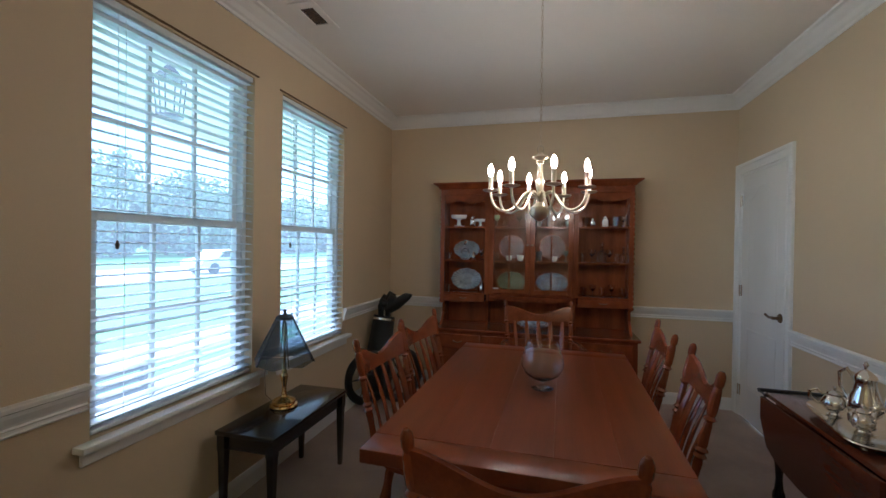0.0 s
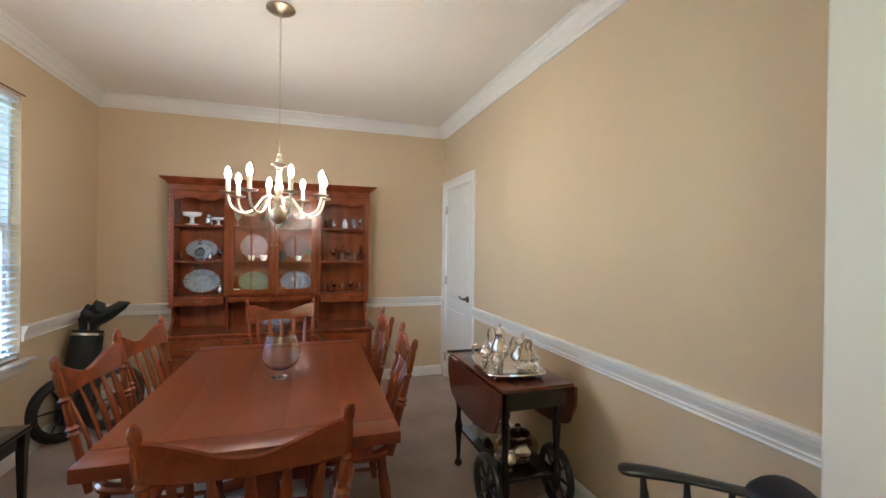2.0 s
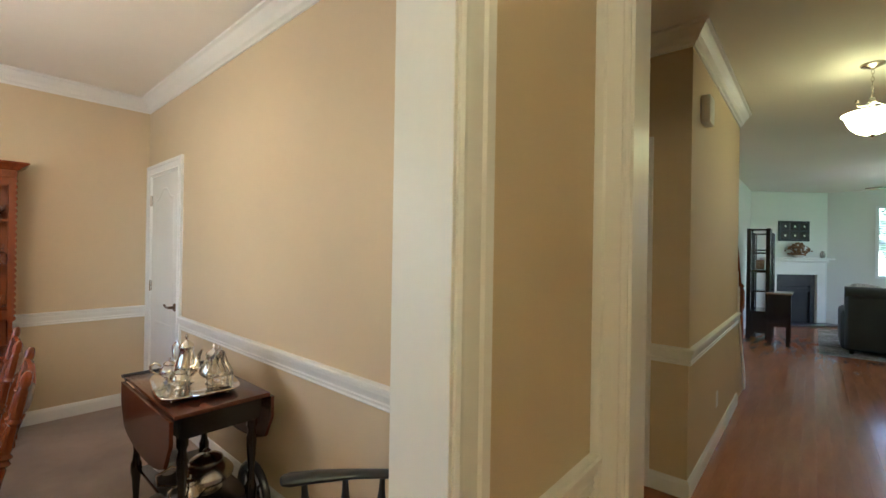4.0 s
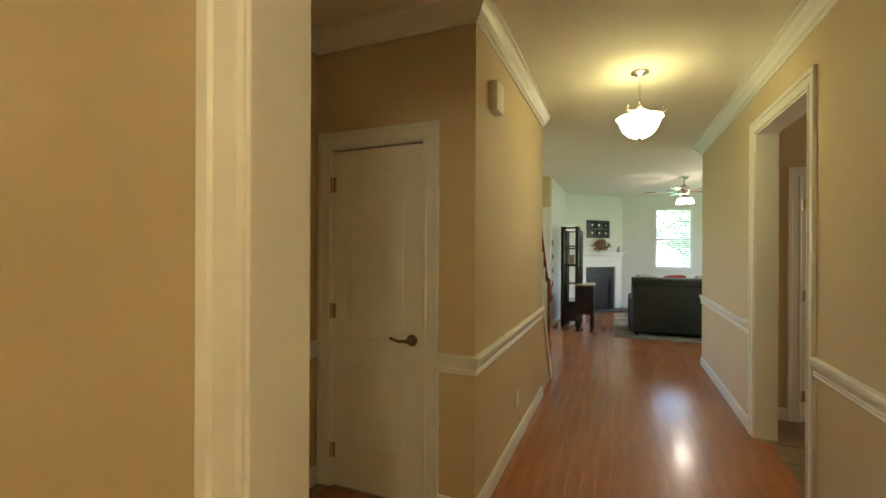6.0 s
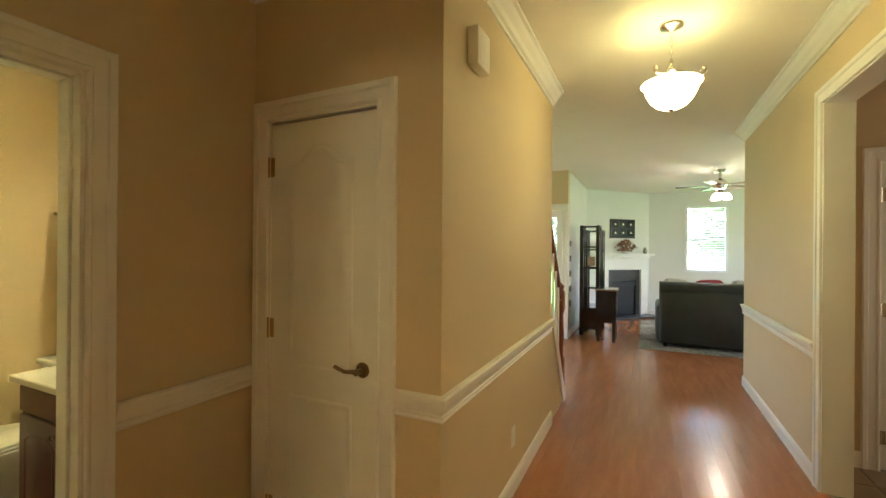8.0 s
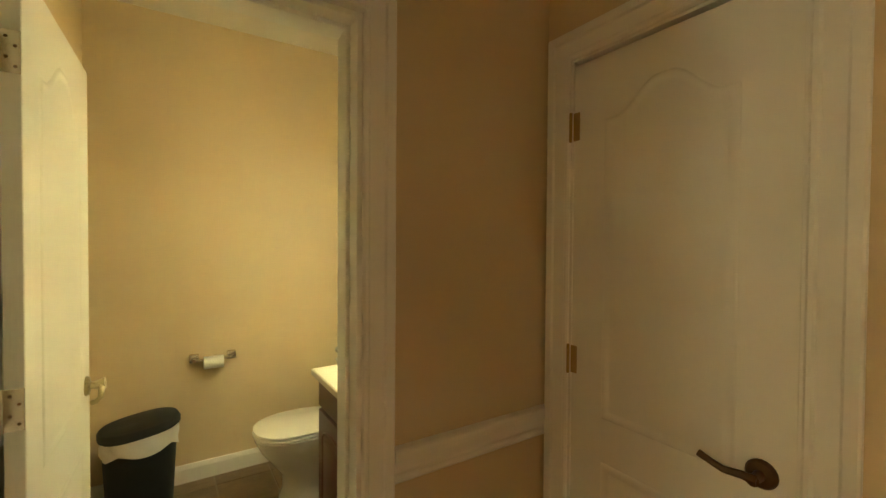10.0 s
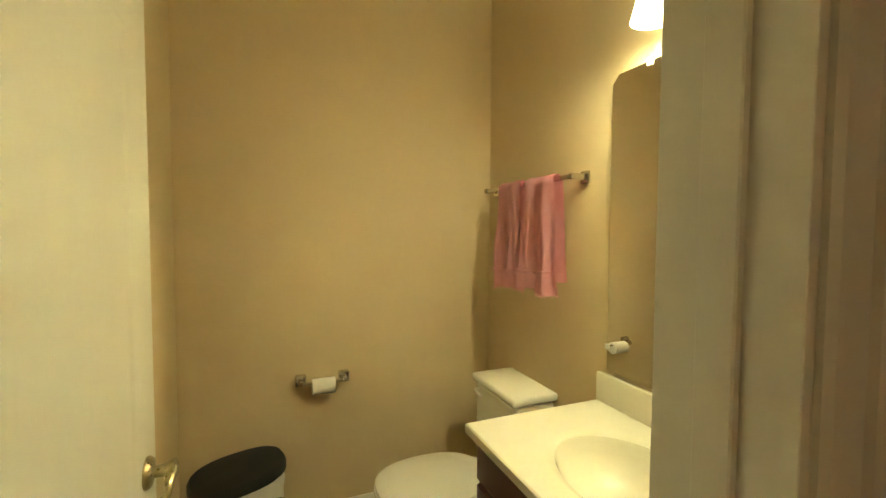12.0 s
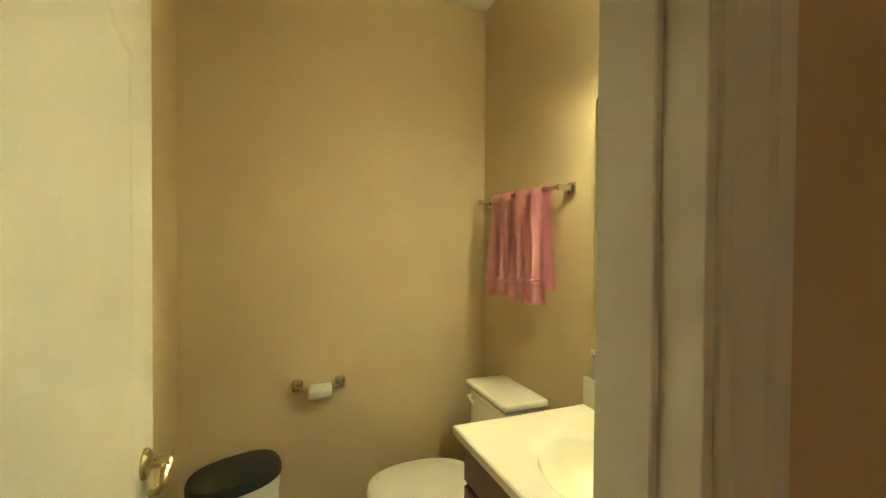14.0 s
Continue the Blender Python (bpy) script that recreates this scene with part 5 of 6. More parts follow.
# ceiling vent
vt = thing("ceiling_vent", "bronze-slatted white air vent in the ceiling", "vent", at=(1.40 + DX, 3.18 + DY, H))
part("frame", boxes((-0.080, 0.080, -0.15, -0.088, -0.008, -0.0005), (-0.080, 0.080, 0.088, 0.15, -0.008, -0.0005), (-0.080, -0.042, -0.088, 0.088, -0.008, -0.0005), (0.042, 0.080, -0.088, 0.088, -0.008, -0.0005), bevel=0.001), CEIL, vt)
part("backing", boxes((-0.05, 0.05, -0.125, 0.125, -0.002, -0.0005)), BLACKPAINT, vt)
me = mesh_of("slat", boxes((-0.0035, 0.0035, -0.088, 0.088, -0.001, 0.001)), NICKEL)
for i in range(9):
    s_ = new("slat", me)
    s_.parent = vt
    s_.matrix_local = pose(-0.036 + i * 0.009, 0, -0.005, 0, 35, 0)


# ---- powder room ----
CTZ = 0.826
vn = thing("vanity_cabinet", "dark cherry bathroom vanity cabinet with panel doors", "cabinet", at=(5.75, 2.73, 0))
part("body", boxes((-0.25, -0.235, -0.42, 0.41, 0.09, CTZ - 0.031), (-0.235, 0.255, -0.42, -0.404, 0.09, CTZ - 0.031), (-0.235, 0.255, 0.394, 0.41, 0.09, CTZ - 0.031), (-0.235, 0.255, -0.404, 0.394, 0.09, 0.106), bevel=0.001), VANITY, vn)
part("toe_kick", boxes((-0.19, 0.255, -0.42, 0.41, 0.0, 0.09)), VANITY, vn)
part("drawer_front", boxes((-0.268, -0.25, -0.40, 0.395, 0.655, 0.775), bevel=0.004), VANITY, vn)
for y0, y1, ky in ((-0.40, -0.012, -0.04), (0.006, 0.395, 0.035)):
    d = part("door", boxes((-0.268, -0.25, y0, y1, 0.11, 0.64), bevel=0.004), VANITY, vn)
    pts = [(y0 + 0.055, 0.17), (y1 - 0.055, 0.17), (y1 - 0.055, 0.52)] + [((y0 + y1) / 2 + (y1 - y0 - 0.11) / 2 * math.cos(math.pi * i / 10), 0.52 + 0.055 * math.sin(math.pi * i / 10)) for i in range(1, 10)] + [(y0 + 0.055, 0.52)]
    part("door_panel", raised_panel(B(), pts, [(0, 0), (0.006, 0.004), (0.016, -0.003), (0.040, 0.005)], lambda u, v, h: (-0.268 - h, u, v)), VANITY, d)
    part("knob", lathe(B(), [(0.005, 0), (0.005, 0.012), (0.014, 0.020), (0.012, 0.028), (0.0, 0.030)], 14), NICKEL, d, "round nickel knob", m=pose(-0.268, ky, 0.60, 0, -90))

# one-piece top with an oval basin
top = thing("bathroom_countertop", "cream cultured marble vanity top with an oval basin", "countertop", at=(0, 0, 0))
X0, X1, Y0, Y1 = 5.456, BX1 - 0.002, BY0 + 0.002, 3.158
bx, by, rx, ry = 5.735, 2.735, 0.175, 0.235
bm = B()
N = 64
outer_, rim, rings = [], [], []
for k in range(N):
    a = 2 * math.pi * k / N
    c, s = math.cos(a), math.sin(a)
    tx = ((X1 if c > 0 else X0) - bx) / c if abs(c) > 1e-6 else 1e9
    ty = ((Y1 if s > 0 else Y0) - by) / s if abs(s) > 1e-6 else 1e9
    t = min(tx, ty)
    outer_.append((bx + t * c, by + t * s))
for cx_, cy_ in ((X0, Y0), (X1, Y0), (X1, Y1), (X0, Y1)):
    k = min(range(N), key=lambda i: (outer_[i][0] - cx_) ** 2 + (outer_[i][1] - cy_) ** 2)
    outer_[k] = (cx_, cy_)
rings.append([bm.verts.new((x, y, CTZ - 0.03)) for x, y in outer_])
rings.append([bm.verts.new((x, y, CTZ - 0.005)) for x, y in outer_])
rings.append([bm.verts.new((x + (0.005 if x < X0 + 0.001 else 0), y - (0.005 if y > Y1 - 0.001 else 0), CTZ)) for x, y in outer_])
for s, z in ((1.14, 0.0), (1.06, -0.004), (1.0, -0.010), (0.97, -0.020), (0.92, -0.05), (0.80, -0.09), (0.58, -0.12), (0.30, -0.133), (0.10, -0.136)):
    rings.append([bm.verts.new((bx + s * rx * math.cos(2 * math.pi * k / N), by + s * ry * math.sin(2 * math.pi * k / N), CTZ + z)) for k in range(N)])
ring_faces(bm, rings, True, False, True)
part("counter", bm, MARBLE, top, smooth=30)
part("backsplash", boxes((X1 - 0.022, X1, Y0, Y1 - 0.002, CTZ - 0.001, CTZ + 0.105), bevel=0.004, seg=2), MARBLE, top)
part("drain", lathe(B(), [(0.022, 0), (0.022, 0.004), (0.012, 0.005), (0.0, 0.003)], 18, (bx, by, CTZ - 0.136)), CHROME, top, "chrome drain")

fc = thing("basin_faucet", "chrome single-lever basin faucet on the vanity top", "faucet", at=(5.935, 2.735, CTZ + 0.0005))
bm = B()
r4 = lambda a, b, z: [bm.verts.new((a * math.cos(t), b * math.copysign(abs(math.sin(t)) ** 0.7, math.sin(t)), z)) for t in (2 * math.pi * k / 24 for k in range(24))]
ring_faces(bm, [r4(0.026, 0.078, 0), r4(0.026, 0.078, 0.006), r4(0.021, 0.066, 0.016), r4(0.020, 0.030, 0.026)])
part("base_plate", bm, CHROME, fc)
part("body", lathe(B(), [(0.025, 0.01), (0.024, 0.05), (0.022, 0.075), (0.018, 0.088), (0.0, 0.092)], 20), CHROME, fc)
part("spout", tube(B(), [(0.0, 0, 0.045), (-0.03, 0, 0.062), (-0.07, 0, 0.075), (-0.105, 0, 0.076), (-0.125, 0, 0.062), (-0.130, 0, 0.044)], [0.022, 0.021, 0.019, 0.018, 0.017, 0.015], 14), CHROME, fc)
part("lever", tube(B(), [(0.002, 0, 0.085), (0.0, 0, 0.105), (-0.015, 0.0, 0.135), (-0.05, 0, 0.152), (-0.088, 0, 0.150), (-0.105, 0, 0.144)], [0.020, 0.018, 0.013, 0.010, 0.011, 0.006], 12, 0.6), CHROME, fc)

mr = thing("vanity_mirror", "frameless wall mirror with clear clips above the vanity", "mirror", at=(BX1, 0, 0))
bm = B()
cl = 0.028
out = [(BY0 + 0.03, 0.945), (3.122, 0.945), (3.122, 1.985 - cl), (3.122 - cl, 1.985), (BY0 + 0.03, 1.985)]
plate(bm, out, 0.005, 'x', (-0.0045, 0, 0))
part("glass", bm, MIRROR, mr, smooth=None)
for y, z in ((2.965, 1.985), (2.50, 1.985)):
    part("clip", boxes((-0.012, -0.0075, y - 0.012, y + 0.012, z - 0.014, z + 0.012), bevel=0.002), CERAMIC, mr)
part("side_clip", boxes((-0.012, -0.0075, 3.112, 3.130, 1.02, 1.04), bevel=0.002), CERAMIC, mr)

vl = thing("vanity_light", "wall light bar with lit opal glass shades above the mirror", "wall light", at=(BX1, 2.725, 2.185))
part("back_plate", boxes((-0.022, -0.0005, -0.24, 0.24, -0.05, 0.05), bevel=0.008, seg=2), NICKEL, vl)
for y in (-0.125, 0.125):
    part("arm", tube(B(), [(-0.02, y, 0), (-0.08, y, 0.015), (-0.12, y, 0.005), (-0.125, y, -0.03)], 0.009, 8), NICKEL, vl)
    part("shade", lathe(B(), [(0.028, -0.03), (0.034, -0.05), (0.048, -0.09), (0.059, -0.135), (0.063, -0.148), (0.060, -0.148), (0.044, -0.09), (0.026, -0.045)], 26, (-0.125, y, 0), close=False), SHADE_LIT, vl, "glowing opal glass bell shade")

# toilet against the east wall
tl = thing("toilet", "white two-piece toilet with the lid closed", "toilet", at=(BX1, 3.555, 0))
bm = B()


def sect(x0, x1, hw, z, n=28, px=0.75):
    cx_, a = (x0 + x1) / 2, (x1 - x0) / 2
    return [bm.verts.new((cx_ + a * math.copysign(abs(math.cos(t)) ** px, math.cos(t)), hw * math.copysign(abs(math.sin(t)) ** px, math.sin(t)), z)) for t in (2 * math.pi * k / n for k in range(n))]


ring_faces(bm, [sect(-0.62, -0.14, 0.105, 0.0), sect(-0.62, -0.14, 0.105, 0.02), sect(-0.60, -0.15, 0.090, 0.06), sect(-0.60, -0.14, 0.095, 0.14), sect(-0.66, -0.14, 0.125, 0.22), sect(-0.72, -0.15, 0.165, 0.30), sect(-0.745, -0.16, 0.180, 0.355), sect(-0.748, -0.16, 0.182, 0.372), sect(-0.735, -0.17, 0.172, 0.378)])
part("bowl", bm, CERAMIC, tl)
for nm, z0, z1, dx in (("seat", 0.380, 0.398, 0.0), ("lid", 0.401, 0.420, 0.004)):
    bm = B()
    ring_faces(bm, [sect(-0.748 + dx, -0.275, 0.178, z0, 36, 0.85), sect(-0.755 + dx, -0.272, 0.184, z0 + 0.005, 36, 0.85), sect(-0.755 + dx, -0.272, 0.184, z1 - 0.006, 36, 0.85), sect(-0.742 + dx, -0.278, 0.174, z1, 36, 0.85)])
    part(nm, bm, CERAMIC, tl)
part("hinge_bar", boxes((-0.275, -0.235, -0.09, 0.09, 0.378, 0.402), bevel=0.008, seg=2), CERAMIC, tl)
part("tank", boxes((-0.215, -0.012, -0.155, 0.205, 0.376, 0.722), bevel=0.022, seg=3), CERAMIC, tl)
part("tank_lid", boxes((-0.232, -0.006, -0.166, 0.216, 0.723, 0.760), bevel=0.014, seg=3), CERAMIC, tl)
part("flush_lever", tube(B(), [(-0.217, 0.165, 0.690), (-0.235, 0.165, 0.690), (-0.240, 0.13, 0.685), (-0.240, 0.10, 0.680)], [0.010, 0.008, 0.007, 0.008], 8), CERAMIC, tl)

# paper holder
ph = thing("paper_holder", "brushed nickel toilet paper holder on the wall", "paper holder", at=(5.105, BY1, 0.735))
for x in (-0.10, 0.10):
    part("mount", boxes((x - 0.025, x + 0.025, -0.030, -0.0005, -0.026, 0.026), bevel=0.007, seg=2), NICKEL, ph)
    part("post", boxes((x - 0.010, x + 0.010, -0.070, -0.012, -0.014, 0.010), bevel=0.003), NICKEL, ph)
part("bar", tube(B(), [(-0.10, -0.062, -0.004), (0.105, -0.062, -0.004)], 0.006, 8), NICKEL, ph)
bm = lathe(B(), [(0.012, -0.052), (0.036, -0.052), (0.0365, 0.052), (0.012, 0.052)], 24)
single("paper_roll", bm, PAPER, "nearly used up white toilet paper roll on its holder", "paper roll", m=pose(5.105, BY1 - 0.062, 0.731 - 0.018, 0, 90, 0))

# towel bar and towels
tb = thing("towel_bar", "brushed nickel towel bar on the powder room wall", "towel bar", at=(BX1, 3.60, 1.652))
for y in (-0.345, 0.345):
    part("mount", boxes((-0.012, -0.0005, y - 0.024, y + 0.024, -0.024, 0.024), bevel=0.004), NICKEL, tb)
    part("post", boxes((-0.078, -0.012, y - 0.010, y + 0.010, -0.012, 0.012), bevel=0.003), NICKEL, tb)
part("bar", boxes((-0.072, -0.064, -0.345, 0.345, -0.009, 0.009), bevel=0.002), NICKEL, tb)


def towel(y0, y1, drop_f, drop_b, label, seed):
    bm = B()
    rnd = random.Random(seed)
    ph_ = [rnd.uniform(0, 6) for _ in range(4)]
    nu, nv = 30, 34
    total = drop_f + drop_b + 0.05
    grid = []
    for j in range(nv + 1):
        s = j / nv * total
        row = []
        for i in range(nu + 1):
            u = i / nu
            if s < drop_f:
                x, z, k = -0.088, -(drop_f - s), (drop_f - s) / drop_f
            elif s < drop_f + 0.05:
                a = (s - drop_f) / 0.05 * math.pi
                x, z, k = -0.068 - 0.020 * math.cos(a), 0.012 * math.sin(a), 0.0
            else:
                x, z, k = -0.048, -(s - drop_f - 0.05), (s - drop_f - 0.05) / drop_b
            fold = (0.004 + 0.011 * k) * math.sin(u * 10 + ph_[0]) + 0.008 * k * math.sin(u * 23 + ph_[1] + 3 * k) + 0.004 * math.sin(u * 7 + s * 18 + ph_[2])
            x = x + (fold - 0.010 * k if x < -0.06 else fold * 0.3 + 0.006)
            spread = 0.90 + 0.26 * k
            y = (y0 + y1) / 2 + ((u - 0.5) * (y1 - y0)) * spread + 0.01 * k * math.sin(ph_[3])
            zz = z + 0.010 + (0.010 * k * math.sin(u * 5 + ph_[1]))
            row.append(bm.verts.new((x, y, zz)))
        grid.append(row)
    for a, b in zip(grid, grid[1:]):
        for i in range(nu):
            bm.faces.new((a[i], a[i + 1], b[i + 1], b[i]))
    bmesh.ops.solidify(bm, geom=bm.faces[:], thickness=0.006)
    ob = thing("hand_towel", label, "towel", "pink towels on the bar", (BX1, 0, 1.652))
    part("cloth", bm, PINK, ob, smooth=80)
    zb = -drop_f
    band = B()
    for zc in (0.075, 0.088):
        rows = []
        for i in range(nu + 1):
            u = i / nu
            k = (drop_f - zc) / drop_f
            fold = (0.004 + 0.011 * k) * math.sin(u * 10 + ph_[0]) + 0.008 * k * math.sin(u * 23 + ph_[1] + 3 * k)
            y = (y0 + y1) / 2 + ((u - 0.5) * (y1 - y0)) * (0.90 + 0.26 * k) + 0.01 * k * math.sin(ph_[3])
            rows.append((-0.0985 + fold - 0.010 * k, y, zb + zc + 0.01))
        tube(band, rows, 0.0022, 5)
    part("woven_band", band, PINK, ob)
    fringe = B()
    for i in range(46):
        u = (i + 0.5) / 46
        fold = 0.015 * math.sin(u * 10 + ph_[0]) + 0.008 * math.sin(u * 23 + ph_[1] + 3)
        y = (y0 + y1) / 2 + (u - 0.5) * (y1 - y0) * 1.16 + 0.01 * math.sin(ph_[3])
        zf = zb + 0.012 + 0.010 * math.sin(u * 5 + ph_[1])
        x = -0.098 + fold
        tube(fringe, [(x, y, zf), (x + rnd.uniform(-0.002, 0.002), y + rnd.uniform(-0.003, 0.003), zf - rnd.uniform(0.009, 0.016))], [0.0016, 0.0008], 4)
    part("fringe", fringe, PINK, ob)
    return ob


towel(3.335, 3.545, 0.47, 0.42, "pink terry hand towel folded over the bar, in front", 3)
towel(3.585, 3.775, 0.485, 0.43, "pink terry hand towel hanging on the bar by the corner", 8)

# bin
bi = thing("waste_bin", "black plastic waste bin with a white liner showing under the lid", "bin", at=(4.757, 3.725, 0.0), rz=15)
bm = B()


def oval(s, z, a=0.165, b=0.125, dz=0.0):
    return [bm.verts.new((s * a * math.copysign(abs(math.cos(t)) ** 0.8, math.cos(t)), s * b * math.copysign(abs(math.sin(t)) ** 0.8, math.sin(t)), z + dz * math.cos(t))) for t in (2 * math.pi * k / 32 for k in range(32))]


ring_faces(bm, [oval(0.80, 0.0), oval(0.82, 0.015), oval(0.95, 0.425), oval(0.95, 0.43)])
part("body", bm, BLACKPLASTIC, bi)
bm = B()
rs = []
for j in range(6):
    z = 0.395 + 0.085 * j / 5
    rs.append([bm.verts.new(((0.985 + 0.02 * math.sin(9 * t + j) + 0.012 * math.sin(23 * t)) * 0.165 * math.copysign(abs(math.cos(t)) ** 0.8, math.cos(t)), (0.985 + 0.02 * math.sin(9 * t + j)) * 0.125 * math.copysign(abs(math.sin(t)) ** 0.8, math.sin(t)), z + (0.014 * math.sin(5 * t) if j == 0 else 0))) for t in (2 * math.pi * k / 64 for k in range(64))])
ring_faces(bm, rs)
part("liner", bm, BAG, bi, "white plastic bin liner", smooth=60)
bm = B()
ring_faces(bm, [oval(1.0, 0.478, dz=0.012), oval(1.05, 0.485, dz=0.012), oval(1.05, 0.508, dz=0.012), oval(1.0, 0.522, dz=0.012), oval(0.8, 0.532, dz=0.012), oval(0.3, 0.536, dz=0.012)])
part("lid", bm, BLACKPLASTIC, bi)

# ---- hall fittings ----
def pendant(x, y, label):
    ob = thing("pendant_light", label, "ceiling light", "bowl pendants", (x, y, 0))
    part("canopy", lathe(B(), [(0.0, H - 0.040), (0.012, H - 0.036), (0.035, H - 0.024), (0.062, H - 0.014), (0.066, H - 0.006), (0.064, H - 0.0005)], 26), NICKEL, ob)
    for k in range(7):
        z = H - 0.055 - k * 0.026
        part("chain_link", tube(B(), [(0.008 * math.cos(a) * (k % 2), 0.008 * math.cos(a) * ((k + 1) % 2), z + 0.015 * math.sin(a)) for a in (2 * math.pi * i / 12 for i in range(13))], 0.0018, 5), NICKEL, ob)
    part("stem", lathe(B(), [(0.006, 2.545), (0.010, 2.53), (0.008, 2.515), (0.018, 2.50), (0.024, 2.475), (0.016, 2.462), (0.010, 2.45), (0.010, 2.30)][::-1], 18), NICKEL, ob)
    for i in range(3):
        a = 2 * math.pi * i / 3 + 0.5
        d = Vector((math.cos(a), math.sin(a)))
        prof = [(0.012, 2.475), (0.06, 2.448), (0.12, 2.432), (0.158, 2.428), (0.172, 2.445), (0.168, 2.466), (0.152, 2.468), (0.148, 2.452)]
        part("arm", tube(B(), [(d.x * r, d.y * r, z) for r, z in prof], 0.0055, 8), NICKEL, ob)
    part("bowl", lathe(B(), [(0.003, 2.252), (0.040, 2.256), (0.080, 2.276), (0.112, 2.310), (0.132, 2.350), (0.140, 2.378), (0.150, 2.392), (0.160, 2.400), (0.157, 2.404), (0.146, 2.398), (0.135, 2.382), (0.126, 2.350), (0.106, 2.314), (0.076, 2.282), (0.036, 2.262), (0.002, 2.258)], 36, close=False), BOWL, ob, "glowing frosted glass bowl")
    # Added shell that keeps the bowl's emission off the ceiling.
    part("liner", lathe(B(), [(0.003, 2.262), (0.038, 2.266), (0.076, 2.285), (0.106, 2.317), (0.122, 2.352), (0.128, 2.378), (0.126, 2.379), (0.120, 2.353), (0.104, 2.319), (0.074, 2.287), (0.003, 2.264)], 30), CERAMIC, ob, "white liner added in the bowl to block its upward glow")
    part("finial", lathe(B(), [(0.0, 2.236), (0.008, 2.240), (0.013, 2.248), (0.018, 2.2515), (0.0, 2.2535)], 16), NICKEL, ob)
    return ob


pendant(7.30, 0.31, "nickel pendant with a lit frosted glass bowl in the hall")
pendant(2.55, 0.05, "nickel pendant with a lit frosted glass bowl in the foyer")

cb = thing("door_chime", "white plastic door chime box high on the hall wall", "chime", at=(6.31, HL, 2.325))
part("cover", boxes((-0.075, 0.075, -0.052, -0.0005, -0.085, 0.085), bevel=0.007, seg=2), TRIM, cb)
part("grille", boxes((-0.05, 0.05, -0.0535, -0.052, -0.06, -0.02), bevel=0.0005), TRIM, cb)
ls = thing("light_switch", "white single light switch plate on the hall wall", "switch", at=(6.02, HR, 1.27))
part("plate", boxes((-0.036, 0.036, 0.0005, 0.007, -0.06, 0.06), bevel=0.003), TRIM, ls)
part("toggle", boxes((-0.005, 0.005, 0.007, 0.018, -0.012, 0.006), bevel=0.002), TRIM, ls)
ol = thing("wall_outlet", "white socket outlet low on the hall wall", "outlet", at=(6.98, HL, 0.33))
part("plate", boxes((-0.036, 0.036, -0.006, -0.0005, -0.058, 0.058), bevel=0.002), TRIM, ol)
for z in (-0.022, 0.022):
    part("socket", boxes((-0.016, 0.016, -0.0075, -0.006, z - 0.014, z + 0.014), bevel=0.0006), TRIM, ol)

# stair foot beyond the hall wall
st = thing("staircase", "staircase with white stringer and oak handrail behind the hall wall", "stairs", at=(0, 0, 0))
kw = plate(B(), [(8.08, 0.0), (8.72, 0.0), (8.72, 0.10), (8.08, 1.02)], 0.10, 'y', (0, HL + 0.055, 0))
part("knee_wall", kw, PAINT, st, "tan painted sloping knee wall", smooth=None)
part("stringer_cap", tube(B(), [(8.06, HL + 0.055, 1.07), (8.74, HL + 0.055, 0.10)], 0.045, 4), TRIM, st, "white painted stringer cap")
part("side_skirt", plate(B(), [(8.085, 0.86), (8.085, 1.0), (8.73, 0.09), (8.73, 0.0), (8.66, 0.0)], 0.012, 'y', (0, HL - 0.004, 0)), TRIM, st, smooth=None)
for k in range(5):
    x = 8.70 - k * 0.25
    if x - 0.25 > 7.7:
        part("tread", boxes((x - 0.28, x, HL + 0.125, HL + 1.09, 0.18 * (k + 1) - 0.03, 0.18 * (k + 1)), bevel=0.006), CHERRY, st)
        part("riser", boxes((x - 0.26, x - 0.24, HL + 0.125, HL + 1.09, 0.18 * k, 0.18 * (k + 1) - 0.03)), TRIM, st)
part("handrail", tube(B(), [(8.06, HL + 0.06, 1.92), (8.80, HL + 0.06, 0.98)], 0.028, 8), CHERRY, st, "oak handrail")
part("newel", lathe(B(), [(0.045, 0), (0.045, 0.35), (0.03, 0.40), (0.036, 0.6), (0.028, 0.80), (0.045, 0.85), (0.045, 1.02), (0.03, 1.05), (0.04, 1.08), (0.0, 1.12)], 14, (8.84, HL + 0.06, 0)), CHERRY_V, st)
for k in range(5):
    x = 8.70 - k * 0.13
    part("baluster", tube(B(), [(x, HL + 0.055, 0.10 + (8.74 - x) * 1.42), (x, HL + 0.055, 1.09 + (8.80 - x) * 1.22)], 0.011, 6), TRIM, st)

# ---- living room ----
def sofa():
    ob = thing("sofa", "dark green leather sofa seen from behind with cushions on it", "sofa", at=(11.62, -0.55, 0))
    part("back", boxes((0.0, 0.22, -0.80, 0.80, 0.06, 0.86), bevel=0.05, seg=3), SOFA, ob)
    part("back_roll", tube(B(), [(0.11, -0.80, 0.88), (0.11, 0.80, 0.88)], 0.10, 14), SOFA, ob)
    part("seat", boxes((0.22, 0.95, -0.62, 0.62, 0.06, 0.46), bevel=0.05, seg=3), SOFA, ob)
    for s in (-1, 1):
        part("arm", boxes((0.03, 0.98, s * 0.60, s * 0.84, 0.06, 0.64), bevel=0.07, seg=3), SOFA, ob)
    for x in (0.06, 0.90):
        for y in (-0.72, 0.72):
            part("foot", lathe(B(), [(0.02, 0), (0.03, 0.05), (0.03, 0.062)], 10, (x, y, 0)), EBONY, ob)
    return ob


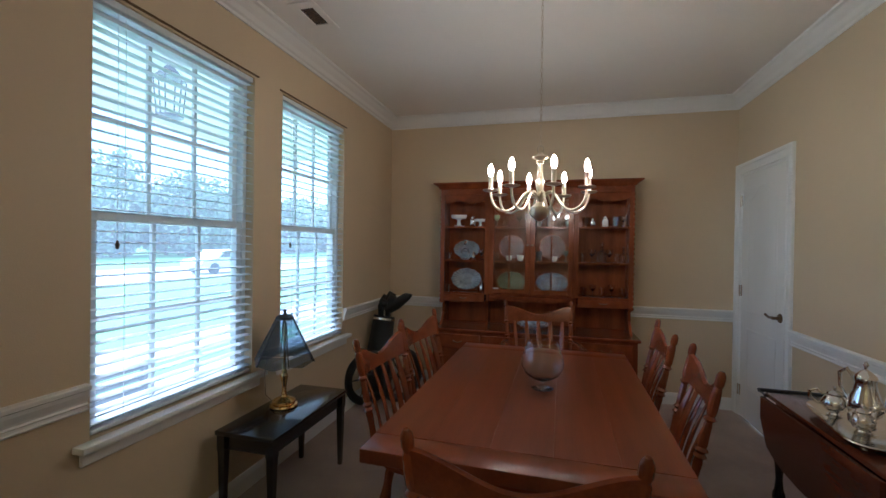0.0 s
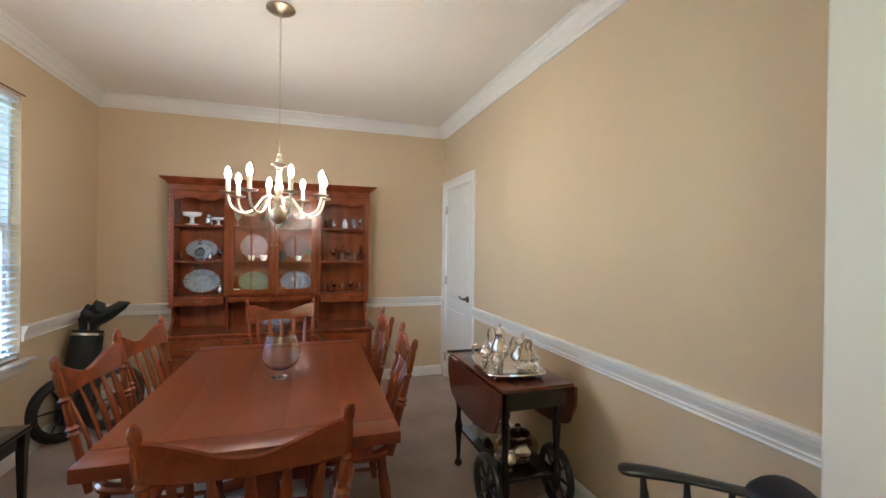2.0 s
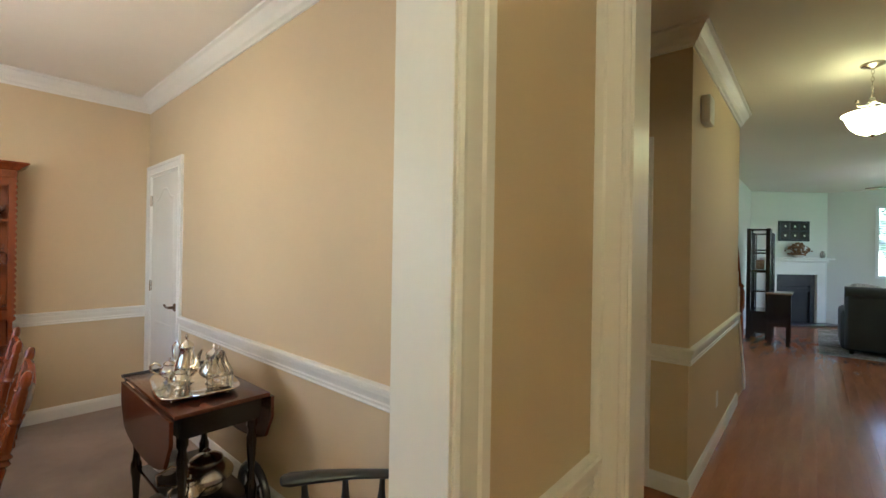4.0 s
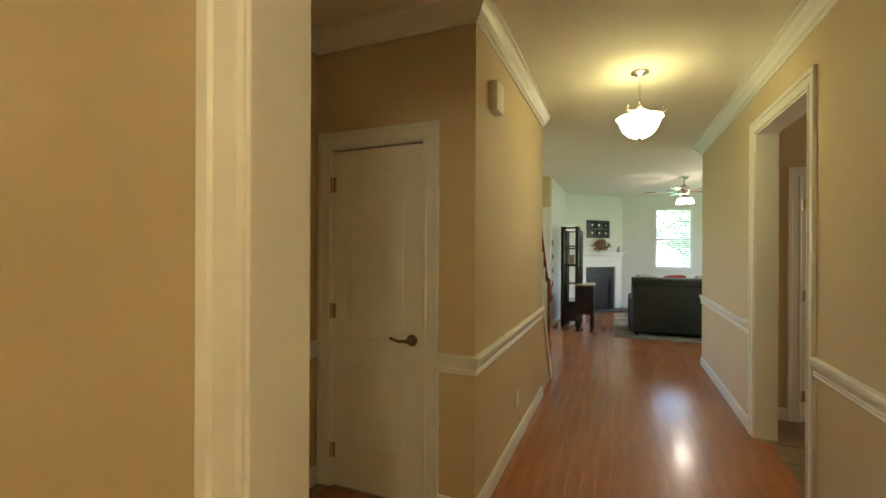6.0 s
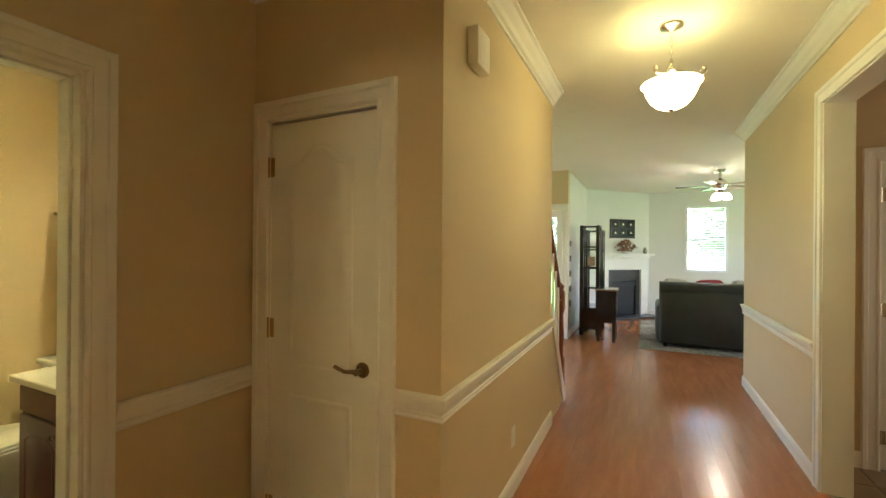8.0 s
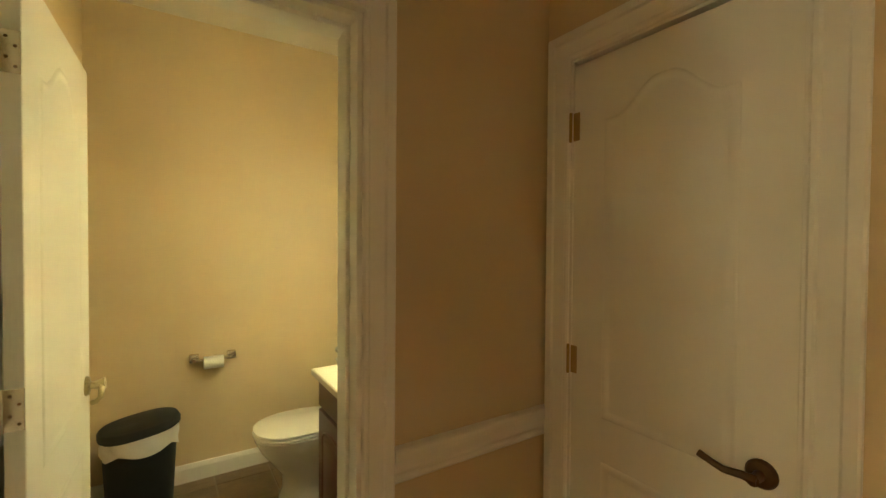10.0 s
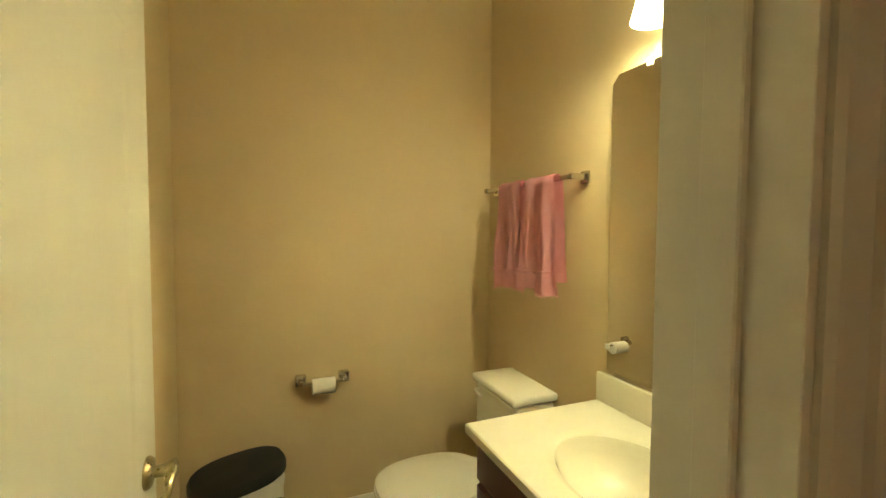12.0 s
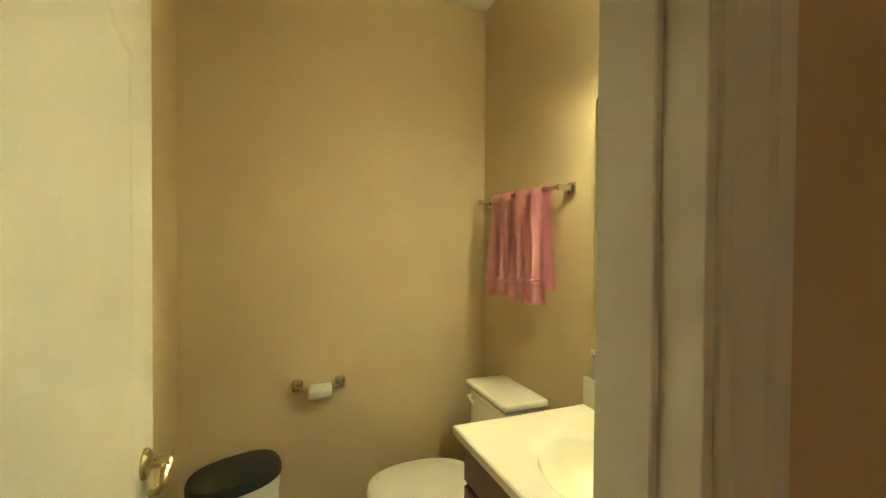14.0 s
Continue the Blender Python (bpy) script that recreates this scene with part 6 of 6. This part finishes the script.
sofa()
REDC = material("red_cushion_cloth", (0.30, 0.035, 0.035), 0.9, vary=0.2, scale=12, bump=0.3, bscale=200)
STRIPE = material("striped_cushion_cloth", (0.45, 0.43, 0.40), 0.9, vary=0.75, scale=16, stretch=(1, 6, 0.6), bump=0.3, bscale=200)
for y, m_, l_, rx_ in ((0.02, STRIPE, "black and white patterned cushion on the sofa", 8), (-0.42, REDC, "red cushion on the sofa", -4), (-0.86, STRIPE, "black and white patterned cushion on the sofa", 5)):
    bm = B()
    rings = []
    for s, d in ((0.2, -0.07), (0.7, -0.055), (0.93, -0.02), (0.93, 0.02), (0.7, 0.055), (0.2, 0.07)):
        rings.append([bm.verts.new((d, 0.21 * s * math.copysign(abs(math.cos(t)) ** 0.45, math.cos(t)), 0.21 * s * math.copysign(abs(math.sin(t)) ** 0.45, math.sin(t)))) for t in (2 * math.pi * k / 24 for k in range(24))])
    ring_faces(bm, rings)
    single("throw_cushion", bm, m_, l_, "cushion", "cushions on the sofa", m=pose(11.93, y, 0.82, rx_, -12, 0))
RUG = material("patterned_rug", (0.10, 0.085, 0.075), 0.95, vary=0.2, scale=3.0, second=(0.48, 0.44, 0.38), bump=0.5, bscale=200, fine=1.6)
single("area_rug", boxes((11.40, 14.2, -2.2, 0.52, 0.001, 0.012), bevel=0.004), RUG, "dark and cream patterned area rug under the sofa", "rug")


def tower(x, y, h, label):
    ob = thing("tower_shelf", label, "shelf", "dark tower shelves", (x, y, 0))
    for sx in (-0.14, 0.14):
        for sy in (-0.13, 0.13):
            part("post", boxes((sx - 0.03, sx + 0.03, sy - 0.03, sy + 0.03, 0, h), bevel=0.003), EBONY, ob)
    n = 6
    for k in range(n):
        z = 0.12 + (h - 0.14) * k / (n - 1)
        part("shelf", boxes((-0.16, 0.16, -0.15, 0.15, z - 0.012, z + 0.012), bevel=0.003), EBONY, ob)
        if k == 0:
            part("door_panel", boxes((-0.158, -0.140, -0.108, 0.108, z + 0.014, z + (h - 0.14) / (n - 1) - 0.014), bevel=0.003), EBONY, ob)
    return ob


tower(12.18, 1.29, 1.86, "tall dark wooden tower shelf against the white wall")
tower(12.62, 1.27, 1.80, "tall dark wooden tower shelf further along the white wall")
single("photo_frame", boxes((-0.008, 0.008, -0.06, 0.06, 0, 0.16), bevel=0.003), NICKEL, "small silver photo frame on the tower shelf", "photo frame", m=pose(12.10, 1.27, 1.173, 0, -8, 0))
et = thing("end_table", "dark wooden end table with a pale top beside the shelf", "table", at=(11.80, 1.00, 0))
part("top", boxes((-0.2, 0.24, -0.17, 0.16, 0.80, 0.83), bevel=0.005), NICKEL, et)
part("body", boxes((-0.18, 0.22, -0.15, 0.14, 0.30, 0.80), bevel=0.004), EBONY, et)
for x in (-0.15, 0.19):
    for y in (-0.12, 0.11):
        part("leg", boxes((x - 0.025, x + 0.025, y - 0.025, y + 0.025, 0, 0.30), bevel=0.003), EBONY, et)

fp = thing("fireplace", "white corner fireplace with mantel shelf and black firebox", "fireplace", at=(14.66, 0.92, 0), rz=-45)
# local x runs along the diagonal wall, front is -y
STONEBLK = material("black_slate_surround", (0.030, 0.032, 0.034), 0.3, vary=0.3, scale=6, coat=0.2)
part("mantel_shelf", boxes((-0.72, 0.72, -0.22, -0.004, 1.33, 1.37), bevel=0.006, seg=2), TRIM, fp)
part("shelf_moulding", boxes((-0.66, 0.66, -0.16, -0.004, 1.27, 1.33), bevel=0.02, seg=2), TRIM, fp)
part("frieze", boxes((-0.62, 0.62, -0.11, -0.004, 1.02, 1.27), bevel=0.004), TRIM, fp)
for s in (-1, 1):
    part("pilaster", boxes((s * 0.62, s * 0.44, -0.11, -0.004, 0.0, 1.02), bevel=0.004), TRIM, fp)
part("slate_surround", boxes((-0.44, -0.34, -0.06, -0.004, 0, 1.02), (0.34, 0.44, -0.06, -0.004, 0, 1.02), (-0.34, 0.34, -0.06, -0.004, 0.78, 1.02), bevel=0.002), STONEBLK, fp)
part("firebox", boxes((-0.34, 0.34, -0.02, -0.004, 0.0, 0.78)), BLACKPAINT, fp)
part("hood", boxes((-0.34, 0.34, -0.055, -0.02, 0.66, 0.74), bevel=0.004), BLACKPAINT, fp)
part("hearth", boxes((-0.66, 0.66, -0.45, -0.11, 0.001, 0.03), bevel=0.004), STONEBLK, fp)
pic = thing("framed_picture", "dark panelled picture hanging over the mantel", "picture", at=(14.66, 0.92, 1.92), rz=-45)
part("frame", boxes((-0.34, 0.34, -0.035, -0.004, -0.21, 0.21), bevel=0.006), BLACKPAINT, pic)
for i in range(3):
    for j in range(2):
        x, z = -0.21 + 0.21 * i, -0.095 + 0.19 * j
        part("panel", boxes((x - 0.08, x + 0.08, -0.041, -0.035, z - 0.07, z + 0.07), bevel=0.003), EBONY, pic)
        part("motif", lathe(B(), [(0.018, 0), (0.022, 0.004), (0.0, 0.008)], 8), NICKEL, pic, m=pose(x, -0.041, z, 90))
DRY = material("dried_flowers", (0.24, 0.12, 0.06), 0.8, vary=0.6, scale=30)
fl = thing("flower_arrangement", "dried flower arrangement in a low bowl on the mantel", "flowers", at=(14.60, 0.83, 1.3705), rz=-45)
part("bowl", lathe(B(), [(0.06, 0), (0.09, 0.03), (0.10, 0.05), (0.0, 0.05)], 18), CERAMIC, fl)
rnd = random.Random(5)
bm = B()
for _ in range(150):
    a, r, z = rnd.uniform(0, 6.28), rnd.uniform(0, 1) ** 0.5, rnd.uniform(0.05, 0.30)
    k = 1 - abs(z - 0.14) / 0.22
    p = Vector((math.cos(a) * r * 0.30 * k, math.sin(a) * r * 0.09 * k, z))
    q = bmesh.ops.create_icosphere(bm, subdivisions=1, radius=rnd.uniform(0.012, 0.028), matrix=Matrix.Translation(p))
part("blooms", bm, DRY, fl)
single("small_vase", lathe(B(), [(0.03, 0), (0.05, 0.04), (0.045, 0.09), (0.025, 0.12), (0.03, 0.14), (0.0, 0.14)], 16), STRIPE, "small patterned vase on the mantel end", "vase", m=pose(14.98, 0.45, 1.3705))

cf = thing("ceiling_fan", "ceiling fan with dark blades and lit glass shades", "fan", at=(12.5, -0.62, 0))
part("downrod", lathe(B(), [(0.07, 2.70), (0.075, 2.739), (0.0, 2.7395)], 18), NICKEL, cf)
part("motor", lathe(B(), [(0.03, 2.40), (0.09, 2.43), (0.11, 2.50), (0.08, 2.56), (0.02, 2.60), (0.018, 2.71)], 22), NICKEL, cf)
for i in range(5):
    a = 360 * i / 5 + 14
    part("blade", boxes((0.16, 0.62, -0.065, 0.065, 2.478, 2.486), bevel=0.003), DARKWOOD, cf, m=pose(0, 0, 0, 0, 0, a))
for i in range(3):
    a = 2 * math.pi * i / 3 + 0.6
    part("shade", lathe(B(), [(0.02, 2.36), (0.04, 2.335), (0.058, 2.285), (0.062, 2.265), (0.0, 2.265)][::-1], 18, (0.10 * math.cos(a), 0.10 * math.sin(a), 0)), FANGLASS, cf, "glowing glass fan shade")
part("light_kit", lathe(B(), [(0.02, 2.34), (0.06, 2.36), (0.05, 2.40), (0.0, 2.41)], 16), NICKEL, cf)
ld = tagged(new("door_glazed"), "white glazed back door with daylight beyond", "door", kind="structure")
part("door_frame", boxes((11.63, 11.67, 1.672, 1.76, 0.0, 2.09), (11.63, 11.67, 2.40, 2.488, 0.0, 2.09), (11.63, 11.67, 1.76, 2.40, 1.98, 2.09), (11.63, 11.67, 1.76, 2.40, 0.0, 0.24), bevel=0.003), TRIM, ld)
part("pane", boxes((11.648, 11.652, 1.76, 2.40, 0.24, 1.98)), PANE, ld).visible_shadow = False
hk = [0.55, 0.80, 1.05, 1.30, 1.55]
for z in hk:
    single("wall_plaque", boxes((-0.06, 0.06, -0.012, -0.0005, -0.05, 0.05), bevel=0.004), BLACKPAINT, "small dark plaque on the end of the white wall", "plaque", "plaques on the white wall", m=pose(11.84, 1.58, z))


# ---- outside ----
structure("ground", boxes((-200, 0.90, -200, 240, -0.45, -0.42)), GRASS, "green lawn before the house", "ground")
structure("ground_behind", boxes((0.90, 60, -60, -4.3, -0.45, -0.42), (0.90, 60, 5.5, 60, -0.45, -0.42), (15.5, 60, -4.3, 5.5, -0.45, -0.42)), GRASS, "lawn behind the house", "ground")
structure("porch_floor", boxes((-1.3, 0.96, -2.0, 6.0, -0.42, -0.10)), ASPHALT, "concrete porch floor", "porch")
structure("porch_roof", boxes((-0.66, 0.96, -2.0, 6.2, 2.56, 2.66)), TRIM, "white boarded porch ceiling", "porch")
structure("porch_fascia", boxes((-0.70, -0.66, -2.0, 6.2, 2.47, 2.70)), TRIM, "white porch fascia board", "porch")
structure("road", boxes((-24.0, -14.5, -200, 240, -0.42, -0.405)), ASPHALT, "pale asphalt street", "road")
structure("driveway", boxes((-14.5, -1.3, -6.0, -1.5, -0.42, -0.405)), ASPHALT, "pale concrete driveway", "road")
structure("pavement", boxes((-4.3, -2.9, -60, 60, -0.42, -0.40)), ASPHALT, "concrete garden path along the porch", "pavement")
ln = thing("porch_lantern", "hanging porch lantern with glass sides", "lantern", at=(0.35, 3.22, 0.27))
part("stem", tube(B(), [(0, 0, 2.289), (0, 0, 2.24)], 0.006, 6), BLACKPAINT, ln)
part("cap", lathe(B(), [(0.10, 2.20), (0.03, 2.28), (0.0, 2.31)], 6), BLACKPAINT, ln)
for i in range(6):
    a = 2 * math.pi * i / 6
    part("bar", tube(B(), [(0.095 * math.cos(a), 0.095 * math.sin(a), 2.20), (0.075 * math.cos(a), 0.075 * math.sin(a), 1.96)], 0.005, 6), BLACKPAINT, ln)
part("base", lathe(B(), [(0.0, 1.93), (0.08, 1.95), (0.08, 1.965), (0.0, 1.966)], 6), BLACKPAINT, ln)
pb = thing("porch_bench", "dark slatted porch bench outside the window", "bench", at=(0.30, 2.76, -0.10))
for k in range(5):
    part("seat_slat", boxes((-0.25 + k * 0.09, -0.18 + k * 0.09, -0.60, 0.60, 0.42, 0.445), bevel=0.004), BLACKPAINT, pb)
for k in range(4):
    part("back_slat", boxes((-0.30, -0.275, -0.60, 0.60, 0.52 + k * 0.10, 0.59 + k * 0.10), bevel=0.004), BLACKPAINT, pb)
for y in (-0.55, 0.55):
    part("leg_frame", boxes((-0.27, -0.23, y - 0.02, y + 0.02, 0, 0.92), (0.14, 0.18, y - 0.02, y + 0.02, 0, 0.60), (-0.23, 0.18, y - 0.02, y + 0.02, 0.58, 0.62), bevel=0.004), BLACKPAINT, pb)

pb.scale = (1, 1, 0.74)

CARP = material("silver_car_paint", (0.55, 0.57, 0.60), 0.25, 0.3, vary=0.05, scale=3, coat=0.6)
car = thing("parked_car", "silver car parked at the street", "car", at=(-16.6, 22.6, -0.405), rz=82)
bm = B()
prof = [(-2.2, 0.35), (-2.25, 0.60), (-2.1, 0.82), (-1.3, 0.92), (-0.75, 1.38), (0.65, 1.42), (1.35, 0.98), (2.05, 0.86), (2.2, 0.60), (2.15, 0.35)]
plate(bm, prof, 1.7, 'y')
part("body", bm, CARP, car)
for s in (-1, 1):
    part("side_window", plate(B(), [(-1.1, 0.95), (-0.68, 1.31), (0.58, 1.34), (1.1, 1.0)], 0.02, 'y', (0, s * 0.855, 0)), BLACKPAINT, car)
    for x in (-1.4, 1.4):
        w_ = part("wheel", lathe(B(), [(0.20, -0.10), (0.32, -0.09), (0.33, 0.0), (0.32, 0.09), (0.20, 0.10)], 20), BLACKPLASTIC, car, m=pose(x, s * 0.78, 0.33, 90))


def tree(x, y, h, seed):
    rnd = random.Random(seed)
    ob = thing("street_tree", "broad green leafy tree beyond the lawn", "tree", "trees along the street", (x, y, -0.42))
    bm = B()
    tube(bm, [(0, 0, 0), (0.05, 0, h * 0.2), (-0.05, 0.1, h * 0.5), (0.0, 0.05, h * 0.85)], [0.28, 0.2, 0.13, 0.04], 8)
    for k in range(7):
        a, z = rnd.uniform(0, 6.28), h * rnd.uniform(0.3, 0.7)
        l_ = h * rnd.uniform(0.18, 0.3)
        tube(bm, [(0, 0, z), (math.cos(a) * l_ * 0.5, math.sin(a) * l_ * 0.5, z + l_ * 0.3), (math.cos(a) * l_, math.sin(a) * l_, z + l_ * 0.7)], [0.09, 0.06, 0.02], 6)
    part("trunk", bm, BARK, ob)
    verts, faces = [], []
    for _ in range(4600):
        a, e, r = rnd.uniform(0, 6.28), rnd.uniform(-1.4, 1.57), rnd.uniform(0.45, 1.0) ** 0.6
        r *= 1 + 0.25 * math.sin(3 * a + seed) + 0.2 * math.sin(5 * e + seed)
        c = Vector((math.cos(a) * math.cos(e) * r * h * 0.44, math.sin(a) * math.cos(e) * r * h * 0.44, max(0.3, h * 0.48 + math.sin(e) * r * h * 0.44)))
        s = rnd.uniform(0.16, 0.40)
        u = Vector((rnd.gauss(0, 1), rnd.gauss(0, 1), rnd.gauss(0, 1))).normalized()
        v = u.orthogonal().normalized()
        n0 = len(verts)
        for p in (-u * s, v * s * 0.5, u * s, -v * s * 0.5):
            verts.append(c + p)
        faces.append((n0, n0 + 1, n0 + 2, n0 + 3))
    me = bpy.data.meshes.new("crown")
    me.from_pydata(verts, [], faces)
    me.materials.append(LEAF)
    o = new("crown", me)
    o.parent = ob
    return ob


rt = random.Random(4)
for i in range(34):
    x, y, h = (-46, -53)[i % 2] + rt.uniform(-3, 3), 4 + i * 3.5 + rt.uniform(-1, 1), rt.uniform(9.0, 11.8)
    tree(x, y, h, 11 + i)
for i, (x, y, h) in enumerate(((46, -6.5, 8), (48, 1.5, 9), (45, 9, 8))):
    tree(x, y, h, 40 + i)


# ---- boards and tiles underfoot ----
floor = tagged(new("floor_hall"), "polished reddish cherry plank floor", "floor", kind="structure")
PL, PW = 1.05, 0.0835
bm = B()
box(bm, 0.0002, PL - 0.0002, 0.0002, PW - 0.0002, -0.018, 0.0, bevel=0.0003)
plank_mesh = mesh_of("plank", bm, WOODFLOOR, None)
rest, count = B(), 0
rnd = random.Random(2)
yy = -0.60
while yy < 1.12:
    x = XW + 0.02 + rnd.uniform(0.2, PL)
    box(rest, XW - 0.02, x - 0.0003, yy + 0.0003, yy + PW - 0.0003, -0.018, 0.0)
    while x < 11.4:
        if 4.2 < x + PL and x < 10.2 and count < 290:
            o = new("plank", plank_mesh)
            o.parent = floor
            o.matrix_local = pose(x, yy, 0.0)
            count += 1
        else:
            box(rest, x + 0.0003, x + PL - 0.0003, yy + 0.0003, yy + PW - 0.0003, -0.018, 0.0)
        x += PL
    yy += PW
me = mesh_of("plank_field", rest, WOODFLOOR, None)
o = new("plank_field", me)
o.parent = floor
o["kind"] = "stuff"
structure("floor_living", boxes((11.3, 15.3, -4.0, 1.7, -0.05, -0.004), (7.9, 11.3, 1.12, 4.6, -0.05, -0.004), (11.3, 11.62, 1.7, 4.6, -0.05, -0.004), (10.0, 11.3, -4.0, -0.58, -0.05, -0.004), (4.46, 6.0, 1.12, 2.16, -0.05, -0.004)), WOODFLOOR, "polished reddish cherry plank floor", "floor")
tiles = tagged(new("floor_powder_room"), "brown stone tiled powder room floor", "floor", kind="structure")
part("grout_bed", boxes((BX0, BX1, 2.16, BY1, -0.05, -0.004)), GROUT, tiles)
bm = B()
box(bm, 0.003, 0.302, 0.003, 0.302, -0.012, 0.0, bevel=0.002)
tm = mesh_of("tile", bm, STONE, None)
for i in range(5):
    for k in range(7):
        o = new("tile", tm)
        o.parent = tiles
        o.matrix_local = pose(BX0 + i * 0.305, 2.16 + k * 0.305 - 0.09, -0.0005 + 0.0004 * ((i * 3 + k) % 3))
pt = tagged(new("floor_passage"), "brown stone tiled passage floor", "floor", kind="structure")
part("grout_bed", boxes((6.22, 8.30, -2.6, HR - 0.03, -0.05, -0.005)), GROUT, pt)
for i in range(7):
    for k in range(7):
        o = new("tile", tm)
        o.parent = pt
        o.matrix_local = pose(6.20 + i * 0.305, HR - 0.335 - 0.305 * k, -0.0004 + 0.0003 * ((i + 2 * k) % 3))
